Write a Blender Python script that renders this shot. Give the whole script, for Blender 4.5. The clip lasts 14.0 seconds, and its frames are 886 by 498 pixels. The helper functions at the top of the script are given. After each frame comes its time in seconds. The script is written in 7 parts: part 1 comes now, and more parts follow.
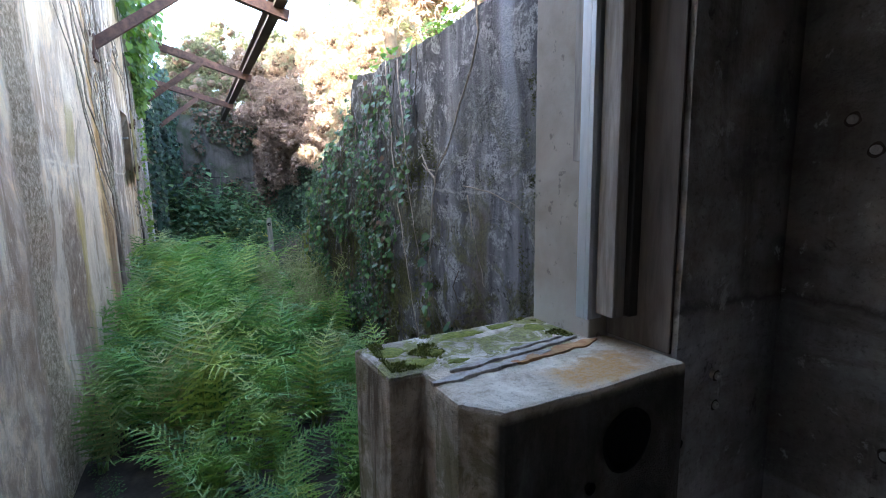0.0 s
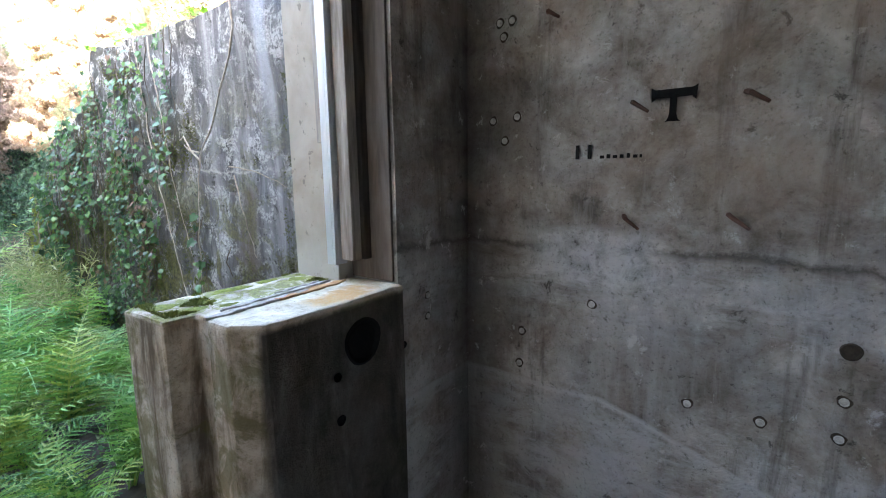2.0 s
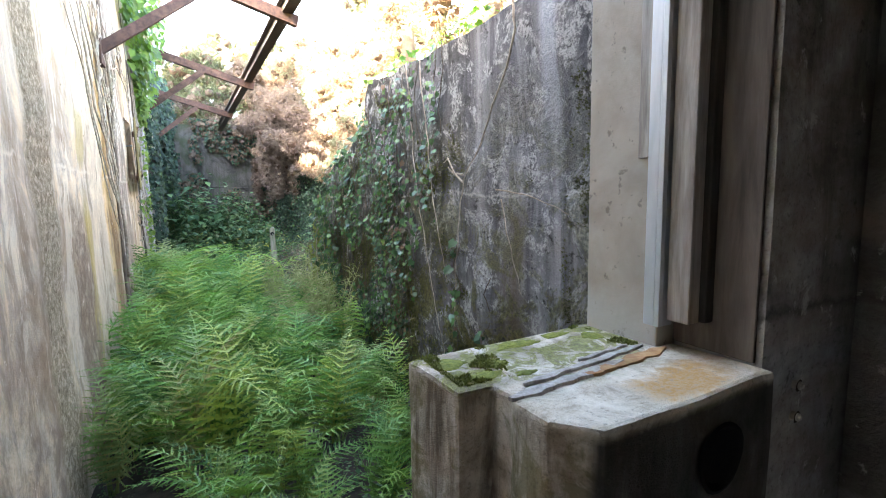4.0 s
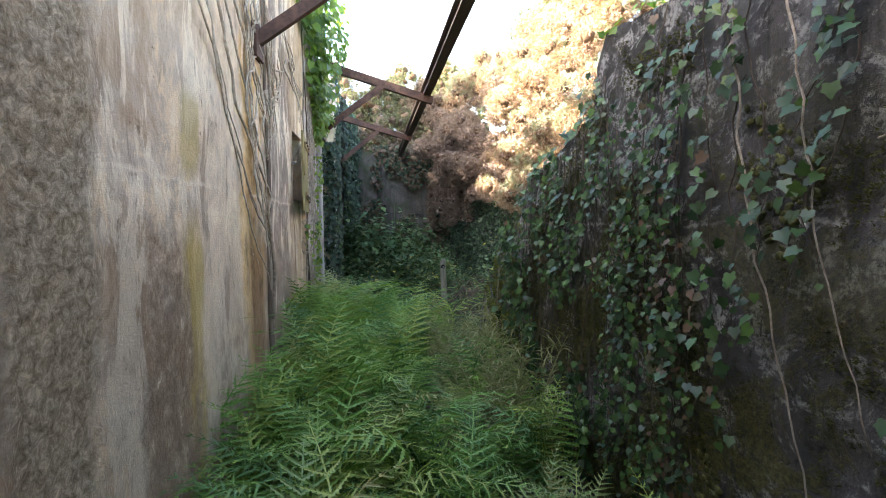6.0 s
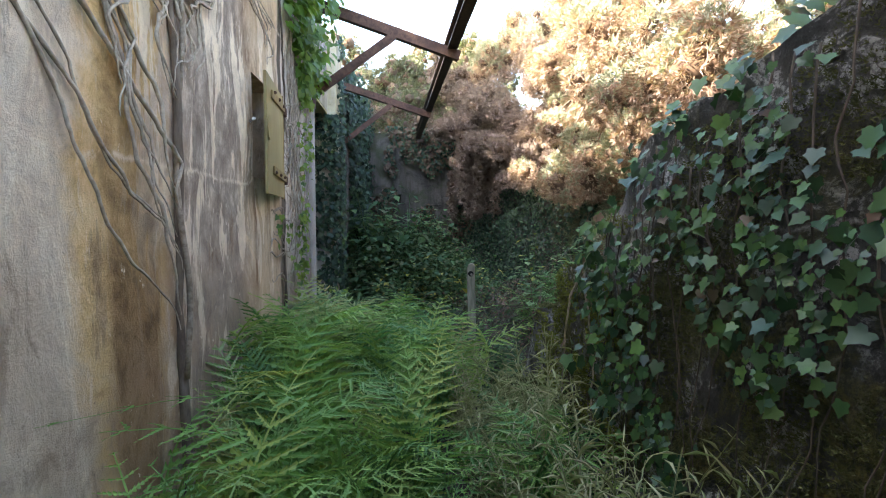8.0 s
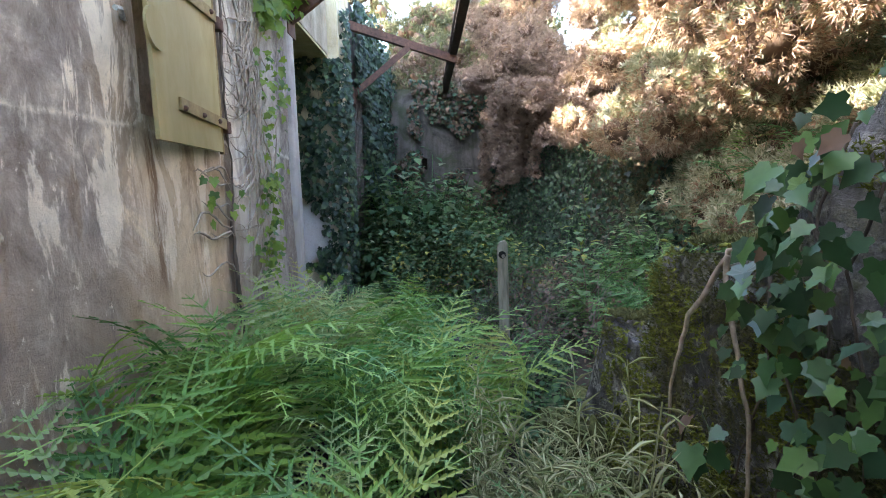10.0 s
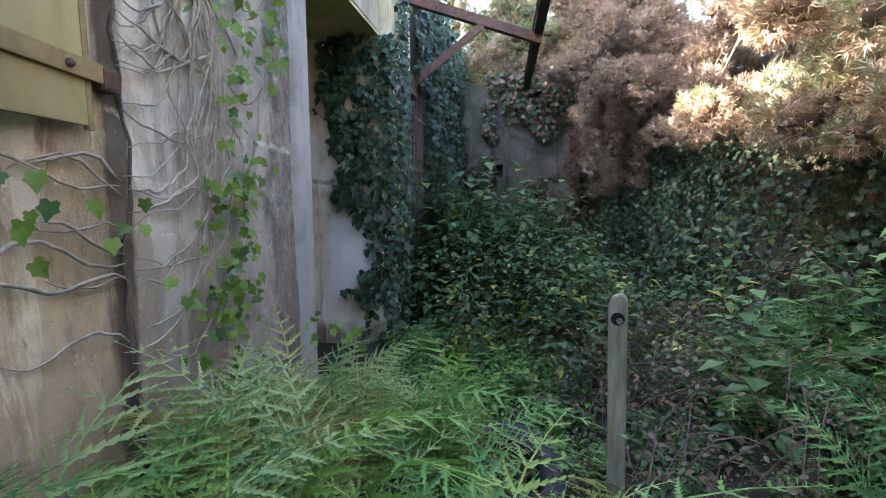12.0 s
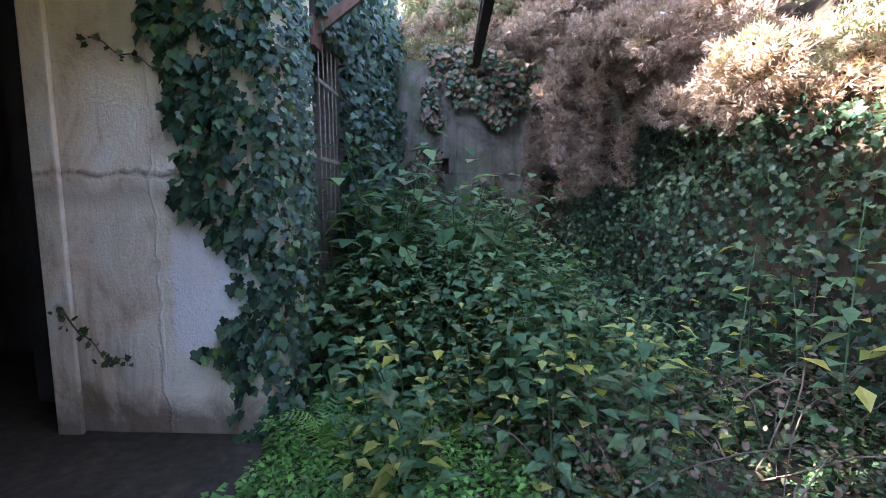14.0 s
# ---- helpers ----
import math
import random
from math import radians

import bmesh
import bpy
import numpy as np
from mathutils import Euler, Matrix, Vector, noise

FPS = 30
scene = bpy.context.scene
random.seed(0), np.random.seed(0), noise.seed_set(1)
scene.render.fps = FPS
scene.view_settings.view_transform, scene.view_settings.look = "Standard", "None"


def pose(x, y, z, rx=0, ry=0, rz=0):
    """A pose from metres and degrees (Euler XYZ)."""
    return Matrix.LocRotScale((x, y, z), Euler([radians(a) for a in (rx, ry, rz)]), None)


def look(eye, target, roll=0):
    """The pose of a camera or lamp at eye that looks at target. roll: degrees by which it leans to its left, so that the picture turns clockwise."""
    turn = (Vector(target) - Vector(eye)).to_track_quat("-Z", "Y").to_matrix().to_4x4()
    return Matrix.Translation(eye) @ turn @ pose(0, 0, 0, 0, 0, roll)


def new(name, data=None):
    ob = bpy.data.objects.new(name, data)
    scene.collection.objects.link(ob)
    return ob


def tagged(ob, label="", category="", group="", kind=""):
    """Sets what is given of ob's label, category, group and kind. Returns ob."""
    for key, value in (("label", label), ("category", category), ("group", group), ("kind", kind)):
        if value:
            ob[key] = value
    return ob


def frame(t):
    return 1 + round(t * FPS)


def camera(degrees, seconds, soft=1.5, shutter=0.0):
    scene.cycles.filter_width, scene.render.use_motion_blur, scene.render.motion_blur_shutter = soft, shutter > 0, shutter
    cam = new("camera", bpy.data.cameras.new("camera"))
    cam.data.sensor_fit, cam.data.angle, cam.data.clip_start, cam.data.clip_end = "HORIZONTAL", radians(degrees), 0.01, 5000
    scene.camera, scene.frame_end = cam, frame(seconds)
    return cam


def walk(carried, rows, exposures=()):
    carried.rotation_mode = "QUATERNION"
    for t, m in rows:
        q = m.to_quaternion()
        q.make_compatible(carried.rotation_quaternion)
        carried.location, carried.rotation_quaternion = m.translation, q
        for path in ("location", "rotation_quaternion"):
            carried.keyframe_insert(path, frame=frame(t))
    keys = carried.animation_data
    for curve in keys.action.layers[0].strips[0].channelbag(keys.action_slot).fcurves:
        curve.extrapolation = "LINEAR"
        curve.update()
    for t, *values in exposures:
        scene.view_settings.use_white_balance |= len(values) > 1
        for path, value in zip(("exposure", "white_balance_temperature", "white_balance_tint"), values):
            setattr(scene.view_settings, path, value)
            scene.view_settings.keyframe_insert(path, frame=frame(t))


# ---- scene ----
cam = camera(88.6, 14.0, soft=1.0)
# seconds, eye, target, roll
PATH = [
    (0, (0.036, -0.034, 1.613), (0.941, 1.728, 1.331), -0.9),
    (0.5, (-0.02, -0.298, 1.586), (1.306, 1.167, 1.273), -0.9),
    (1, (-0.085, -0.418, 1.57), (1.422, 0.856, 1.246), -0.8),
    (1.5, (-0.113, -0.47, 1.549), (1.473, 0.703, 1.22), -0.7),
    (2, (-0.142, -0.458, 1.549), (1.443, 0.718, 1.221), -0.7),
    (2.5, (-0.148, -0.399, 1.55), (1.376, 0.856, 1.228), -0.7),
    (3, (-0.117, -0.298, 1.558), (1.275, 1.11, 1.27), -0.8),
    (3.5, (-0.088, -0.108, 1.59), (1.096, 1.482, 1.321), -1.0),
    (4, (-0.095, 0.141, 1.584), (0.838, 1.894, 1.345), -1.2),
    (4.2, (-0.085, 0.246, 1.586), (0.74, 2.054, 1.364), -1.2),
    (6.3, (0.113, 1.855, 1.583), (0.342, 3.84, 1.486), -0.2),
    (6.5, (0.112, 1.978, 1.561), (0.328, 3.964, 1.469), -0.1),
    (7, (0.17, 2.379, 1.539), (0.345, 4.369, 1.431), -0.1),
    (7.5, (0.175, 2.737, 1.545), (0.355, 4.726, 1.427), 0.5),
    (8, (0.189, 3.125, 1.586), (0.37, 5.111, 1.446), 0.4),
    (8.2, (0.194, 3.245, 1.578), (0.352, 5.234, 1.439), 0.3),
    (10.3, (0.426, 4.405, 1.532), (0.41, 6.385, 1.25), -0.3),
    (10.5, (0.425, 4.505, 1.556), (0.381, 6.486, 1.282), 0.4),
    (11, (0.453, 4.795, 1.525), (0.286, 6.772, 1.271), -0.1),
    (11.5, (0.481, 5.14, 1.56), (0.222, 7.109, 1.323), 0.3),
    (12, (0.447, 5.554, 1.531), (0.126, 7.514, 1.304), -0.1),
    (12.5, (0.379, 5.93, 1.552), (0.025, 7.886, 1.327), 0.3),
    (13, (0.392, 6.381, 1.522), (0.022, 8.333, 1.298), 0.1),
    (13.5, (0.421, 6.705, 1.578), (0.118, 8.668, 1.348), 0.2),
    (14, (0.382, 7.172, 1.533), (0.295, 9.158, 1.31), -0.2),
]
# seconds, stops, kelvin, tint
EXPOSURES = [(0.0, 4.3, 6300, 8), (0.5, 4.95, 6500, 4), (1.0, 5.3, 6700, 4), (1.6, 5.7, 6800, 4), (2.6, 5.75, 6800, 4), (3.4, 5.4, 7000, 6), (4.2, 4.95, 7400, 7), (6.3, 3.8, 7550, 10), (8.2, 3.75, 7100, 8), (10.5, 4.25, 7000, 11), (12.5, 4.1, 6900, 9), (13.2, 4.2, 6700, 9), (13.5, 4.2, 6600, 11), (14.0, 4.5, 6400, 15)]
walk(cam, [(t, look(eye, target, roll)) for t, eye, target, roll in PATH], EXPOSURES)

# ---- light ----
SUN_TO = Vector((-1.0, -0.28, 0.70)).normalized()
world = bpy.data.worlds.new("sky")
scene.world = world
world.use_nodes = True
wn = world.node_tree.nodes
sky = wn.new("ShaderNodeTexSky")
sky.sky_type = "NISHITA"
sky.sun_disc = False
sky.sun_elevation = math.asin(SUN_TO.z)
sky.sun_rotation = math.atan2(SUN_TO.x, SUN_TO.y)
sky.air_density, sky.dust_density, sky.ozone_density = 1.0, 2.0, 1.0
wn["Background"].inputs[1].default_value = 0.15
world.node_tree.links.new(sky.outputs[0], wn["Background"].inputs[0])

sun = new("sun", bpy.data.lights.new("sun", "SUN"))
sun.data.energy, sun.data.angle, sun.data.color = 3.35, radians(0.6), (1.0, 0.94, 0.86)
sun.matrix_world = look(SUN_TO * 50, (0, 0, 0))

# ---- materials ----
class Mat:
    """A node material with short helpers."""

    def __init__(self, name, rough=0.8, metal=0.0, spec=0.4):
        self.m = bpy.data.materials.new(name)
        self.m.use_nodes = True
        self.t = self.m.node_tree
        self.b = self.t.nodes["Principled BSDF"]
        self.b.inputs["Roughness"].default_value = rough
        self.b.inputs["Metallic"].default_value = metal
        self.b.inputs["Specular IOR Level"].default_value = spec
        self.co = self.t.nodes.new("ShaderNodeTexCoord").outputs["Object"]

    def link(self, a, b):
        self.t.links.new(a, b)

    def put(self, v, sock):
        if isinstance(v, (int, float)):
            sock.default_value = v
        elif isinstance(v, (tuple, list)):
            sock.default_value = (*v, 1.0) if len(v) == 3 else v
        else:
            self.link(v, sock)

    def scaled(self, s, loc=(0, 0, 0), co=None):
        n = self.t.nodes.new("ShaderNodeMapping")
        n.inputs["Scale"].default_value = s if isinstance(s, (tuple, list)) else (s, s, s)
        n.inputs["Location"].default_value = loc
        self.link(co or self.co, n.inputs[0])
        return n.outputs[0]

    def noise(self, s, detail=6, rough=0.6, dist=0.0, loc=(0, 0, 0), co=None):
        n = self.t.nodes.new("ShaderNodeTexNoise")
        n.inputs["Scale"].default_value = 1.0
        n.inputs["Detail"].default_value = detail
        n.inputs["Roughness"].default_value = rough
        n.inputs["Distortion"].default_value = dist
        self.link(self.scaled(s, loc, co), n.inputs["Vector"])
        return n.outputs[0]

    def cells(self, s, feature="F1", loc=(0, 0, 0)):
        n = self.t.nodes.new("ShaderNodeTexVoronoi")
        n.feature = feature
        n.inputs["Scale"].default_value = 1.0
        self.link(self.scaled(s, loc), n.inputs["Vector"])
        return n.outputs[0]

    def ramp(self, v, *stops):
        n = self.t.nodes.new("ShaderNodeValToRGB")
        e = n.color_ramp.elements
        while len(e) < len(stops):
            e.new(0.5)
        for k, (p, c) in zip(e, stops):
            k.position = p
            k.color = (c, c, c, 1) if isinstance(c, (int, float)) else (*c, 1)
        self.link(v, n.inputs[0])
        return n.outputs[0]

    def mix(self, f, a, b, mode="MIX"):
        n = self.t.nodes.new("ShaderNodeMix")
        n.data_type = "RGBA"
        n.blend_type = mode
        n.clamp_factor = True
        self.put(f, n.inputs[0])
        self.put(a, n.inputs[6])
        self.put(b, n.inputs[7])
        return n.outputs[2]

    def math(self, op, a, b=0.0, clamp=False):
        n = self.t.nodes.new("ShaderNodeMath")
        n.operation = op
        n.use_clamp = clamp
        self.put(a, n.inputs[0])
        self.put(b, n.inputs[1])
        return n.outputs[0]

    def axis(self, k):
        n = self.t.nodes.new("ShaderNodeSeparateXYZ")
        self.link(self.co, n.inputs[0])
        return n.outputs[k]

    def near(self, k, at, width, wobble=None, amount=0.1):
        """1 at a coordinate, falling to 0 at width away from it."""
        v = self.axis(k)
        if wobble is not None:
            v = self.math("ADD", v, self.math("MULTIPLY", self.math("SUBTRACT", wobble, 0.5), amount))
        d = self.math("ABSOLUTE", self.math("SUBTRACT", v, at))
        return self.math("SUBTRACT", 1.0, self.math("DIVIDE", d, width), clamp=True)

    def above(self, k, at, width, wobble=None, amount=0.1):
        v = self.axis(k)
        if wobble is not None:
            v = self.math("ADD", v, self.math("MULTIPLY", self.math("SUBTRACT", wobble, 0.5), amount))
        return self.math("ADD", self.math("DIVIDE", self.math("SUBTRACT", v, at), width), 0.5, clamp=True)

    def bump(self, h, strength=0.5, dist=0.01):
        n = self.t.nodes.new("ShaderNodeBump")
        n.inputs["Strength"].default_value = strength
        n.inputs["Distance"].default_value = dist
        self.link(h, n.inputs["Height"])
        self.link(n.outputs[0], self.b.inputs["Normal"])

    def random(self, what="object"):
        if what == "object":
            return self.t.nodes.new("ShaderNodeObjectInfo").outputs["Random"]
        return self.t.nodes.new("ShaderNodeNewGeometry").outputs["Random Per Island"]

    def done(self, col, rough=None):
        self.put(col, self.b.inputs["Base Color"])
        if rough is not None:
            self.put(rough, self.b.inputs["Roughness"])
        return self.m


def concrete_left():
    """Pale plaster in broad upright fields of cream, lilac grey, ochre and brown, with runs and chipped spots."""
    c = Mat("streaked_plaster", 0.88)
    fine = c.noise(70, 6, 0.75)
    mid = c.noise((8, 8, 5.5), 8, 0.74, 0.4)
    spot = c.noise((13, 13, 9), 9, 0.80, 0.15, (2, 5, 1))
    blot = c.noise((2.4, 2.6, 1.6), 9, 0.70, 0.6)
    white = c.noise((3, 4.4, 0.95), 9, 0.66, 0.7)
    dark = c.noise((3, 4.8, 1.15), 9, 0.70, 0.6, (5, 2, 1))
    thin = c.noise((12, 14, 2.4), 8, 0.75, 0.4)
    col = c.ramp(blot, (0.33, (0.25, 0.185, 0.14)), (0.43, (0.44, 0.36, 0.29)), (0.50, (0.50, 0.445, 0.41)), (0.56, (0.68, 0.585, 0.47)), (0.66, (0.76, 0.71, 0.65)))

    def field(at, width, colour, amount, edge=3.0, wobble=0.45):
        return c.mix(c.math("MULTIPLY", c.math("MULTIPLY", c.near(1, at, width, blot, wobble), edge, clamp=True), amount), col, colour)

    pale = c.ramp(mid, (0.36, (0.50, 0.45, 0.42)), (0.50, (0.66, 0.60, 0.54)), (0.62, (0.80, 0.76, 0.70)))
    ochre = c.ramp(mid, (0.34, (0.36, 0.235, 0.10)), (0.48, (0.60, 0.44, 0.22)), (0.62, (0.76, 0.62, 0.40)))
    slate = c.ramp(mid, (0.34, (0.13, 0.11, 0.105)), (0.50, (0.28, 0.25, 0.245)), (0.64, (0.52, 0.48, 0.46)))
    col = field(4.22, 0.42, pale, 0.8)
    col = field(4.74, 0.26, ochre, 0.85)
    col = field(5.50, 0.44, slate, 0.9)
    beige = c.ramp(mid, (0.34, (0.30, 0.235, 0.17)), (0.48, (0.50, 0.415, 0.32)), (0.62, (0.62, 0.54, 0.44)))
    col = field(6.36, 0.38, beige, 0.8)
    ash = c.ramp(mid, (0.36, (0.34, 0.30, 0.27)), (0.50, (0.54, 0.49, 0.45)), (0.62, (0.70, 0.66, 0.61)))
    col = field(7.22, 0.48, ash, 0.9)
    pitted = c.ramp(spot, (0.38, (0.07, 0.062, 0.057)), (0.48, (0.16, 0.145, 0.135)), (0.60, (0.34, 0.325, 0.31)))
    col = c.mix(c.ramp(dark, (0.385, 0.65), (0.45, 0.0)), col, c.ramp(mid, (0.35, (0.15, 0.11, 0.082)), (0.65, (0.31, 0.235, 0.18))))
    col = c.mix(c.ramp(white, (0.535, 0.0), (0.565, 0.85)), col, c.ramp(mid, (0.35, (0.58, 0.54, 0.49)), (0.6, (0.82, 0.785, 0.735))))
    col = c.mix(c.ramp(thin, (0.58, 0.0), (0.65, 0.5)), col, (0.78, 0.74, 0.68))
    col = c.mix(c.ramp(thin, (0.33, 0.55), (0.41, 0.0)), col, (0.18, 0.14, 0.11))
    under = c.math("SUBTRACT", 1.0, c.above(2, 1.58, 0.18, blot, 0.7))
    stain = c.math("MULTIPLY", c.math("MULTIPLY", c.near(1, 3.57, 0.24, blot, 0.35), 4.0, clamp=True), under)
    col = c.mix(c.math("MULTIPLY", stain, 0.92), col, c.ramp(spot, (0.38, (0.11, 0.08, 0.062)), (0.50, (0.25, 0.195, 0.16)), (0.62, (0.50, 0.43, 0.37))))
    green = c.math("MULTIPLY", c.math("MULTIPLY", c.near(1, 3.80, 0.12, blot, 0.30), c.ramp(dark, (0.42, 0.4), (0.54, 2.0)), clamp=True), under)
    col = c.mix(c.math("MULTIPLY", green, 0.7), col, (0.46, 0.37, 0.10))
    smear = c.math("MULTIPLY", c.math("MULTIPLY", c.near(1, 3.78, 0.10, blot, 0.2), 3.0, clamp=True), c.math("MULTIPLY", c.near(2, 1.98, 0.20, blot, 0.3), 3.0, clamp=True))
    col = c.mix(c.math("MULTIPLY", smear, 0.6), col, (0.42, 0.35, 0.13))
    foot = c.math("MULTIPLY", c.math("MULTIPLY", c.near(1, 4.80, 0.20, dark, 0.3), 3.0, clamp=True), c.math("SUBTRACT", 1.0, c.above(2, 1.75, 0.7, blot, 0.8)))
    col = c.mix(c.math("MULTIPLY", foot, 0.9), col, c.ramp(mid, (0.38, (0.10, 0.06, 0.03)), (0.6, (0.32, 0.195, 0.085))))
    drip = c.math("MULTIPLY", c.math("MULTIPLY", c.near(1, 6.12, 0.05, thin, 0.30), c.ramp(dark, (0.42, 0.5), (0.56, 2.0)), clamp=True), c.math("MULTIPLY", c.near(2, 1.45, 0.40, dark, 0.3), 3.0, clamp=True))
    col = c.mix(c.math("MULTIPLY", drip, 0.9), col, (0.14, 0.075, 0.04))
    col = field(7.44, 0.22, c.ramp(spot, (0.36, (0.27, 0.24, 0.225)), (0.50, (0.43, 0.40, 0.375)), (0.62, (0.56, 0.53, 0.50))), 0.75)
    col = field(7.76, 0.20, pitted, 0.9)
    cleft = c.math("MULTIPLY", c.near(1, 6.74, 0.055, thin, 0.10), 2.2, clamp=True)
    col = c.mix(c.math("MULTIPLY", cleft, 0.9), col, (0.06, 0.045, 0.034))
    low = c.math("SUBTRACT", 1.0, c.above(2, 1.20, 0.9, blot, 2.0))
    col = c.mix(c.math("MULTIPLY", low, c.ramp(mid, (0.42, 0.2), (0.58, 0.8))), col, (0.22, 0.165, 0.135))
    joint = c.math("MAXIMUM", c.near(2, 1.775, 0.016, blot, 0.14), c.near(2, 2.95, 0.016, blot, 0.14))
    col = c.mix(c.math("MULTIPLY", joint, c.ramp(mid, (0.42, 0.0), (0.54, 0.8))), col, (0.74, 0.71, 0.67))
    col = c.mix(c.ramp(spot, (0.62, 0.0), (0.66, 0.8)), col, (0.80, 0.77, 0.72))
    col = c.mix(c.ramp(spot, (0.33, 0.8), (0.37, 0.0)), col, (0.15, 0.115, 0.09))
    col = c.mix(c.ramp(fine, (0.33, 0.35), (0.43, 0.0)), col, (0.21, 0.165, 0.13))
    bare = c.math("MULTIPLY", c.near(1, 2.93, 0.20, blot, 0.25), 3.0, clamp=True)
    grit = c.noise(30, 7, 0.85, 0.6)
    col = c.mix(bare, col, c.ramp(grit, (0.36, (0.15, 0.11, 0.075)), (0.50, (0.42, 0.35, 0.27)), (0.62, (0.74, 0.69, 0.61))))
    h = c.math("ADD", c.math("MULTIPLY", fine, 0.6), c.math("ADD", white, c.math("ADD", c.math("MULTIPLY", mid, 1.5), c.math("MULTIPLY", joint, 0.1))))
    h = c.math("ADD", h, c.math("MULTIPLY", c.math("MULTIPLY", bare, grit), 3.5))
    col = c.mix(c.math("SUBTRACT", 1.0, c.math("MULTIPLY", c.above(1, 6.78, 0.3), 0.8)), col, (1.20, 1.06, 0.89), "MULTIPLY")
    c.bump(h, 0.8, 0.014)
    return c.done(col, c.ramp(white, (0.3, 0.95), (0.8, 0.75)))


def concrete_right():
    """Grey damp concrete with pale lichen, dark runs and moss."""
    c = Mat("lichen_concrete", 0.9)
    fine = c.noise(55, 6, 0.75)
    mid = c.noise(6.5, 8, 0.74, 0.8)
    run = c.noise((5, 7, 0.55), 6, 0.66, 0.5)
    wide = c.noise((0.8, 0.9, 0.7), 3)
    damp = c.math("MULTIPLY", c.above(1, 2.7, 1.2, wide, 1.5), c.math("SUBTRACT", 1.0, c.above(1, 4.9, 0.3)))
    col = c.ramp(run, (0.32, (0.035, 0.033, 0.036)), (0.46, (0.10, 0.095, 0.10)), (0.56, (0.17, 0.16, 0.165)), (0.68, (0.28, 0.265, 0.265)))
    col = c.mix(c.math("MULTIPLY", damp, c.ramp(mid, (0.40, 0.95), (0.62, 0.45))), col, (0.035, 0.03, 0.024))
    lichen = c.math("MULTIPLY", c.ramp(mid, (0.505, 0.0), (0.57, 0.9)), c.ramp(fine, (0.43, 0.0), (0.52, 1.0)))
    col = c.mix(lichen, col, (0.38, 0.365, 0.35))
    brown = c.math("MULTIPLY", c.near(1, 1.95, 0.16, run, 0.2), c.math("SUBTRACT", 1.0, c.above(2, 1.5, 0.1)))
    col = c.mix(c.math("MULTIPLY", brown, 0.9), col, (0.085, 0.055, 0.03))
    moss = c.math("MULTIPLY", c.ramp(c.noise(3.6, 8, 0.74, 0.6, (4, 4, 4)), (0.48, 0.0), (0.55, 1.0)), c.math("SUBTRACT", 1.0, c.above(2, 1.5, 1.4, wide, 1.4)))
    col = c.mix(moss, col, c.ramp(fine, (0.4, (0.045, 0.042, 0.014)), (0.6, (0.13, 0.12, 0.03))))
    col = c.mix(c.ramp(c.noise(15, 6, 0.75, 0.3, (1, 7, 2)), (0.58, 0.0), (0.64, 0.85)), col, (0.025, 0.023, 0.02))
    blue = c.math("MULTIPLY", c.math("MULTIPLY", c.near(1, 1.70, 0.06, run, 0.12), 2.0, clamp=True), c.above(2, 1.95, 0.3, mid, 0.5))
    col = c.mix(c.math("MULTIPLY", blue, 0.6), col, (0.36, 0.38, 0.43))
    crack = c.near(2, 1.58, 0.012, c.noise(3.5, 7, 0.7), 0.16)
    col = c.mix(c.math("MULTIPLY", crack, c.ramp(mid, (0.40, 0.0), (0.54, 0.8))), col, (0.42, 0.39, 0.36))
    c.bump(c.math("ADD", c.math("ADD", fine, c.math("MULTIPLY", mid, 2.0)), c.math("MULTIPLY", moss, 1.2)), 0.9, 0.022)
    return c.done(col)


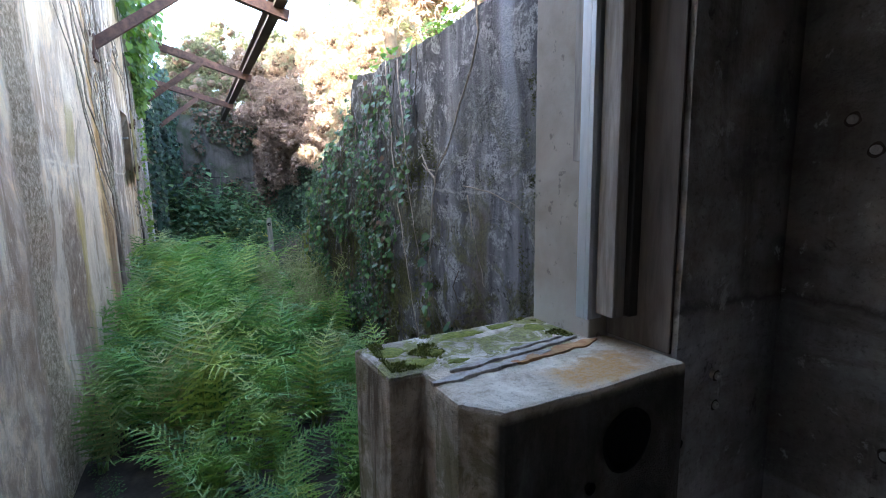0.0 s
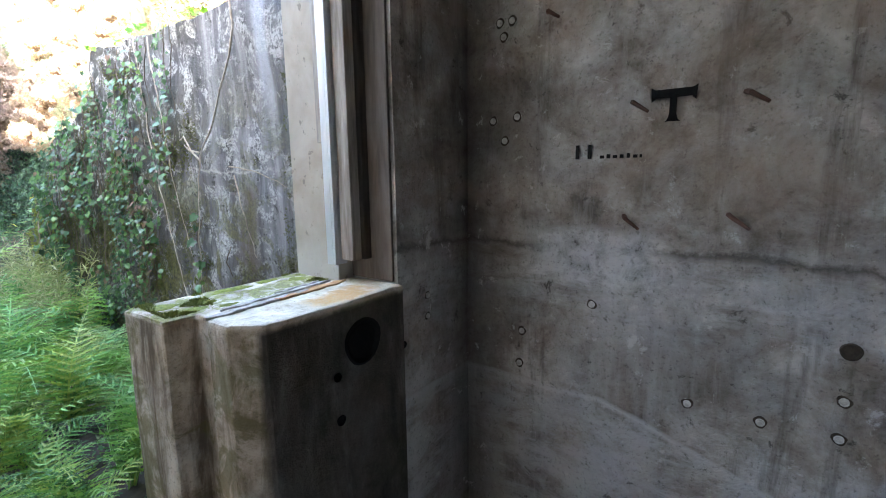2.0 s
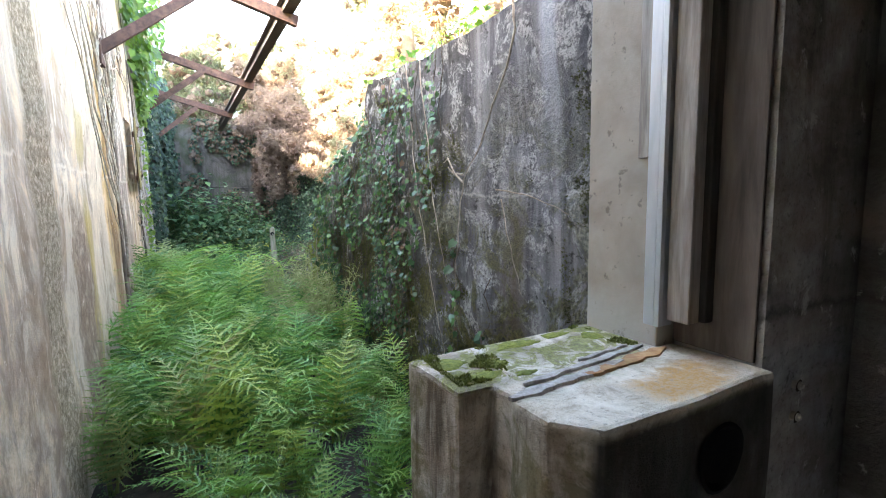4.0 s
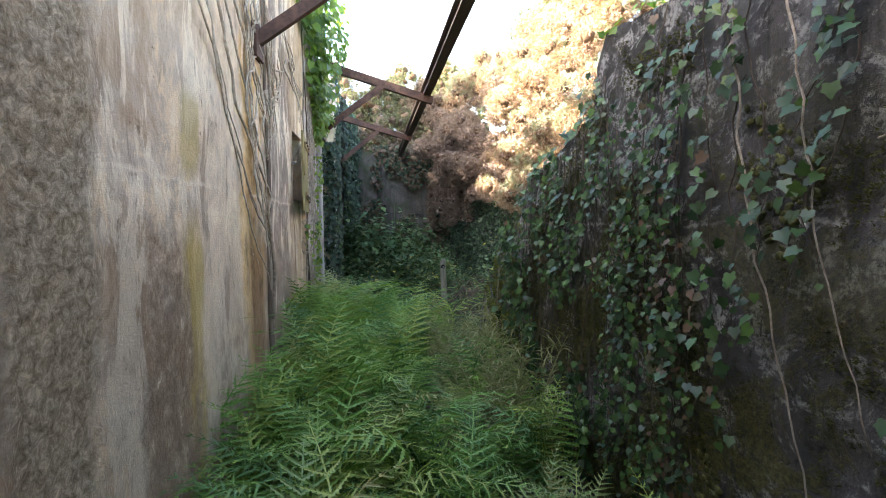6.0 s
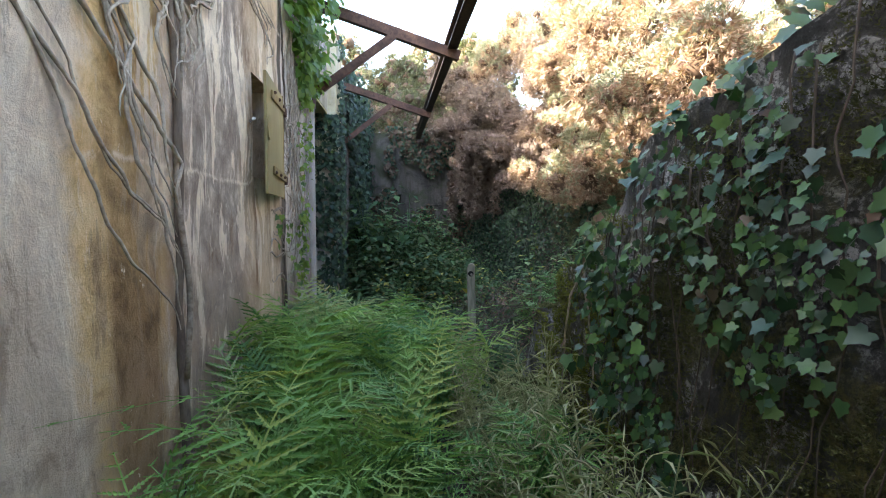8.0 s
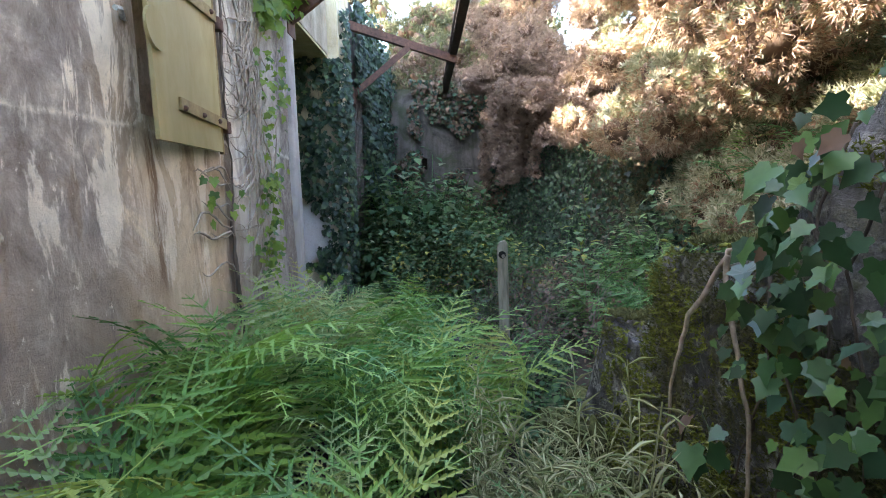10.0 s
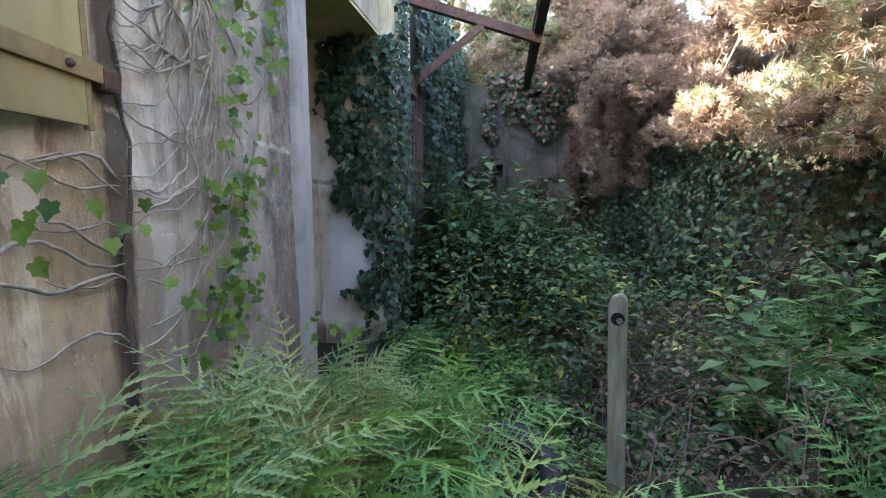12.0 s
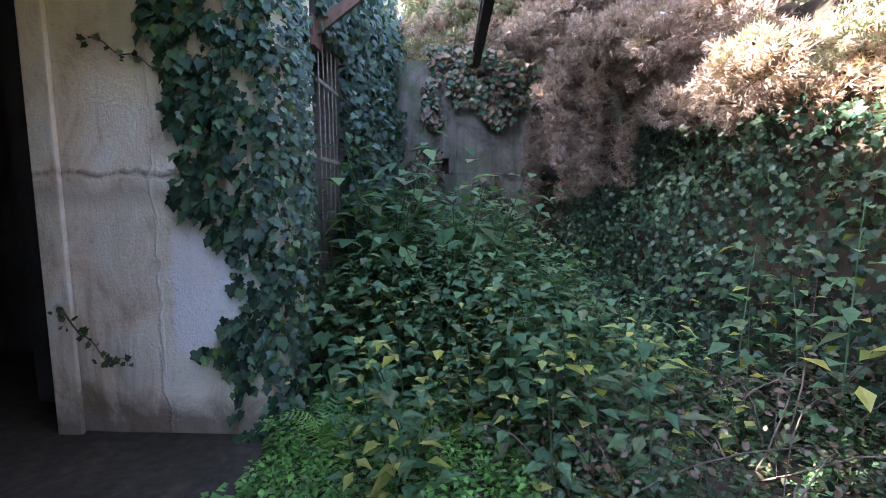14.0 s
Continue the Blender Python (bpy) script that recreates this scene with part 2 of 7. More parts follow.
def concrete_room():
    """Cast wall of the dark room, grey-brown with whitish bands, smears and soot; corner shade painted in."""
    c = Mat("stained_concrete", 0.8)
    fine = c.noise(60, 6, 0.7)
    mid = c.noise(3.8, 9, 0.72, 0.25)
    cloud = c.noise((1.3, 1.3, 1.6), 6, 0.62, 0.25, (6, 3, 1))
    run = c.noise((5, 6, 0.8), 6, 0.68, 0.2, (2, 2, 2))
    flat = c.noise((1.3, 1.3, 6), 8, 0.72, 0.3)
    small = c.noise(11, 8, 0.75, 0.35, (3, 8, 1))
    col = c.ramp(mid, (0.34, (0.14, 0.115, 0.098)), (0.45, (0.30, 0.265, 0.235)), (0.54, (0.42, 0.39, 0.365)), (0.66, (0.58, 0.56, 0.54)))
    col = c.mix(c.ramp(cloud, (0.40, 0.5), (0.52, 0.0)), col, (0.13, 0.11, 0.098))
    col = c.mix(c.ramp(run, (0.55, 0.0), (0.66, 0.55)), col, (0.44, 0.42, 0.40))
    col = c.mix(c.ramp(run, (0.33, 0.65), (0.44, 0.0)), col, (0.07, 0.055, 0.046))
    band = c.math("MULTIPLY", c.near(2, 1.10, 0.24, flat, 0.40), c.ramp(flat, (0.40, 0.0), (0.52, 1.0)))
    col = c.mix(c.math("MULTIPLY", band, 0.95), col, c.ramp(small, (0.35, (0.32, 0.31, 0.305)), (0.6, (0.58, 0.57, 0.57))))
    line = c.near(2, 1.235, 0.022, mid, 0.16)
    col = c.mix(c.math("MULTIPLY", line, 0.7), col, (0.045, 0.038, 0.034))
    arc = c.math("ADD", c.axis(2), c.math("MULTIPLY", c.math("MAXIMUM", c.math("MULTIPLY", c.math("SUBTRACT", c.axis(1), 0.1), -1.0), 0.0), 0.30))
    arc = c.math("ADD", arc, c.math("MULTIPLY", c.math("SUBTRACT", mid, 0.5), 0.06))
    rim = c.math("SUBTRACT", 1.0, c.math("DIVIDE", c.math("ABSOLUTE", c.math("SUBTRACT", arc, 0.572)), 0.022), clamp=True)
    below = c.math("ADD", c.math("DIVIDE", c.math("SUBTRACT", 0.585, arc), 0.012), 0.5, clamp=True)
    col = c.mix(c.math("MULTIPLY", rim, 0.8), col, (0.62, 0.61, 0.60))
    patch = c.math("MULTIPLY", c.math("MULTIPLY", c.near(1, 0.16, 0.34, mid, 0.5), 3.0, clamp=True), c.math("MULTIPLY", c.near(2, 1.19, 0.13, mid, 0.22), 3.0, clamp=True))
    col = c.mix(c.math("MULTIPLY", patch, 0.75), col, c.ramp(small, (0.38, (0.36, 0.355, 0.355)), (0.55, (0.64, 0.635, 0.64))))
    wash = c.math("MULTIPLY", below, c.ramp(c.noise((3, 3, 8), 8, 0.75, 0.4), (0.42, 0.15), (0.56, 1.0)))
    col = c.mix(c.math("MULTIPLY", wash, 0.85), col, (0.50, 0.495, 0.49))
    # Shade of the room corner, painted into the colour.
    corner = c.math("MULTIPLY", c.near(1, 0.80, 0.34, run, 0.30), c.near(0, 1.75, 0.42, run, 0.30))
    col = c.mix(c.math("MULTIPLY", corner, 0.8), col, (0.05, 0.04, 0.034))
    col = c.mix(c.ramp(small, (0.60, 0.0), (0.66, 0.8)), col, (0.58, 0.565, 0.545))
    col = c.mix(c.ramp(small, (0.33, 0.8), (0.39, 0.0)), col, (0.045, 0.04, 0.035))
    col = c.mix(c.ramp(fine, (0.30, 0.6), (0.45, 0.0)), col, (0.05, 0.045, 0.04))
    c.bump(c.math("ADD", fine, c.math("MULTIPLY", mid, 2)), 0.55, 0.012)
    rust = c.math("MULTIPLY", c.ramp(cloud, (0.54, 0.0), (0.64, 0.45)), c.above(2, 1.2, 0.3))
    col = c.mix(rust, col, (0.33, 0.255, 0.205))
    return c.done(col)


def concrete_sill():
    """Rough concrete: warm pale top with a rust wash and moss, mossy runs on the sides, shade painted on the room face.
    """
    c = Mat("mossy_sill_concrete", 0.9, spec=0.25)
    fine = c.noise(75, 6, 0.75)
    mid = c.noise(7, 8, 0.72, 0.3)
    run = c.noise((9, 9, 1.2), 7, 0.65, 0.6)
    col = c.ramp(mid, (0.33, (0.30, 0.235, 0.17)), (0.45, (0.54, 0.45, 0.35)), (0.55, (0.70, 0.61, 0.50)), (0.68, (0.80, 0.73, 0.63)))
    side = c.math("SUBTRACT", 1.0, c.above(2, 1.088, 0.015))
    col = c.mix(c.math("MULTIPLY", side, c.ramp(run, (0.36, 0.95), (0.52, 0.15))), col, (0.13, 0.095, 0.065))
    col = c.mix(c.math("MULTIPLY", side, c.ramp(c.noise(5, 7, 0.7, 0.6, (3, 3, 3)), (0.50, 0.0), (0.58, 0.7))), col, (0.15, 0.135, 0.05))
    # The side turned from daylight gets its shade in the colour.
    room_shade = c.math("MULTIPLY", c.math("SUBTRACT", 1.0, c.above(1, 0.765, 0.02)), c.math("SUBTRACT", 1.0, c.above(2, 1.083, 0.02, mid, 0.03)))
    col = c.mix(c.math("MULTIPLY", room_shade, 0.92), col, c.ramp(c.noise((4, 4, 1.6), 8, 0.74, 0.3), (0.36, (0.018, 0.016, 0.014)), (0.48, (0.05, 0.044, 0.038)), (0.56, (0.085, 0.077, 0.068)), (0.66, (0.17, 0.155, 0.14))))
    top = c.above(2, 1.088, 0.01)
    back = c.math("MULTIPLY", top, c.above(1, 1.04, 0.04, mid, 0.08))
    col = c.mix(c.math("MULTIPLY", back, c.ramp(mid, (0.40, 0.9), (0.60, 0.3))), col, (0.24, 0.20, 0.16))
    stain = c.math("MULTIPLY", c.math("MULTIPLY", c.math("MULTIPLY", c.near(0, 0.95, 0.19, mid, 0.35), 2.0, clamp=True), c.math("MULTIPLY", c.near(1, 0.83, 0.09, mid, 0.20), 2.0, clamp=True)), top)
    col = c.mix(c.math("MULTIPLY", stain, c.ramp(fine, (0.35, 0.5), (0.55, 0.95))), col, (0.50, 0.27, 0.09))
    green = c.math("MULTIPLY", c.math("MULTIPLY", c.ramp(c.noise(9, 7, 0.7, 0.8, (1, 6, 3)), (0.47, 0.0), (0.53, 1.0)), top), c.above(1, 1.0, 0.2, mid, 0.3))
    col = c.mix(c.math("MULTIPLY", green, 0.8), col, c.ramp(fine, (0.4, (0.10, 0.105, 0.02)), (0.6, (0.23, 0.235, 0.05))))
    col = c.mix(c.ramp(fine, (0.32, 0.6), (0.45, 0.0)), col, (0.12, 0.10, 0.08))
    c.bump(c.math("ADD", c.math("MULTIPLY", fine, 0.7), c.math("MULTIPLY", mid, 1.6)), 0.8, 0.012)
    return c.done(col)


def concrete_reveal():
    c = Mat("smooth_reveal_render", 0.7)
    mid = c.noise(3.0, 5, 0.6, 0.4)
    col = c.ramp(mid, (0.3, (0.22, 0.175, 0.135)), (0.6, (0.37, 0.315, 0.26)))
    low = c.math("SUBTRACT", 1.0, c.above(2, 1.22, 0.12, c.noise(9, 4), 0.15))
    col = c.mix(c.math("MULTIPLY", low, 0.8), col, (0.42, 0.40, 0.36))
    col = c.mix(c.ramp(c.noise(24, 5), (0.62, 0.0), (0.68, 0.6)), col, (0.09, 0.075, 0.06))
    c.bump(c.noise(50, 4), 0.25, 0.005)
    return c.done(col)


def plain_concrete(name, a, b, streak=0.5, moss=0.0):
    c = Mat(name, 0.9)
    run = c.noise((5, 5, 0.5), 6, 0.65, 0.4)
    mid = c.noise(2.4, 6, 0.6, 0.5)
    fine = c.noise(40, 5)
    col = c.mix(c.ramp(run, (0.3, 0.0), (0.7, 1.0)), a, b)
    col = c.mix(c.math("MULTIPLY", c.ramp(mid, (0.5, 0.0), (0.68, 1.0)), streak), col, tuple(v * 0.35 for v in a))
    if moss:
        col = c.mix(c.ramp(c.noise(1.7, 6, 0.7, 0.4, (5, 5, 5)), (0.5, 0.0), (0.62, moss)), col, (0.05, 0.06, 0.025))
    c.bump(c.math("ADD", fine, c.math("MULTIPLY", mid, 2)), 0.5, 0.02)
    return c.done(col)


def pier_render():
    """Worn pale render: a dark ledge line with shade painted below, a vertical crack, a lilac bare patch and olive
    algae high up.
    """
    c = Mat("pale_worn_render", 0.9)
    fine, mid = c.noise(45, 6, 0.7), c.noise((3, 3, 2), 7, 0.65, 0.7)
    run = c.noise((7, 7, 0.7), 6, 0.62, 0.5)
    col = c.ramp(mid, (0.34, (0.48, 0.40, 0.31)), (0.46, (0.72, 0.63, 0.53)), (0.55, (0.80, 0.73, 0.64)), (0.66, (0.84, 0.80, 0.74)))
    col = c.mix(c.ramp(run, (0.33, 0.5), (0.45, 0.0)), col, (0.30, 0.235, 0.18))
    top = c.math("MULTIPLY", c.above(2, 2.35, 0.7, mid, 0.8), c.ramp(run, (0.38, 0.3), (0.6, 1.0)))
    col = c.mix(c.math("MULTIPLY", top, 0.7), col, (0.58, 0.50, 0.24))
    patch = c.math("MULTIPLY", c.math("MULTIPLY", c.near(0, -1.18, 0.26, mid, 0.3), 6, clamp=True), c.math("MULTIPLY", c.near(2, 0.98, 0.40, mid, 0.5), 6, clamp=True))
    col = c.mix(c.math("MULTIPLY", patch, 0.85), col, (0.80, 0.78, 0.84))
    ledge = c.math("MULTIPLY", c.near(2, 1.69, 0.03, mid, 0.13), c.ramp(run, (0.40, 0.25), (0.56, 1.0)))
    col = c.mix(c.math("MULTIPLY", ledge, 0.8), col, (0.13, 0.10, 0.08))
    # Band under the ledge: the ledge's shade put into the colour.
    under = c.math("MULTIPLY", c.near(2, 1.58, 0.12, mid, 0.3), 0.45)
    col = c.mix(under, col, (0.24, 0.19, 0.16))
    crack = c.math("MULTIPLY", c.near(0, -1.51, 0.020, mid, 0.22), c.ramp(run, (0.42, 0.2), (0.55, 1.0)))
    col = c.mix(crack, col, (0.62, 0.58, 0.52))
    foot = c.math("SUBTRACT", 1.0, c.above(2, 0.22, 0.22, mid, 0.6))
    col = c.mix(c.math("MULTIPLY", foot, 0.8), col, (0.13, 0.095, 0.07))
    col = c.mix(c.ramp(fine, (0.30, 0.45), (0.42, 0.0)), col, (0.25, 0.20, 0.16))
    c.bump(c.math("ADD", c.math("ADD", fine, c.math("MULTIPLY", mid, 2)), c.math("MULTIPLY", c.math("SUBTRACT", crack, ledge), 1.5)), 0.6, 0.016)
    return c.done(col)


def leafy(name, cols, rough=0.5, spread="island", translucent=0.35, spec=0.4, blotch=0.25):
    c = Mat(name, rough, spec=spec)
    r = c.random(spread)
    n = len(cols)
    col = c.ramp(r, *[((k + 0.5) / n, q) for k, q in enumerate(cols)])
    col = c.mix(c.ramp(c.noise(30, 3), (0.45, 0.0), (0.7, blotch)), col, tuple(v * 0.5 for v in cols[0]))
    m = c.done(col)
    tr = c.t.nodes.new("ShaderNodeBsdfTranslucent")
    mx = c.t.nodes.new("ShaderNodeMixShader")
    mx.inputs[0].default_value = translucent
    c.link(c.mix(1.0, col, (1.3, 1.35, 0.7), "MULTIPLY"), tr.inputs[0])
    c.link(c.b.outputs[0], mx.inputs[1])
    c.link(tr.outputs[0], mx.inputs[2])
    c.link(mx.outputs[0], c.t.nodes["Material Output"].inputs[0])
    return m


def simple(name, a, b, scale=20, rough=0.8, metal=0.0, bump=0.3, stretch=(1, 1, 1), spec=0.4):
    c = Mat(name, rough, metal, spec)
    n = c.noise(tuple(scale * s for s in stretch), 6, 0.65, 0.3)
    w = c.noise(tuple(scale * 0.13 * s for s in stretch), 4, 0.6)
    col = c.mix(c.ramp(n, (0.35, 0.0), (0.65, 1.0)), a, b)
    col = c.mix(c.ramp(w, (0.45, 0.0), (0.7, 0.6)), col, tuple(v * 0.45 for v in a))
    c.bump(n, bump, 0.006)
    return c.done(col)


PLASTER = concrete_left()
LICHEN = concrete_right()
ROOM = concrete_room()
SILL = concrete_sill()
REVEAL = concrete_reveal()
BACKWALL = plain_concrete("dark_stained_concrete", (0.042, 0.035, 0.030), (0.16, 0.138, 0.122), 0.9, 0.75)
PIER = pier_render()
SOFFIT = plain_concrete("algae_soffit", (0.38, 0.33, 0.14), (0.52, 0.48, 0.28), 0.5, 0.2)
TAN = simple("tan_weathered_concrete", (0.20, 0.13, 0.08), (0.34, 0.24, 0.155), 18, 0.9)
COLUMN = plain_concrete("pale_column_concrete", (0.32, 0.30, 0.29), (0.52, 0.495, 0.485), 0.45)
# Near-black colour stands in for the darkness of the unlit rooms.
DARK = plain_concrete("darkened_interior_plaster", (0.05, 0.048, 0.05), (0.09, 0.085, 0.085), 0.5)
SOIL = simple("leaf_litter_soil", (0.022, 0.017, 0.012), (0.06, 0.044, 0.03), 14, 0.95, bump=0.8)
SLAB = plain_concrete("dirty_floor_slab", (0.32, 0.28, 0.24), (0.62, 0.57, 0.52), 0.35, 0.10)
RUST = simple("rusted_steel", (0.075, 0.042, 0.034), (0.16, 0.085, 0.062), 24, 0.75, 0.35)
DARKSTEEL = simple("dark_rail_steel", (0.03, 0.026, 0.024), (0.085, 0.06, 0.045), 26, 0.6, 0.5)
SHUTTER = simple("ochre_painted_steel", (0.34, 0.26, 0.10), (0.46, 0.37, 0.19), 7, 0.6, 0.0, 0.15, (1, 1, 0.4))
STRAP = simple("ochre_strap_iron", (0.22, 0.15, 0.06), (0.36, 0.26, 0.12), 22, 0.65)
ZINC = simple("weathered_zinc_strip", (0.50, 0.54, 0.60), (0.68, 0.71, 0.76), 9, 0.38, 0.75, 0.1, (1, 1, 0.2))
BROWNWOOD = simple("old_frame_timber", (0.22, 0.185, 0.16), (0.50, 0.45, 0.40), 30, 0.75, stretch=(1, 1, 0.1))
DARKWOOD = simple("dark_wet_timber", (0.03, 0.024, 0.02), (0.09, 0.072, 0.06), 30, 0.8, stretch=(1, 1, 0.1))
JAMBSHADE = simple("soot_brown_jamb_shade", (0.07, 0.054, 0.045), (0.19, 0.155, 0.13), 22, 0.85, stretch=(1, 1, 0.12))
PALEROOT = simple("bleached_creeper_stem", (0.36, 0.29, 0.225), (0.64, 0.55, 0.45), 34, 0.85, bump=0.6)
LIANA = simple("pale_bare_liana", (0.25, 0.20, 0.155), (0.48, 0.41, 0.34), 40, 0.85, bump=0.5)
ORANGEWOOD = simple("orange_wet_batten", (0.30, 0.13, 0.05), (0.50, 0.30, 0.14), 26, 0.7)
POSTWOOD = simple("grey_weathered_post", (0.12, 0.115, 0.085), (0.27, 0.255, 0.20), 34, 0.85, stretch=(1, 1, 0.12))
BARK = simple("brown_bark", (0.11, 0.08, 0.06), (0.26, 0.20, 0.155), 24, 0.9, bump=0.6, stretch=(1, 1, 0.25))
DARKBARK = simple("dark_damp_bark", (0.045, 0.034, 0.026), (0.15, 0.115, 0.09), 30, 0.9, bump=0.8, stretch=(1, 1, 0.3))
VINE = simple("pale_ivy_stem", (0.22, 0.165, 0.12), (0.44, 0.36, 0.28), 40, 0.85, bump=0.5)
RUBBER = simple("old_tyre_rubber", (0.018, 0.018, 0.019), (0.04, 0.04, 0.042), 30, 0.75)
BLACK = simple("black_paint_and_hollows", (0.010, 0.010, 0.011), (0.018, 0.017, 0.016), 60, 1.0, bump=0.05, spec=0.05)
DARKSPOT = simple("dark_spot", (0.045, 0.036, 0.03), (0.10, 0.08, 0.065), 50, 1.0, bump=0.2, spec=0.1)
BOLT = simple("grey_bolt_metal", (0.42, 0.41, 0.39), (0.72, 0.70, 0.67), 60, 0.55, 0.1)
MOSS = simple("bright_moss", (0.10, 0.115, 0.018), (0.23, 0.24, 0.045), 70, 0.95, bump=0.9)
DARKMOSS = simple("olive_moss", (0.05, 0.054, 0.018), (0.12, 0.122, 0.036), 60, 0.95, bump=0.9)
STONE = simple("broken_stone", (0.10, 0.09, 0.07), (0.24, 0.22, 0.19), 9, 0.9, bump=0.6)

FERN = leafy("fern_frond", [(0.08, 0.18, 0.06), (0.20, 0.36, 0.10), (0.30, 0.45, 0.14), (0.12, 0.27, 0.11), (0.38, 0.44, 0.13), (0.16, 0.31, 0.09)], 0.5, "object", 0.42)
FERNDRY = leafy("pale_fern_frond", [(0.26, 0.37, 0.17), (0.36, 0.41, 0.21), (0.22, 0.36, 0.16), (0.40, 0.38, 0.18)], 0.6, "object", 0.4)
IVY = leafy("ivy_leaf", [(0.015, 0.04, 0.015), (0.033, 0.085, 0.026), (0.075, 0.15, 0.038), (0.025, 0.065, 0.034)], 0.42, "island", 0.2, 0.4)
IVYPART = leafy("ivy_leaf_near", [(0.02, 0.052, 0.018), (0.045, 0.105, 0.035), (0.115, 0.19, 0.05), (0.04, 0.09, 0.055), (0.025, 0.065, 0.025)], 0.40, "object", 0.2, 0.45)
IVYDARK = leafy("dark_ivy_leaf", [(0.012, 0.032, 0.02), (0.030, 0.066, 0.038), (0.075, 0.125, 0.065), (0.020, 0.046, 0.032)], 0.48, "island", 0.15, 0.3)
IVYBRIGHT = leafy("young_ivy_leaf", [(0.12, 0.22, 0.035), (0.17, 0.29, 0.05), (0.08, 0.17, 0.035)], 0.45, "island", 0.4)
IVYNEAR = leafy("young_ivy_leaf_near", [(0.13, 0.21, 0.04), (0.20, 0.29, 0.055), (0.06, 0.13, 0.045)], 0.45, "object", 0.4)
SHRUB = leafy("sapling_leaf", [(0.05, 0.12, 0.05), (0.10, 0.20, 0.085), (0.17, 0.28, 0.12), (0.07, 0.15, 0.075)], 0.45, "island", 0.35)
IVYRED = leafy("bronze_ivy_leaf", [(0.105, 0.06, 0.04), (0.14, 0.09, 0.06), (0.07, 0.075, 0.04)], 0.45, "island", 0.2)
WEED = leafy("nettle_leaf", [(0.036, 0.082, 0.04), (0.065, 0.135, 0.06), (0.14, 0.22, 0.095), (0.085, 0.155, 0.09), (0.045, 0.098, 0.045), (0.13, 0.15, 0.08)], 0.65, "island", 0.38, 0.22)
COVER = leafy("ground_cover_leaf", [(0.04, 0.11, 0.025), (0.10, 0.24, 0.045), (0.20, 0.37, 0.08), (0.06, 0.15, 0.04), (0.13, 0.21, 0.07)], 0.5, "island", 0.35)
GRASSY = leafy("pale_grass_stalk", [(0.30, 0.29, 0.17), (0.19, 0.23, 0.10), (0.38, 0.36, 0.22)], 0.7, "island", 0.3)
YELLOW = leafy("yellowed_leaf", [(0.30, 0.28, 0.05), (0.20, 0.25, 0.06), (0.36, 0.32, 0.09)], 0.5, "island", 0.35)
DEAD = leafy("dry_cypress_spray", [(0.33, 0.205, 0.155), (0.40, 0.285, 0.225), (0.46, 0.37, 0.30), (0.24, 0.145, 0.11)], 0.85, "island", 0.25)
DEADGREEN = leafy("green_cypress_spray", [(0.27, 0.275, 0.195), (0.42, 0.395, 0.32), (0.34, 0.335, 0.26), (0.18, 0.20, 0.135)], 0.8, "island", 0.25)
# Grey-brown copy of the dry sprays, with shade put into its colour.
DEADSHADE = leafy("shaded_dead_spray", [(0.22, 0.16, 0.14), (0.31, 0.235, 0.21), (0.17, 0.125, 0.115)], 0.9, "island", 0.2)
TREELEAF = leafy("tree_leaf", [(0.07, 0.085, 0.05), (0.12, 0.13, 0.08), (0.19, 0.185, 0.12)], 0.6, "island", 0.3)
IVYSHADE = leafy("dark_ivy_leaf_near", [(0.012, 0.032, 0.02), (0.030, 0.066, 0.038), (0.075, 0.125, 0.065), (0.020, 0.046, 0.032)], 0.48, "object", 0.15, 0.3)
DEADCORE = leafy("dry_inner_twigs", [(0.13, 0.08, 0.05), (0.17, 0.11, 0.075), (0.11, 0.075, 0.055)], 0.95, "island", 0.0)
OLIVETREE = leafy("olive_tree_spray", [(0.13, 0.13, 0.075), (0.20, 0.19, 0.115), (0.16, 0.16, 0.09), (0.09, 0.10, 0.055)], 0.75, "island", 0.2)
CANE = simple("dry_brown_cane", (0.06, 0.045, 0.036), (0.15, 0.11, 0.09), 30, 0.85)
# Darker copy of the fern greens; the bank's shade is in the colour.
FERNSHADE = leafy("shade_fern_frond", [(0.07, 0.18, 0.08), (0.13, 0.26, 0.105), (0.20, 0.33, 0.12)], 0.5, "object", 0.3)
GREYBAR = simple("grey_rusty_bar", (0.13, 0.115, 0.10), (0.26, 0.24, 0.22), 30, 0.7, 0.4)
BRAMBLE = leafy("bramble_leaf", [(0.014, 0.03, 0.012), (0.035, 0.06, 0.024), (0.085, 0.11, 0.05), (0.05, 0.045, 0.026)], 0.5, "island", 0.25)
BEAM = plain_concrete("tan_beam_concrete", (0.33, 0.27, 0.19), (0.50, 0.44, 0.35), 0.6, 0.35)

# ---- building tools ----
def mesh_object(name, verts, faces, mat, parent=None, label="", smooth=False):
    me = bpy.data.meshes.new(name)
    me.from_pydata([tuple(v) for v in verts], [], [tuple(f) for f in faces])
    me.update()
    if mat:
        me.materials.append(mat)
    if smooth:
        me.polygons.foreach_set("use_smooth", [True] * len(me.polygons))
    ob = new(name, me)
    if parent is not None:
        ob.parent = parent
    if label:
        tagged(ob, label)
    return ob


def part(name, bm, mat, parent=None, label="", smooth=False):
    """Link a bmesh as one mesh object under a thing or a part."""
    me = bpy.data.meshes.new(name)
    bm.to_mesh(me)
    bm.free()
    if mat:
        me.materials.append(mat)
    if smooth:
        me.polygons.foreach_set("use_smooth", [True] * len(me.polygons))
    ob = new(name, me)
    if parent is not None:
        ob.parent = parent
    if label:
        tagged(ob, label)
    return ob


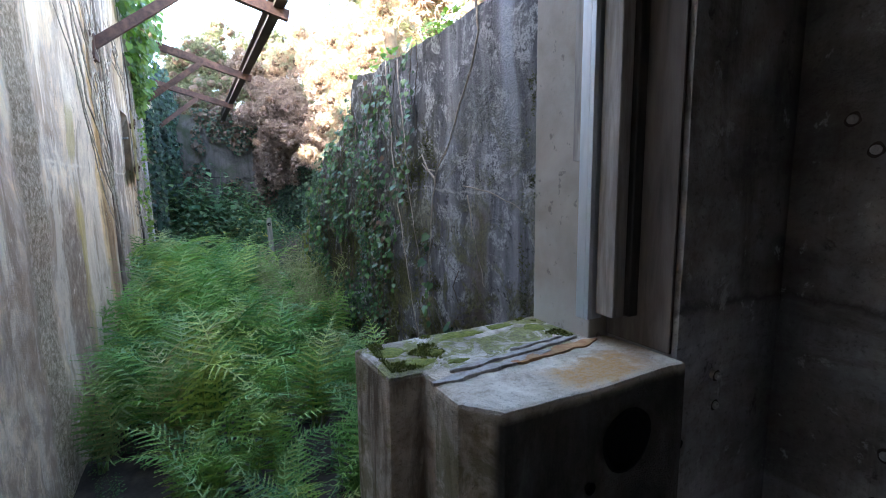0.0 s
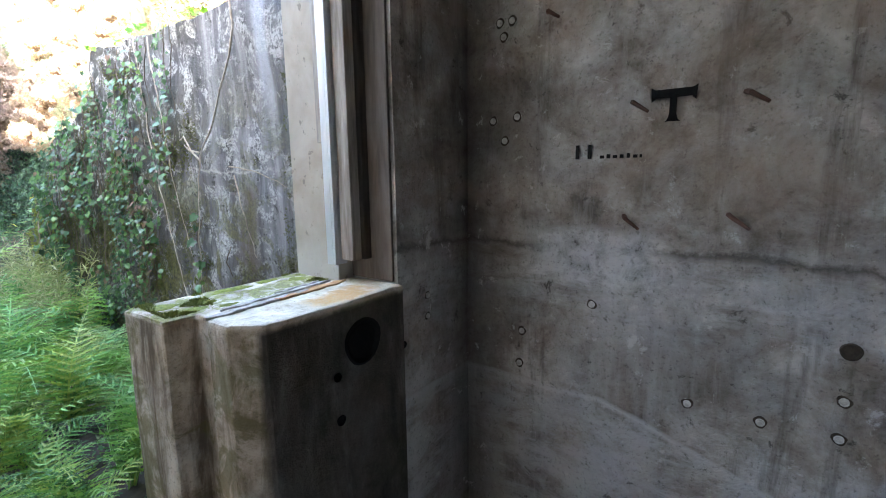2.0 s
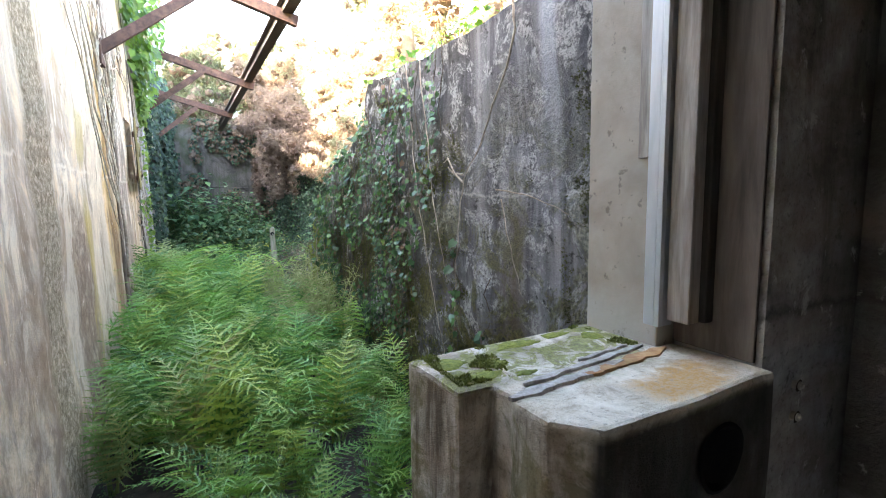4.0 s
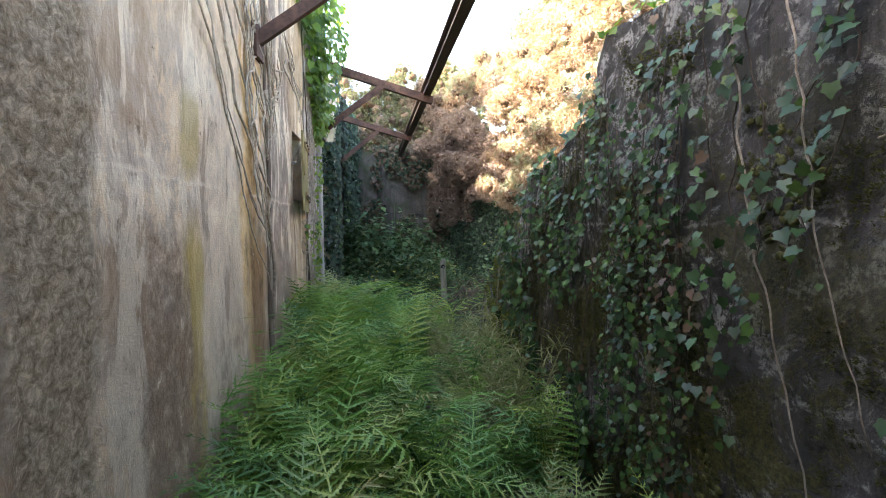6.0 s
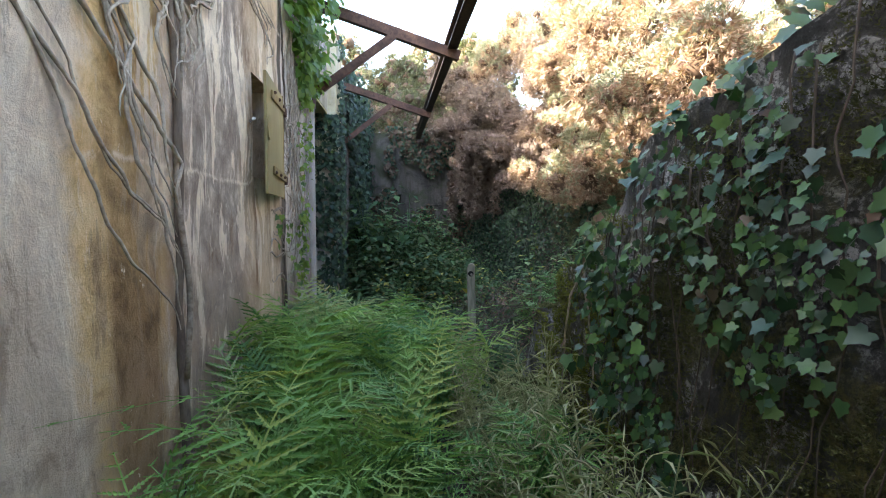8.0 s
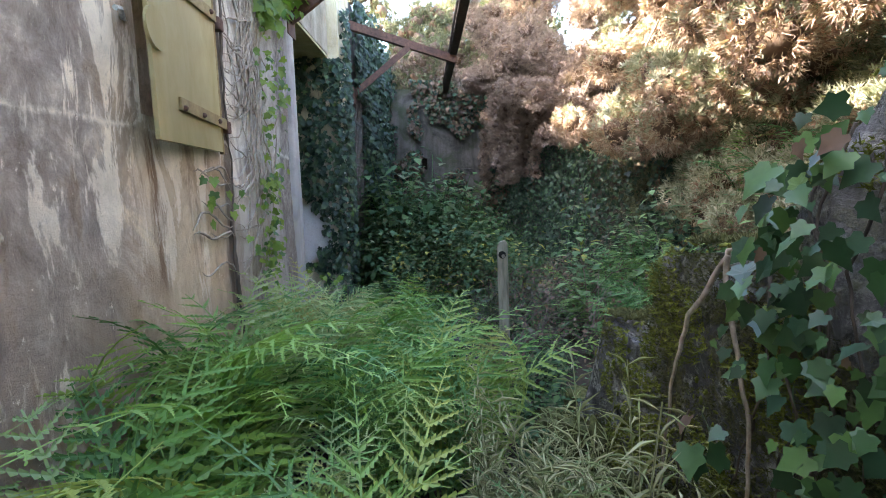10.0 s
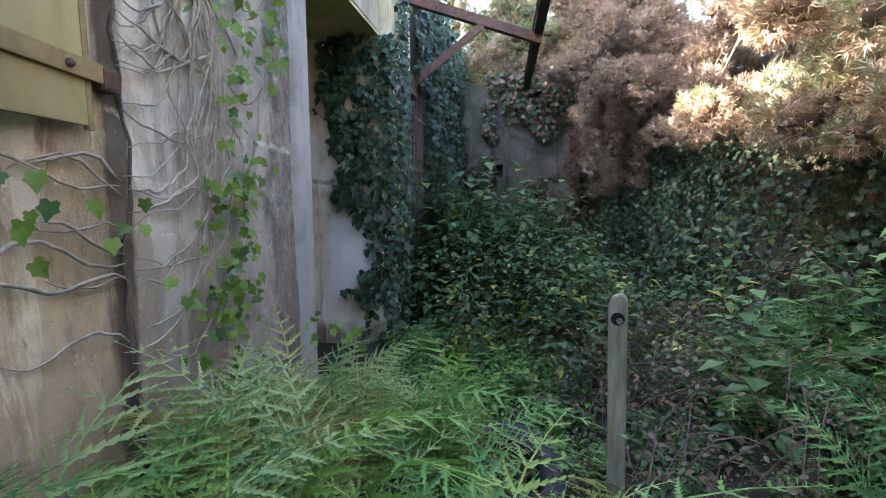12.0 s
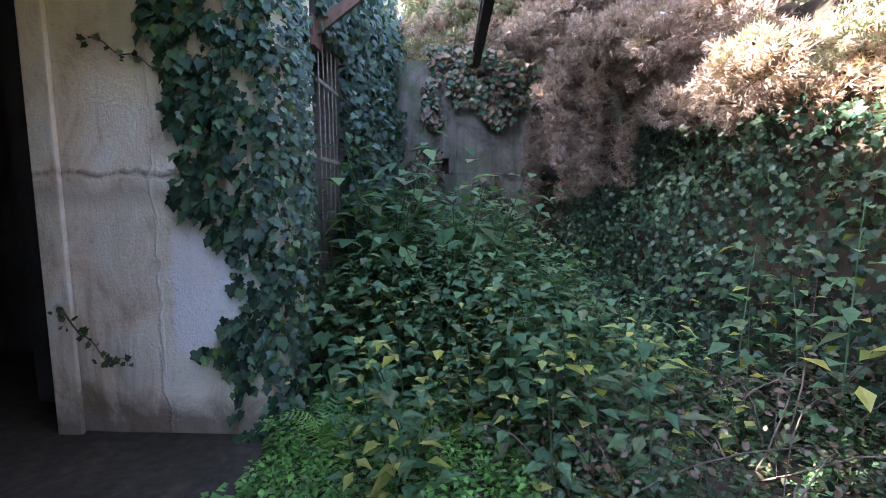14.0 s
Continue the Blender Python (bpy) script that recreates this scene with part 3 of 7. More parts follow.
def thing(name, label, category, group="", at=(0, 0, 0)):
    ob = new(name)
    ob.location = at
    ob.empty_display_size = 0.1
    return tagged(ob, label, category, group)


def box(bm, lo, hi, bevel=0.0, m=None):
    """A box between two corners, edges bevelled, added to bm."""
    r = bmesh.ops.create_cube(bm, size=1)
    vs = r["verts"]
    c = [(a + b) / 2 for a, b in zip(lo, hi)]
    s = [b - a for a, b in zip(lo, hi)]
    for v in vs:
        v.co = Vector((v.co.x * s[0] + c[0], v.co.y * s[1] + c[1], v.co.z * s[2] + c[2]))
    if bevel:
        es = list({e for v in vs for e in v.link_edges})
        out = bmesh.ops.bevel(bm, geom=es, offset=bevel, segments=2, profile=0.6, affect="EDGES")
        vs = list({v for f in out["faces"] for v in f.verts} | {v for v in vs if v.is_valid})
    if m is not None:
        for v in vs:
            v.co = m @ v.co
    return bm


def boxes(*items, bevel=0.0):
    bm = bmesh.new()
    for lo, hi in items:
        box(bm, lo, hi, bevel)
    return bm


def tube(bm, pts, radii, sides=6):
    """A tapered tube along points, closed at both ends."""
    pts = [Vector(p) for p in pts]
    rings = []
    for k, p in enumerate(pts):
        d = (pts[min(k + 1, len(pts) - 1)] - pts[max(k - 1, 0)]).normalized()
        a = d.orthogonal().normalized()
        if rings:
            a = (old - d * old.dot(d)).normalized()
        old = a
        b = d.cross(a)
        r = radii[k] if isinstance(radii, (list, tuple)) else radii
        rings.append([bm.verts.new(p + (a * math.cos(q) + b * math.sin(q)) * r) for q in [2 * math.pi * i / sides for i in range(sides)]])
    for p, q in zip(rings, rings[1:]):
        for i in range(sides):
            bm.faces.new((p[i], p[(i + 1) % sides], q[(i + 1) % sides], q[i]))
    bm.faces.new(rings[0][::-1])
    bm.faces.new(rings[-1])
    return bm


def steps(a, b, d):
    n = max(1, int(math.ceil(abs(b - a) / d - 1e-6)))
    return [a + (b - a) * k / n for k in range(n + 1)]


def relief_wall(name, org, u, w, length, height, thick, mat, holes=(), top=None, amp=0.012, grid=0.12, scale=1.7, label=""):
    """A wall of real thickness: its face runs along u and up, w points out of the face; holes are (u0, z0, u1, z1)."""
    org, u, w = Vector(org), Vector(u).normalized(), Vector(w).normalized()
    us = sorted({round(x, 4) for x in steps(0, length, grid)} | {round(x, 4) for h in holes for x in (h[0], h[2]) if 0 < x < length})
    zs = sorted({round(x, 4) for x in steps(0, height, grid)} | {round(x, 4) for h in holes for x in (h[1], h[3]) if 0 < x < height})
    bm = bmesh.new()
    front, back = {}, {}

    def vert(i, j, side):
        store = front if side else back
        if (i, j) not in store:
            a, z = us[i], zs[j]
            zz = z * (top(a) / height) if top else z
            p = org + u * a + Vector((0, 0, zz))
            edge = any(abs(a - h[0]) < 1e-3 or abs(a - h[2]) < 1e-3 or abs(z - h[1]) < 1e-3 or abs(z - h[3]) < 1e-3 for h in holes)
            if side:
                f = noise.fractal(p * scale, 1.0, 2.0, 4) * amp * (0.4 if edge else 1.0)
                p = p + w * f
            else:
                p = p - w * thick
            store[i, j] = bm.verts.new(p)
        return store[i, j]

    def solid(i, j):
        if not (0 <= i < len(us) - 1 and 0 <= j < len(zs) - 1):
            return False
        a, z = (us[i] + us[i + 1]) / 2, (zs[j] + zs[j + 1]) / 2
        return not any(h[0] < a < h[2] and h[1] < z < h[3] for h in holes)

    for i in range(len(us) - 1):
        for j in range(len(zs) - 1):
            if not solid(i, j):
                continue
            c = [(i, j), (i + 1, j), (i + 1, j + 1), (i, j + 1)]
            bm.faces.new([vert(*q, 1) for q in c])
            bm.faces.new([vert(*q, 0) for q in c[::-1]])
            for (p, q), nb in zip(zip(c, c[1:] + c[:1]), ((i, j - 1), (i + 1, j), (i, j + 1), (i - 1, j))):
                if not solid(*nb):
                    bm.faces.new((vert(*q, 1), vert(*p, 1), vert(*p, 0), vert(*q, 0)))
    bmesh.ops.recalc_face_normals(bm, faces=bm.faces)
    ob = part(name, bm, mat, smooth=True)
    ob.data.set_sharp_from_angle(angle=radians(35))
    return tagged(ob, label, "wall", kind="structure")


def scattered(name, base, mats, material, parent=None, label="", kind="stuff"):
    """Many copies of a small mesh, joined into one part. base: (verts, faces); mats: an array of 4 x 4 poses."""
    bv = np.array(base[0], dtype=np.float64)
    m = np.array(mats, dtype=np.float64)
    n, k = len(m), len(bv)
    v = np.einsum("nij,kj->nki", m[:, :3, :3], bv) + m[:, None, :3, 3]
    me = bpy.data.meshes.new(name)
    sizes = np.array([len(f) for f in base[1]])
    flat = np.array([i for f in base[1] for i in f])
    loops = (flat[None, :] + (np.arange(n) * k)[:, None]).ravel()
    me.vertices.add(n * k)
    me.vertices.foreach_set("co", v.ravel())
    me.loops.add(len(loops))
    me.loops.foreach_set("vertex_index", loops.astype(np.int32))
    me.polygons.add(n * len(sizes))
    starts = (np.concatenate([[0], np.cumsum(sizes)[:-1]])[None, :] + (np.arange(n) * len(flat))[:, None]).ravel()
    me.polygons.foreach_set("loop_start", starts.astype(np.int32))
    me.update(calc_edges=True)
    me.materials.append(material)
    ob = new(name, me)
    if parent is not None:
        ob.parent = parent
    if kind:
        tagged(ob, kind=kind)
    if label:
        tagged(ob, label)
    return ob


def facing(p, normal, size, spin=0.0, tilt=0.0, up=(0, 0, 1)):
    """A pose whose z points along normal (tilted at random by tilt) and whose y lies as near as may be to -up, turned by spin."""
    n = Vector(normal) + Vector((random.gauss(0, tilt), random.gauss(0, tilt), random.gauss(0, tilt)))
    n.normalize()
    y = -Vector(up)
    y = y - n * y.dot(n)
    if y.length < 1e-3:
        y = n.orthogonal()
    y.normalize()
    x = y.cross(n)
    r = Matrix((x, y, n)).transposed().to_4x4() @ Matrix.Rotation(spin, 4, "Z")
    return Matrix.Translation(p) @ r @ Matrix.Diagonal((size, size, size, 1))


def ivy_leaf():
    """A five-lobed leaf, stalk at the origin, tip along +y, one unit long, slightly folded."""
    half = [(0.0, 0.0), (0.20, -0.14), (0.42, -0.03), (0.37, 0.20), (0.50, 0.40), (0.27, 0.56), (0.0, 1.0)]
    v = [(0, 0.0, 0), (0, 0.45, -0.05), (0, 1.0, -0.16)]
    f = []
    for s in (1, -1):
        b = len(v)
        v += [(s * x, y, 0.10 * x - 0.10 * y * y) for x, y in half[1:-1]]
        ring = [0] + list(range(b, b + 5)) + [2]
        for p, q in zip(ring, ring[1:]):
            f.append((1, p, q) if s > 0 else (1, q, p))
    return v, f


def ovate_leaf():
    v, f = [(0, 0, 0)], []
    prof = [(0.0, 0.0), (0.2, 0.2), (0.3, 0.45), (0.2, 0.75)]
    mid = [0]
    for k, (w, y) in enumerate(prof[1:]):
        z = 0.12 * y - 0.22 * y * y
        b = len(v)
        v += [(0, y, z), (w, y - 0.03, z + 0.06), (-w, y - 0.03, z + 0.06)]
        mid.append(b)
    tip = len(v)
    v.append((0, 1, -0.12))
    f += [(0, 2, 1), (0, 1, 3)]
    for a, b in ((1, 4), (4, 7)):
        f += [(a, a + 1, b + 1, b), (a, b, b + 2, a + 2)]
    f += [(7, 8, tip), (7, tip, 9)]
    return v, f


IVY_LEAF, OVATE = ivy_leaf(), ovate_leaf()

# ---- ground ----
def smooth(a, b, x):
    t = min(1.0, max(0.0, (x - a) / (b - a)))
    return t * t * (3 - 2 * t)


def lerp(x, pts):
    for (a, p), (b, q) in zip(pts, pts[1:]):
        if x <= b:
            return p + (q - p) * min(1.0, max(0.0, (x - a) / (b - a)))
    return pts[-1][1]


def wall_top(y):
    """The broken top of the retaining wall."""
    return lerp(y, [(1.3, 2.44), (3.5, 2.46), (3.80, 2.52), (3.95, 2.16), (4.3, 2.02), (4.8, 1.92), (5.1, 1.62), (5.22, 1.34), (5.72, 1.30), (5.75, 0.97), (6.20, 0.93), (6.23, 0.55), (6.42, 0.45), (6.5, 0.25)])


def wall_face(y):
    """Where the face of the retaining wall stands at y."""
    return 1.283 - 0.036 * (y - 1.3)


def ground_height(x, y):
    """The level passage, the earth behind the retaining wall and the bank on the open side."""
    rise = 0.04 * smooth(5.0, 8.0, y)
    bank = lerp(x, [(0.85, 0.0), (1.4, 0.20), (2.0, 0.45), (2.35, 0.62), (2.7, 1.5), (3.15, 3.0), (5.0, 3.7), (30, 5.4)])
    deep = lerp(x, [(0.85, 0.0), (1.6, 0.06), (2.15, 0.16), (2.40, 1.5), (2.85, 2.9), (5.0, 3.7), (30, 5.4)])
    bank += (deep - bank) * smooth(8.8, 10.0, y)
    behind = lerp(x, [(1.40, 0.0), (1.48, 1.0), (4.0, 1.12), (30, 1.5)]) * (wall_top(min(max(y, 1.3), 3.7)) - 0.12)
    f = smooth(3.8, 6.1, y)
    z = behind * (1 - f) + bank * f
    k = smooth(14.2, 14.4, y)
    z = z * (1 - k) + max(z, 3.45 + 0.03 * (y - 14.2)) * k if x > -1.0 else z
    if x < -0.72 or y < 1.3 and x < 1.9:
        z = min(z, 0.0) if y < 14.2 else z * smooth(-1.3, -1.0, x)
    if 0 < y < 14 and -0.8 < x < 4:
        z += 0.05 * noise.fractal(Vector((x * 1.3, y * 1.3, 0)), 1.0, 2.0, 3)
    if -0.75 < x < 1.86 and -3.62 < y < 1.3:
        return -0.45
    return z + (rise if x < 3.4 else 0) - 0.02


def ground():
    xs = [-220, -90, -40, -18, -8, -4] + steps(-2.4, 4.0, 0.14) + [5, 6, 8, 11, 16, 26, 50, 110, 220]
    ys = [-220, -90, -40, -18, -8, -4, -3.75, -3.6, -2] + steps(-1.0, 15.0, 0.14) + [16, 18, 21, 24, 30, 45, 80, 150, 260]
    v = [(x, y, ground_height(x, y)) for y in ys for x in xs]
    n = len(xs)
    f = [(j * n + i, j * n + i + 1, (j + 1) * n + i + 1, (j + 1) * n + i) for j in range(len(ys) - 1) for i in range(n - 1)]
    ob = mesh_object("ground", v, f, SOIL, smooth=True)
    tagged(ob, "dark damp soil with leaf litter under the plants", "ground", kind="structure")


ground()

# ---- dark room at the start ----
floor = part("floor", boxes(((-0.735, -3.3, -0.42), (1.72, 1.30, -0.25))), SLAB)
tagged(floor, "dirty cast concrete floor of the dark room", "floor", kind="structure")
ceiling = part("ceiling", boxes(((-0.73, -3.6, 3.62), (2.03, 1.34, 3.85))), ROOM)
tagged(ceiling, "bare cast concrete ceiling slab", "ceiling", kind="structure")
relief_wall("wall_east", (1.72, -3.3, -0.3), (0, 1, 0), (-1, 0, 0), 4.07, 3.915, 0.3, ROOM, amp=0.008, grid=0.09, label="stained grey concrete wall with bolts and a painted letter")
relief_wall("wall_south", (-0.735, -3.3, -0.3), (1, 0, 0), (0, 1, 0), 2.45, 3.915, 0.3, ROOM, amp=0.008, grid=0.3, label="plain grey concrete wall closing the room")
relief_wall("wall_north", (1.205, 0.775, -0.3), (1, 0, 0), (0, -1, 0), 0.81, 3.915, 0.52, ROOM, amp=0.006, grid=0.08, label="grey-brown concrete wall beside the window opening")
lintel_bm = boxes(((-0.735, 0.78, 3.42), (1.205, 1.30, 3.617)), bevel=0.012)
tagged(part("wall_lintel", lintel_bm, ROOM), "concrete lintel over the wide opening", "lintel", kind="structure")


def sill_block():
    """The breast wall of the window with its rebated end, chamfered at the inner corner."""
    plan = [(0.415, 1.335), (0.428, 1.062), (0.530, 1.060), (0.533, 0.985), (0.512, 0.955), (0.512, 0.835), (0.585, 0.745), (1.20, 0.738), (1.20, 1.335)]
    bm = bmesh.new()
    low = [bm.verts.new((x - 0.012 if k < 6 else x, y, -0.3)) for k, (x, y) in enumerate(plan)]
    high = [bm.verts.new((x, y, 1.100 + 0.008 * (y < 0.9))) for x, y in plan]
    n = len(plan)
    for k in range(n):
        bm.faces.new((low[k], low[(k + 1) % n], high[(k + 1) % n], high[k]))
    bm.faces.new(high)
    bm.faces.new(low[::-1])
    bmesh.ops.recalc_face_normals(bm, faces=bm.faces)
    es = [e for e in bm.edges if e.verts[0].co.z > 0.1 or e.verts[1].co.z > 0.1]
    bmesh.ops.bevel(bm, geom=es, offset=0.013, segments=2, profile=0.55, affect="EDGES")
    bmesh.ops.triangulate(bm, faces=[f for f in bm.faces if len(f.verts) > 4])
    for _ in range(3):
        long = [e for e in bm.edges if e.calc_length() > 0.09]
        bmesh.ops.subdivide_edges(bm, edges=long, cuts=1, use_grid_fill=True)
        bmesh.ops.triangulate(bm, faces=[f for f in bm.faces if len(f.verts) > 4])
    for v in bm.verts:
        if v.co.z > 0.02:
            v.co += Vector((1, 1, 0.6)) * (noise.fractal(v.co * 7, 1.0, 2.0, 3) * 0.005)
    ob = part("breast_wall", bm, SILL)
    return tagged(ob, "pale concrete breast wall with a rebated end and mossy sill", "wall", kind="structure")


sill = sill_block()
reveal_bm = boxes(((1.115, 1.03, 1.085), (1.206, 1.315, 3.419)), bevel=0.006)
tagged(part("trim_reveal", reveal_bm, REVEAL), "smooth brownish rendered window reveal", "reveal", kind="structure")

# Added sheet; its dark brown makes the wall's return look unlit.
tagged(part("trim_jamb_lining", boxes(((1.190, 0.79, 1.112), (1.203, 1.028, 3.419)), bevel=0.004), JAMBSHADE), "thin soot-brown sheet added over the unlit window jamb", "trim", kind="structure")

# ---- left side of the passage ----
WEST = -0.735
relief_wall("wall_west", (WEST, -3.3, -0.35), (0, 1, 0), (1, 0, 0), 11.14, 4.52, 0.4, PLASTER,
            holes=[(9.38, 2.18, 9.88, 2.82)], amp=0.02, grid=0.12, label="tall plastered wall streaked white, ochre and brown")


def column():
    bm = bmesh.new()
    box(bm, (WEST - 0.16, 7.83, -0.1), (WEST + 0.03, 8.03, 3.075), 0.05)
    return tagged(part("column", bm, COLUMN, smooth=True), "pale round-edged concrete column at the end of the wall", "column", kind="structure")


column()
beam = boxes(((-2.36, 7.845, 3.08), (-0.87, 9.885, 4.16)), bevel=0.015)
tagged(part("lintel_beam", beam, BEAM), "deep concrete beam spanning the recess", "beam", kind="structure")
under = boxes(((-2.36, 7.845, 3.05), (-0.875, 9.88, 3.077)))
tagged(part("soffit", under, SOFFIT), "algae-stained olive soffit of the beam", "soffit", kind="structure")
PIER_Y, PIER_X = 9.90, -0.755
relief_wall("wall_pier", (-2.23, PIER_Y, -0.2), (1, 0, 0), (0, -1, 0), 1.458, 4.36, 0.3, PIER, amp=0.014, grid=0.08, label="pale worn rendered wall partly covered by ivy")
relief_wall("wall_pier_side", (PIER_X, PIER_Y + 0.015, -0.2), (0, 1, 0), (1, 0, 0), 0.745, 4.36, 0.25, PIER, amp=0.010, grid=0.09, label="pale rendered return of the wall beside the barred window")
relief_wall("wall_west_far", (-0.79, 10.68, -0.05), (0, 1, 0), (1, 0, 0), 3.6, 4.12, 0.35, BACKWALL,
            holes=[(0.08, 1.46, 0.64, 2.78)], amp=0.02, grid=0.2, label="dark concrete wall with a barred window")
jamb = boxes(((-2.236, 9.85, -0.15), (-2.075, 9.885, 2.77)), bevel=0.010)
tagged(part("door_jamb", jamb, PIER), "pale chipped render strip along the door edge", "jamb", kind="structure")
head = boxes(((-2.36, 7.61, 2.79), (-2.15, 9.88, 3.048)), bevel=0.008)
tagged(part("door_head", head, SOFFIT), "stained concrete head over the dark doorway", "lintel", kind="structure")
# Out of view; its pale render is there to bounce light onto the pier.
tagged(part("wall_recess", boxes(((-4.2, 7.40, -0.15), (-1.14, 7.60, 3.045))), PIER), "unseen pale worn rendered recess wall bouncing light", "wall", kind="structure")
# Closing walls out of view; the room's darkness lies in their colour.
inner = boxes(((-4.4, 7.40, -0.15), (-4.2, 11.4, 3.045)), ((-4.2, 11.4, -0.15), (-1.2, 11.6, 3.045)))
# Unseen backing walls, added so no daylight shows behind the bars.
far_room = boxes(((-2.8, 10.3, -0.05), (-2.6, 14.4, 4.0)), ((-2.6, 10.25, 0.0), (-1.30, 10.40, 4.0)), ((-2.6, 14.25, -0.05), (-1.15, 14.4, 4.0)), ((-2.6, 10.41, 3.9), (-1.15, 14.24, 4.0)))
tagged(part("wall_interior_far", far_room, DARK), "added dark-coloured plaster walls behind the barred window", "wall", kind="structure")
tagged(part("wall_interior", inner, DARK), "dark-coloured plaster walls of the room behind the doorway", "wall", kind="structure")
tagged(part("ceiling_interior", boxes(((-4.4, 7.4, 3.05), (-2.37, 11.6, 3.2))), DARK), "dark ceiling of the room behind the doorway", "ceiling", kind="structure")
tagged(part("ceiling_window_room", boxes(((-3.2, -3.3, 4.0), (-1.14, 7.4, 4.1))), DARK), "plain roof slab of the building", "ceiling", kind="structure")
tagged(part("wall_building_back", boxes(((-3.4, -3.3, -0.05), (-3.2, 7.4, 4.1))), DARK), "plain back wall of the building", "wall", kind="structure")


def slab():
    xs, ys = steps(-4.2, -0.72, 0.09), steps(7.62, 9.885, 0.09)
    v, f, n = [], [], len(xs)
    for y in ys:
        for x in xs:
            edge = smooth(-0.72, -0.98, x + 0.16 * noise.noise(Vector((x * 3, y * 3, 0))))
            v.append((x, y, -0.14 + 0.13 * edge + 0.016 * noise.fractal(Vector((x * 5, y * 5, 1)), 1.0, 2.0, 3)))
    f = [(j * n + i, j * n + i + 1, (j + 1) * n + i + 1, (j + 1) * n + i) for j in range(len(ys) - 1) for i in range(n - 1)]
    b = len(v)
    v += [(p[0], p[1], -0.25) for p in v[:b]]
    f += [tuple(i + b for i in q[::-1]) for q in f]
    rim = [i for i in range(n)] + [j * n + n - 1 for j in range(1, len(ys))] + [(len(ys) - 1) * n + i for i in range(n - 2, -1, -1)] + [j * n for j in range(len(ys) - 2, 0, -1)]
    f += [(p, p + b, q + b, q) for p, q in zip(rim, rim[1:] + rim[:1])]
    tagged(mesh_object("floor_slab", v, f, SLAB, smooth=True), "muddy worn concrete slab before the doorway", "floor", kind="structure")


slab()

# ---- right and far sides ----
def right_wall_top(a):
    y = 1.30 + a
    return wall_top(y) + 0.05 + (0.025 + 0.05 * smooth(3.6, 4.1, y)) * noise.fractal(Vector((0, y * 5, 0)), 1.0, 2.0, 3)


relief_wall("wall_retaining", (1.283, 1.30, -0.05), (-0.036, 1, 0), (-1, -0.036, 0), 5.2, 2.5, 0.30, LICHEN, top=right_wall_top, amp=0.03, grid=0.07, scale=2.4, label="grey lichen-spotted concrete retaining wall with moss and ivy")
relief_wall("wall_end", (-0.77, 14.1, -0.05), (1, 0, 0), (0, -1, 0), 5.0, 3.6, 0.4, BACKWALL, holes=[(0.72, 1.94, 0.94, 2.18)], amp=0.05, grid=0.15, label="dark stained concrete end wall with a broken hole")

# ---- steel rail and brackets overhead ----
def girder(bm, a, b, wide, high, web, roll=0.0):
    """An I section between two points."""
    a, b = Vector(a), Vector(b)
    d = b - a
    m = Matrix.Translation((a + b) / 2) @ d.to_track_quat("X", "Z").to_matrix().to_4x4()
    n, f = d.length / 2, high * 0.09
    box(bm, (-n, -wide / 2, -high / 2), (n, wide / 2, -high / 2 + f), m=m)
    box(bm, (-n, -wide / 2, high / 2 - f), (n, wide / 2, high / 2), m=m)
    box(bm, (-n, -web / 2, -high / 2 + f), (n, web / 2, high / 2 - f), m=m)


def channel(bm, a, b, wide, high, t=0.012):
    """A channel section between two points, open to one side."""
    a, b = Vector(a), Vector(b)
    d = b - a
    m = Matrix.Translation((a + b) / 2) @ d.to_track_quat("X", "Z").to_matrix().to_4x4()
    n = d.length / 2
    box(bm, (-n, -wide / 2, -high / 2), (n, -wide / 2 + t, high / 2), m=m)
    box(bm, (-n, -wide / 2 + t, -high / 2), (n, wide / 2, -high / 2 + t), m=m)
    box(bm, (-n, -wide / 2 + t, high / 2 - t), (n, wide / 2, high / 2), m=m)


def overhead_rail():
    ob = thing("overhead_rail", "dark rusted steel hoist rail hung above the passage", "rail")
    bm = bmesh.new()
    girder(bm, (0.845, 4.7, 3.505), (0.565, 14.12, 3.515), 0.11, 0.17, 0.02)
    part("rail", bm, DARKSTEEL, ob)
    bm = bmesh.new()
    box(bm, (0.47, 14.02, 3.30), (0.66, 14.06, 3.62), 0.006)
    part("end_plate", bm, COLUMN, ob, "pale mortared end plate")
    for wall_end, joint, foot, knee in (
        ((-0.73, 4.92, 3.74), (0.93, 5.14, 3.365), (-0.73, 4.90, 2.82), (0.10, 5.03, 3.50)),
        ((-0.73, 7.98, 3.74), (0.82, 8.26, 3.365), (-0.73, 7.96, 2.81), (0.10, 8.12, 3.50)),
        ((-0.76, 10.60, 3.66), (0.68, 11.26, 3.375), (-0.75, 10.73, 2.79), (0.01, 10.95, 3.46)),
    ):
        bm = bmesh.new()
        channel(bm, wall_end, joint, 0.07, 0.105)
        br = part("bracket", bm, RUST, ob, "brown rusted channel bracket")
        bm = bmesh.new()
        channel(bm, foot, knee, 0.06, 0.08)
        part("brace", bm, RUST, br)
        bm = bmesh.new()
        f = Vector(foot)
        box(bm, (f.x - 0.005, f.y - 0.09, f.z - 0.12), (f.x + 0.03, f.y + 0.09, f.z + 0.10), 0.006)
        part("wall_plate", bm, RUST, br)
    return ob


overhead_rail()


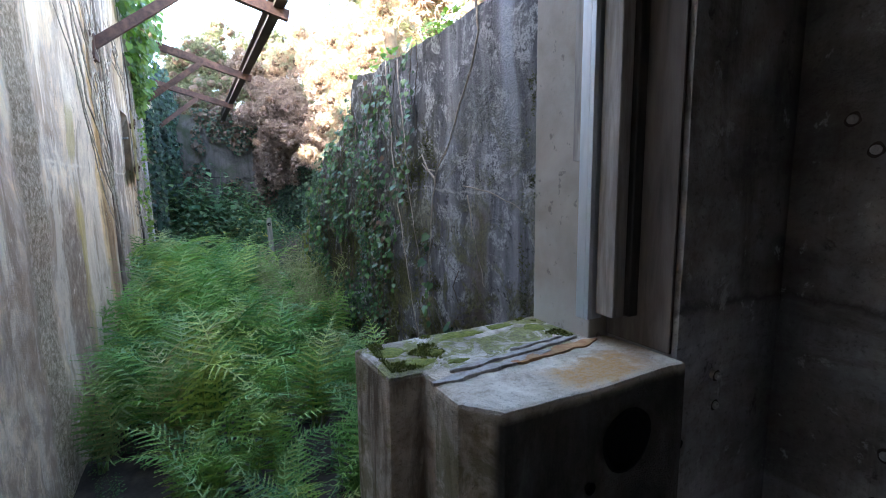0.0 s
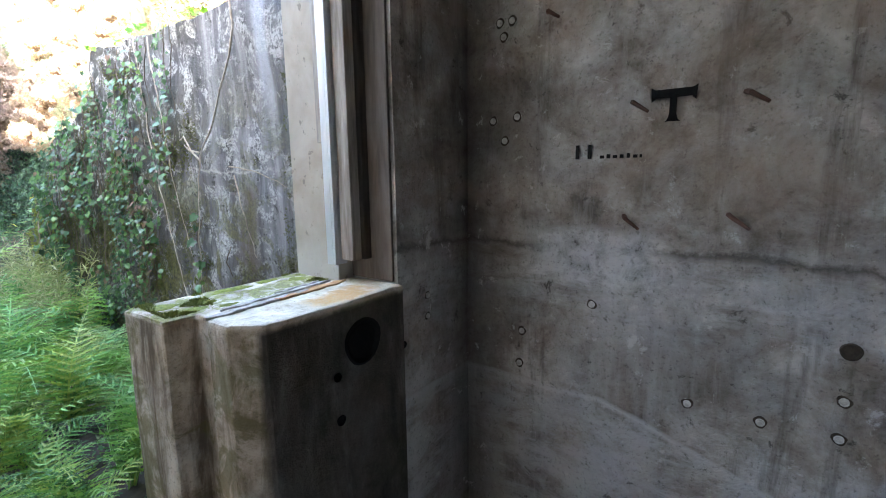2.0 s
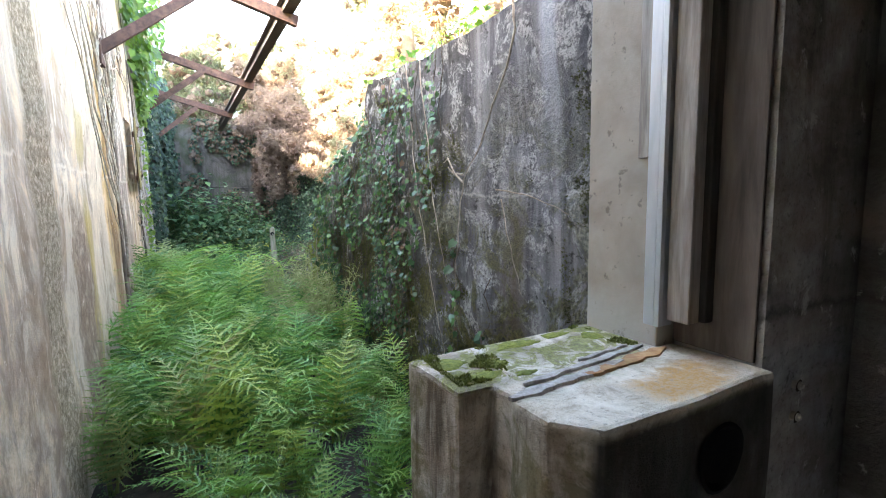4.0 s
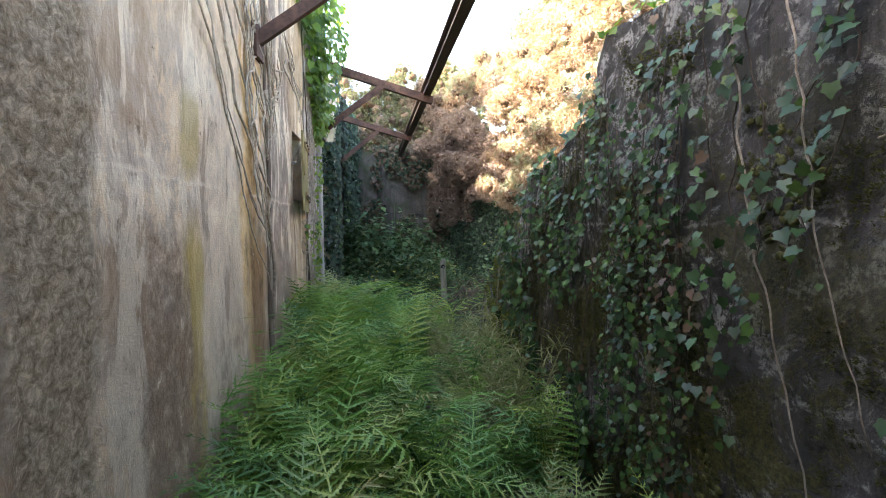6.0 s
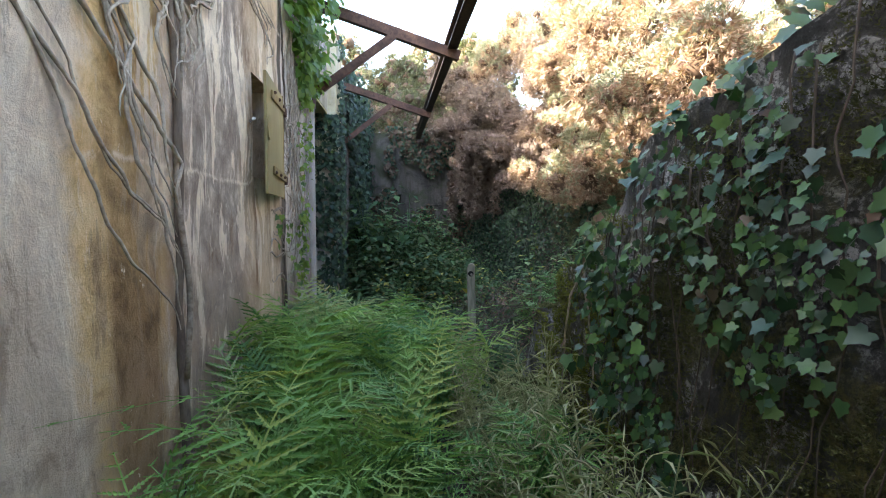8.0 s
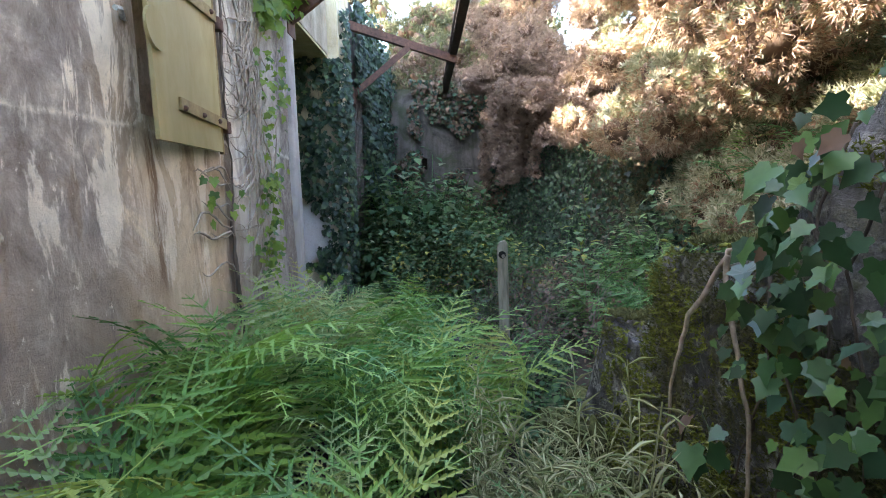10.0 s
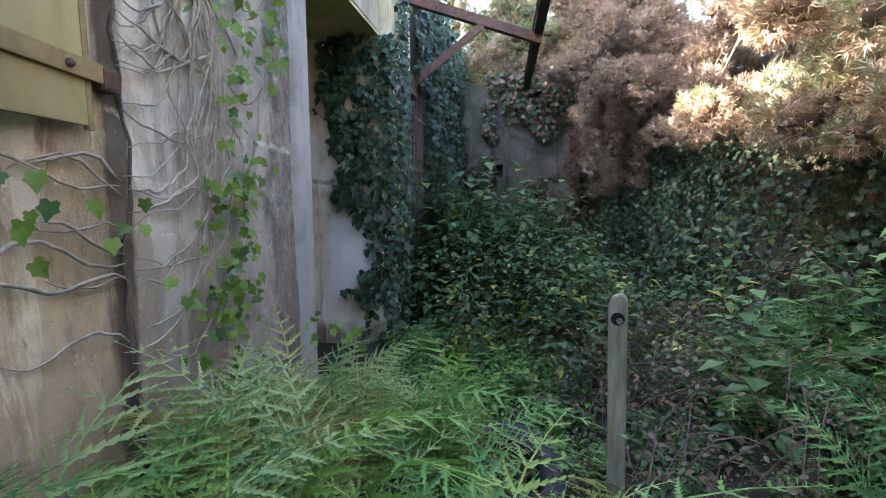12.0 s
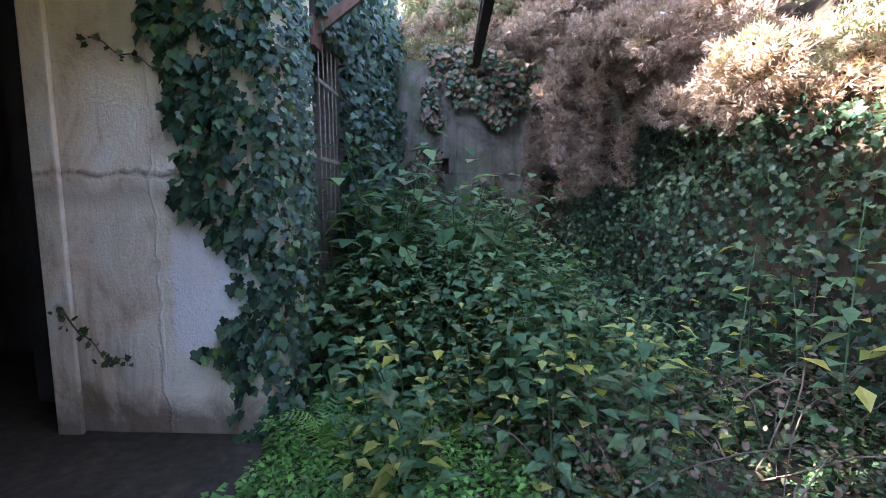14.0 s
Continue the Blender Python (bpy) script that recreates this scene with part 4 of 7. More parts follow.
# ---- steel shutter beside the small window of the plastered wall ----
def shutter():
    ob = thing("window_shutter", "ochre painted steel shutter standing ajar on strap hinges", "shutter", at=(-0.695, 6.625, 1.722))
    swing = Matrix.Rotation(radians(6), 4, "Z")
    bm = bmesh.new()
    box(bm, (-0.008, -0.64, 0.0), (0.010, 0.0, 0.735), 0.003, swing)
    part("plate", bm, SHUTTER, ob)
    for z in (0.145, 0.655):
        bm = bmesh.new()
        box(bm, (0.011, -0.47, z - 0.026), (0.023, 0.045, z + 0.026), 0.003, swing @ pose(0, 0, 0, -2 if z < 0.5 else 3))
        s = part("strap_hinge", bm, STRAP, ob, "flat strap hinge with rusty rivets")
        bm = bmesh.new()
        box(bm, (-0.03, 0.045, z - 0.045), (0.028, 0.105, z + 0.02), 0.012, swing)
        part("hinge_block", bm, RUST, s, "rusty hinge block in the wall")
        for y in (-0.44, -0.25, -0.06):
            bm = bmesh.new()
            bmesh.ops.create_uvsphere(bm, u_segments=8, v_segments=5, radius=0.012, matrix=swing @ pose(0.026, y, z))
            part("rivet", bm, RUST, s)
    bm = bmesh.new()
    tube(bm, [(0.0, 0.012, -0.01), (0.0, 0.012, 0.745)], 0.012, 8)
    part("hinge_pin", bm, STRAP, ob)
    bm = bmesh.new()
    bmesh.ops.create_cone(bm, cap_ends=True, segments=20, radius1=0.075, radius2=0.075, depth=0.012, matrix=swing @ pose(0.018, -0.615, 0.40, 0, 90))
    part("latch_plate", bm, SHUTTER, ob, "rounded ochre latch plate")
    bm = bmesh.new()
    tube(bm, [(-0.06, -0.56, 0.435), (0.02, -0.70, 0.435), (0.03, -0.74, 0.425)], 0.010, 6)
    part("latch", bm, BOLT, ob, "pale iron latch rod")


shutter()


# ---- barred window ----
def bars():
    ob = thing("window_grille", "rusty vertical iron bars over a window opening", "grille", at=(-0.745, 11.04, 1.40))
    for k in range(5):
        bm = bmesh.new()
        y = -0.24 + 0.12 * k
        tube(bm, [(0, y, -0.04), (0.004 * math.sin(k), y, 0.7), (0, y, 1.36)], 0.0065, 6)
        part("bar", bm, GREYBAR, ob)
    for z in (0.45, 1.05):
        bm = bmesh.new()
        box(bm, (-0.012, -0.285, z - 0.015), (0.012, 0.285, z + 0.015), 0.003)
        part("cross_bar", bm, GREYBAR, ob)


bars()


# ---- window frame of the dark room ----
def window_frame():
    ob = thing("window_frame", "remains of a timber window frame with a bright zinc strip", "window frame", at=(1.12, 0.95, 1.18))
    top = 2.27
    bm = boxes(((-0.046, 0.062, 0.0), (-0.030, 0.098, top)), ((-0.030, 0.045, 0.0), (0.016, 0.062, top)), ((-0.046, 0.045, 0.0), (-0.030, 0.062, top)), bevel=0.002)
    part("zinc_strip", bm, ZINC, ob, "bright weathered zinc strip")
    bm = boxes(((-0.020, -0.030, 0.02), (0.030, 0.040, top)), bevel=0.006)
    part("stile", bm, BROWNWOOD, ob, "pale split timber stile")
    bm = boxes(((0.034, -0.045, 0.02), (0.082, -0.012, top)), bevel=0.006)
    part("inner_stile", bm, DARKWOOD, ob, "dark wet inner stile")
    bm = boxes(((0.086, -0.075, 0.10), (0.100, -0.052, top)), bevel=0.003)
    part("inner_bead", bm, BROWNWOOD, ob)
    bm = boxes(((-0.026, 0.100, 0.50), (-0.006, 0.150, top)), bevel=0.003)
    part("batten", bm, BROWNWOOD, ob, "broken brown batten")


window_frame()


def plank(a, b, wide, thick, seed, m):
    """A rotten strip of wood with split, uneven edges."""
    bm = bmesh.new()
    n = 26
    rows = []
    for k in range(n + 1):
        x = a + (b - a) * k / n
        e = [0.35 * wide * noise.noise(Vector((x * 26, seed, q))) for q in (0, 5)]
        t = thick * (0.7 + 0.5 * noise.noise(Vector((x * 18, seed, 9))))
        taper = min(1.0, 6 * k / n + 0.3, 6 * (1 - k / n) + 0.3)
        rows.append([bm.verts.new((x, y * taper, z)) for y, z in ((-wide / 2 + e[0], -0.003), (-wide / 2 + e[0] + 0.003, t), (0, t * 1.1), (wide / 2 + e[1] - 0.003, t), (wide / 2 + e[1], -0.003))])
    for p, q in zip(rows, rows[1:]):
        for i in range(4):
            bm.faces.new((p[i], p[i + 1], q[i + 1], q[i]))
    bm.faces.new(rows[0])
    bm.faces.new(rows[-1][::-1])
    bmesh.ops.recalc_face_normals(bm, faces=bm.faces)
    bm.transform(m)
    return bm


def sill_batten():
    for a, b, y, w, t, mat, label in ((0.24, 0.60, 0.0, 0.040, 0.006, ORANGEWOOD, "orange rotten timber strip lying on the sill"), (-0.02, 0.40, 0.008, 0.034, 0.007, BROWNWOOD, "split grey timber strip lying on the sill"), (0.06, 0.56, 0.052, 0.026, 0.006, BROWNWOOD, "dark rotten splinter of a sill board"), (0.30, 0.52, 0.084, 0.018, 0.006, BROWNWOOD, "dark rotten splinter of a sill board")):
        tagged(part("sill_batten", plank(a, b, w, t, a * 7 + y, pose(0.53, 0.955 + y, 1.105, 0, 0, 5)), mat), label, "timber", "rotten strips on the sill")


sill_batten()


def moss_patch(name, centre, rx, ry, thick, mat, seed, label, normal=(0, 0, 1)):
    """A low cushion of moss with a ragged outline."""
    bm = bmesh.new()
    n = 18
    r = bmesh.ops.create_grid(bm, x_segments=n, y_segments=n, size=1.0)
    for v in bm.verts:
        d = math.hypot(v.co.x, v.co.y)
        e = 0.75 + 0.5 * noise.noise(Vector((v.co.x * 2.2 + seed, v.co.y * 2.2, seed)))
        h = max(0.0, 1 - (d / e) ** 2)
        v.co.z = thick * (h ** 0.5 * (0.6 + 0.8 * abs(noise.noise(Vector((v.co.x * 9, v.co.y * 9, seed))))) - 0.10)
        v.co.x *= rx
        v.co.y *= ry
    bmesh.ops.delete(bm, geom=[f for f in bm.faces if all(v.co.z < -0.05 * thick for v in f.verts)], context="FACES")
    m = Matrix.Translation(centre) @ Vector(normal).to_track_quat("Z", "Y").to_matrix().to_4x4()
    bm.transform(m)
    return tagged(part(name, bm, mat, smooth=True), label, "moss")


for k, (x, y, a, b) in enumerate(((0.50, 1.26, 0.08, 0.05), (0.56, 1.14, 0.07, 0.035), (0.63, 1.20, 0.06, 0.05), (0.78, 1.30, 0.12, 0.04), (0.95, 1.31, 0.09, 0.03), (1.05, 1.24, 0.06, 0.05), (0.66, 1.10, 0.05, 0.02))):
    moss_patch("moss_cushion", (x - 0.01, y - 0.02, 1.099), a, b, 0.012, MOSS, k, "bright green moss cushion on the concrete sill")

# ---- fittings of the dark room ----
def bolt_group(name, p, n, r, label):
    bm = bmesh.new()
    rot = Vector(n).to_track_quat("Z", "Y").to_matrix().to_4x4()
    bmesh.ops.create_cone(bm, cap_ends=True, segments=10, radius1=r, radius2=r * 0.85, depth=0.02, matrix=Matrix.Translation(p) @ rot)
    bmesh.ops.create_cone(bm, cap_ends=True, segments=8, radius1=r * 0.5, radius2=r * 0.45, depth=0.03, matrix=Matrix.Translation(p) @ rot)
    ob = tagged(part(name, bm, BOLT), label, "bolt", "bolts in the room walls")
    bm = bmesh.new()
    m = Matrix.Translation(Vector(p)) @ rot
    ring = [bm.verts.new(m @ Vector((r * 1.3 * math.cos(a) * (1 + 0.12 * math.sin(3 * a + p[2] * 9)), r * 1.3 * math.sin(a) * (1 + 0.15 * math.cos(2 * a + p[1] * 7)), 0.004))) for a in [k * math.pi / 8 for k in range(16)]]
    top = bm.verts.new(m @ Vector((0, 0, 0.007)))
    for k in range(16):
        bm.faces.new((ring[k], ring[(k + 1) % 16], top))
    part("soot_ring", bm, DARKSPOT, ob, "ragged dark ring")
    return ob


def on_side(y, z, off=0.009):
    return Vector((1.72 - off, y, z))


for y, z in ((0.62, 1.78), (0.50, 1.79), (0.56, 1.69), (0.59, 2.19), (0.53, 2.19), (0.57, 2.13), (0.46, 0.82), (0.47, 0.66), (-0.24, 0.67), (-0.47, 0.67), (-0.68, 0.81), (-0.68, 0.68), (0.14, 1.0)):
    bolt_group("wall_bolt", on_side(y, z), (-1, 0, 0), 0.016, "pale grey bolt head set in the concrete wall")
for y, z in ((0.03, 1.81), (-0.33, 1.81), (0.04, 1.38), (-0.31, 1.40), (0.38, 2.20)):
    bm = bmesh.new()
    tube(bm, [on_side(y, z, -0.02), on_side(y - 0.022, z - 0.012, 0.035), on_side(y - 0.075, z - 0.048, 0.05)], [0.010, 0.009, 0.006], 6)
    tagged(part("wall_hook", bm, RUST), "short bent rusty pin sticking out of the wall", "hook", "pins in the room wall")


def hole(p, r, axis, depth=0.06):
    """A dark plug with a ragged rim, set flush: colour for a socket's shade."""
    bm = bmesh.new()
    n = 20
    rot = Vector(axis).to_track_quat("Z", "Y").to_matrix().to_4x4()
    m = Matrix.Translation(p) @ rot
    rings = []
    for q, z in ((1.12, 0.003), (1.0, 0.006), (0.9, 0.0), (0.82, -0.004)):
        rings.append([bm.verts.new(m @ Vector((r * q * math.cos(a) * (1 + 0.05 * math.sin(3 * a)), r * q * math.sin(a), z))) for a in [2 * math.pi * k / n for k in range(n)]])
    for a, b in zip(rings, rings[1:]):
        for k in range(n):
            bm.faces.new((a[k], a[(k + 1) % n], b[(k + 1) % n], b[k]))
    bm.faces.new(rings[-1])
    return bm


# Black colour stands in for the shade inside each socket.
for p, r in (((0.960, 0.732, 0.945), 0.080), ((0.833, 0.732, 0.85), 0.015), ((0.84, 0.732, 0.685), 0.018), ((1.22, 0.765, 0.84), 0.014)):
    tagged(part("wall_socket", hole(p, r, (0, -1, 0)), BLACK), "black flush plug standing in for a round socket hole", "hole", "sockets in the breast wall")
# The dent's shade is only the dark colour of this disc.
tagged(part("wall_socket", hole(on_side(-0.68, 0.98, 0.013), 0.026, (-1, 0, 0)), DARKSPOT), "flush dark disc standing in for a shallow round dent", "hole", "sockets in the breast wall")
for x, z in ((1.38, 1.02), (1.38, 0.925)):
    bolt_group("wall_bolt", Vector((x, 0.765, z)), (0, -1, 0), 0.014, "pale grey bolt head set in the concrete wall")


def lettering(text, size, p, mat, name, label):
    cu = bpy.data.curves.new(name, "FONT")
    cu.body, cu.size, cu.extrude, cu.align_x = text, size, 0.001, "CENTER"
    tmp = new(name, cu)
    me = bpy.data.meshes.new_from_object(tmp.evaluated_get(bpy.context.evaluated_depsgraph_get()))
    bpy.data.objects.remove(tmp)
    me.materials.append(mat)
    ob = new(name, me)
    ob.matrix_world = Matrix.Translation(p) @ pose(0, 0, 0, 90, 0, -90)
    return tagged(ob, label, "lettering")


def painted_t():
    """The serifed letter T, black, with flared ends."""
    bm = bmesh.new()
    rows = [(0.0, -0.026, 0.026), (0.007, -0.018, 0.018), (0.026, -0.012, 0.012), (0.082, -0.012, 0.012), (0.084, -0.070, 0.070)]
    rows += [(0.108, -0.070, 0.070), (0.113, -0.074, 0.074)]
    for (z0, a0, b0), (z1, a1, b1) in zip(rows, rows[1:]):
        bm.faces.new([bm.verts.new(on_side(-0.12 - x, 1.725 + z, 0.012)) for x, z in ((a0, z0), (b0, z0), (b1, z1), (a1, z1))])
    for sg in (-1, 1):
        bm.faces.new([bm.verts.new(on_side(-0.12 - sg * x, 1.725 + z, 0.0121)) for x, z in ((0.060, 0.080), (0.073, 0.070), (0.076, 0.122), (0.060, 0.112))])
    return tagged(part("painted_letter", bm, BLACK), "black painted capital letter T on the concrete wall", "lettering")


painted_t()
bm = bmesh.new()
for y, w, h in ((0.225, 0.014, 0.055), (0.175, 0.014, 0.055), (0.125, 0.016, 0.012), (0.10, 0.014, 0.016), (0.075, 0.016, 0.012), (0.05, 0.014, 0.014), (0.025, 0.012, 0.018), (0.0, 0.016, 0.012), (-0.02, 0.008, 0.012)):
    box(bm, on_side(y + w / 2, 1.60, 0.013), on_side(y - w / 2, 1.60 + h, 0.009))
    tagged(part("painted_mark", bm, BLACK), "small black painted mark on the concrete wall", "lettering", "row of painted marks")
    bm = bmesh.new()
bm.free()


# ---- wooden post, tyre, stub, stones ----
def wooden_post():
    ob = thing("wooden_post", "grey weathered wooden post with a round hole near its top", "post", at=(0.885, 7.46, 0.155))
    lean = pose(0, 0, 0, 2, -1.5, -16)
    bm = bmesh.new()
    pr = [(-0.036, -0.3), (0.036, -0.3), (0.036, 0.972), (0.018, 0.992), (-0.020, 0.982), (-0.036, 0.945)]
    f = [bm.verts.new((x, -0.022, z)) for x, z in pr]
    b = [bm.verts.new((x, 0.022, z)) for x, z in pr]
    bm.faces.new(f)
    bm.faces.new(b[::-1])
    for k in range(6):
        bm.faces.new((f[(k + 1) % 6], f[k], b[k], b[(k + 1) % 6]))
    bmesh.ops.bevel(bm, geom=bm.edges[:], offset=0.005, segments=1, affect="EDGES")
    bm.transform(lean)
    part("shaft", bm, POSTWOOD, ob)
    # Solid black plug: the bore's darkness is put into its colour.
    bm = bmesh.new()
    bmesh.ops.create_cone(bm, cap_ends=True, segments=14, radius1=0.027, radius2=0.027, depth=0.050, matrix=lean @ pose(0.002, 0, 0.892, 90))
    part("bore", bm, BLACK, ob, "black plug standing in for a bored hole")
    bm = bmesh.new()
    bmesh.ops.create_cone(bm, cap_ends=True, segments=12, radius1=0.015, radius2=0.013, depth=0.056, matrix=lean @ pose(0.010, 0, 0.884, 90))
    part("bolt", bm, GREYBAR, ob, "rusty bolt end in the hole")


wooden_post()


def tyre():
    bm = bmesh.new()
    prof = [(0.17, -0.05), (0.19, -0.075), (0.25, -0.085), (0.285, -0.07), (0.298, -0.04), (0.30, 0.0), (0.298, 0.04), (0.285, 0.07), (0.25, 0.085), (0.19, 0.075), (0.17, 0.05)]
    n = 44
    rings = []
    for k in range(n):
        a = 2 * math.pi * k / n
        tread = 0.006 * (k % 2)
        rings.append([bm.verts.new(((r - (tread if r > 0.29 else 0)) * math.cos(a), (r - (tread if r > 0.29 else 0)) * math.sin(a), z)) for r, z in prof])
    for k in range(n):
        p, q = rings[k], rings[(k + 1) % n]
        for i in range(len(prof)):
            j = (i + 1) % len(prof)
            bm.faces.new((p[i], q[i], q[j], p[j]))
    bmesh.ops.recalc_face_normals(bm, faces=bm.faces)
    bm.transform(pose(0.42, 7.72, 0.13, 22, 10, 0))
    tagged(part("tyre", bm, RUBBER, smooth=True), "old black rubber tyre half sunk among the ferns", "tyre")


tyre()
bm = bmesh.new()
tube(bm, [(1.36, 3.30, 2.3), (1.355, 3.31, 2.55), (1.34, 3.32, 2.76)], [0.054, 0.05, 0.047], 12)
tagged(part("concrete_stub", bm, TAN), "short tan round concrete stub on top of the wall", "post")


def stone(p, size, seed, mat, label, name="stone_block"):
    bm = bmesh.new()
    bmesh.ops.create_cube(bm, size=1.0)
    bmesh.ops.subdivide_edges(bm, edges=bm.edges[:], cuts=15, use_grid_fill=True)
    for v in bm.verts:
        c = v.co.copy()
        r = max(abs(c.x), abs(c.y), abs(c.z)) / c.length
        c = c * (0.55 + 0.45 * r)
        c += c.normalized() * (0.14 * noise.fractal(c * 1.8 + Vector((seed, 0, 0)), 1.0, 2.0, 6) + 0.05 * noise.fractal(c * 6 + Vector((0, seed, 0)), 0.8, 2.0, 4))
        v.co = Vector((c.x * size[0], c.y * size[1], c.z * size[2]))
    bm.transform(Matrix.Translation(p) @ Euler((0.15 * math.sin(seed), 0.2 * math.cos(seed * 2), seed)).to_matrix().to_4x4())
    ob = part(name, bm, mat, smooth=True)
    ob.data.set_sharp_from_angle(angle=radians(30))
    return tagged(ob, label, "stone", "rubble at the broken wall end")


RUBBLE = ((1.20, 6.10, 0.36, 0.24, 0.26, 0.26), (1.66, 6.05, 0.80, 0.30, 0.28, 0.26), (1.14, 6.32, 0.30, 0.26, 0.28, 0.22), (1.46, 6.40, 0.42, 0.32, 0.28, 0.24), (1.08, 5.75, 0.32, 0.22, 0.28, 0.28), (1.78, 5.60, 0.92, 0.34, 0.34, 0.34), (1.02, 6.45, 0.24, 0.26, 0.26, 0.22), (1.25, 6.65, 0.28, 0.28, 0.24, 0.2), (1.7, 6.75, 0.45, 0.3, 0.3, 0.25))
for k, (x, y, z, a, b, c) in enumerate(RUBBLE):
    stone((x, y, z), (a, b, c), k * 1.7 + 0.3, STONE if k in (3, 5) else DARKMOSS, "broken concrete lump among rubble" if k in (3, 5) else "moss-covered broken concrete lump among rubble")

# ---- ferns ----
def frond_mesh(name, pairs, lobes, mat, seed, arch=0.55, droop=0.5):
    """One frond, a unit long, arching out along +y: a midrib with toothed leaflets in pairs."""
    rng = random.Random(seed)
    v, f = [], []

    def rib(s):
        return Vector((0.03 * math.sin(3 * s + seed), s * (1 - 0.12 * s * s), arch * s - droop * s * s * s))

    n = 12
    for k in range(n + 1):
        s = k / n
        p, r = rib(s), 0.0075 * (1 - 0.85 * s)
        v += [(p.x - r, p.y, p.z), (p.x + r, p.y, p.z), (p.x, p.y, p.z - 1.5 * r)]
    for k in range(n):
        a = 3 * k
        for i in range(3):
            j = (i + 1) % 3
            f.append((a + i, a + j, a + 3 + j, a + 3 + i))
    for k in range(pairs):
        s = 0.14 + 0.85 * k / (pairs - 1)
        q = (s - 0.14) / 0.85
        length = 0.235 * (0.55 + 0.45 * min(1, q / 0.25)) * (1 - q ** 1.35) * rng.uniform(0.82, 1.12) + 0.012
        p = rib(s)
        d = (rib(min(1, s + 0.02)) - rib(s - 0.02)).normalized()
        for side in (1, -1):
            out = (Vector((side, 0, 0)) * 0.93 + d * (0.25 + 0.50 * q + rng.uniform(-0.12, 0.12)) + Vector((0, 0, rng.uniform(-0.25, 0.18)))).normalized()
            tip_sag = Vector((0, 0, -0.22 * length))
            wide = d * (0.0235 * (1 - 0.5 * q) * rng.uniform(0.85, 1.15))
            mid = []
            m = lobes if length > 0.06 else max(2, lobes // 2)
            for i in range(m + 1):
                t = i / m
                mid.append(len(v))
                v.append(tuple(p + out * (length * t) + tip_sag * t * t))
            for i in range(m):
                t, u = (i + 0.80) / m, (i + 0.08) / m
                w = (1.04 - t) ** 0.75 * (0.75 if i == 0 else 1.0)
                for sg in (1, -1):
                    c = len(v)
                    w *= rng.uniform(0.8, 1.15)
                    v.append(tuple(p + out * (length * t) + tip_sag * t * t + wide * (w * sg) + Vector((0, 0, 0.006 * w))))
                    v.append(tuple(p + out * (length * u) + tip_sag * u * u + wide * (0.45 * w * sg) + Vector((0, 0, 0.005 * w))))
                    lo, hi = mid[i], mid[i + 1]
                    f.append((lo, hi, c, c + 1) if sg > 0 else (hi, lo, c + 1, c))
    me = bpy.data.meshes.new(name)
    me.from_pydata(v, [], f)
    me.update()
    me.materials.append(mat)
    return me


FRONDS = [frond_mesh("frond", 18, 7, FERN, k, 0.42 + 0.10 * k, 0.42 + 0.14 * k) for k in range(6)]
FRONDS_DRY = [frond_mesh("frond", 18, 7, FERNDRY, 7 + k, 0.45 + 0.12 * k, 0.42 + 0.14 * k) for k in range(3)]
FRONDS_FAR = [frond_mesh("frond", 15, 5, FERNSHADE, 13 + k, 0.5 + 0.15 * k, 0.5) for k in range(2)]


def fern(x, y, size, count, meshes, label, rise=0.75, rng=random):
    ob = thing("fern", label, "fern", "ferns in the passage", (x, y, ground_height(x, y) - 0.02))
    turn = rng.uniform(0, 6.28)
    for k in range(count):
        fr = new("frond", rng.choice(meshes))
        fr.parent = ob
        s = size * rng.uniform(0.72, 1.12)
        a = turn + k * 2.39996 + rng.uniform(-0.3, 0.3)
        up = min(1.38, rise * rng.uniform(0.7, 1.15) * (1.3 - 0.5 * k / count))
        up = max(up, lerp(s, [(0.6, 0.25), (0.9, 0.75), (1.3, 1.0)]))
        reach = 0.92 * s * math.cos(up)
        room = (x + 0.70) / max(0.05, math.sin(a)) if math.sin(a) > 0 else (1.22 - x) / max(0.05, -math.sin(a))
        if y < 7.6 and reach > room:
            up = math.acos(max(0.12, min(1.0, room / (0.92 * s))))
        fr.matrix_basis = Matrix.Rotation(a, 4, "Z") @ Matrix.Rotation(up * 0.95, 4, "X") @ Matrix.Rotation(rng.uniform(-0.45, 0.45), 4, "Y") @ Matrix.Diagonal((s * rng.uniform(0.9, 1.2), s, s, 1))
    return ob


GREEN_FERN = "lush green fern with arching toothed fronds on the passage floor"
PALE_FERN = "pale drying fern with toothed fronds on the passage floor"


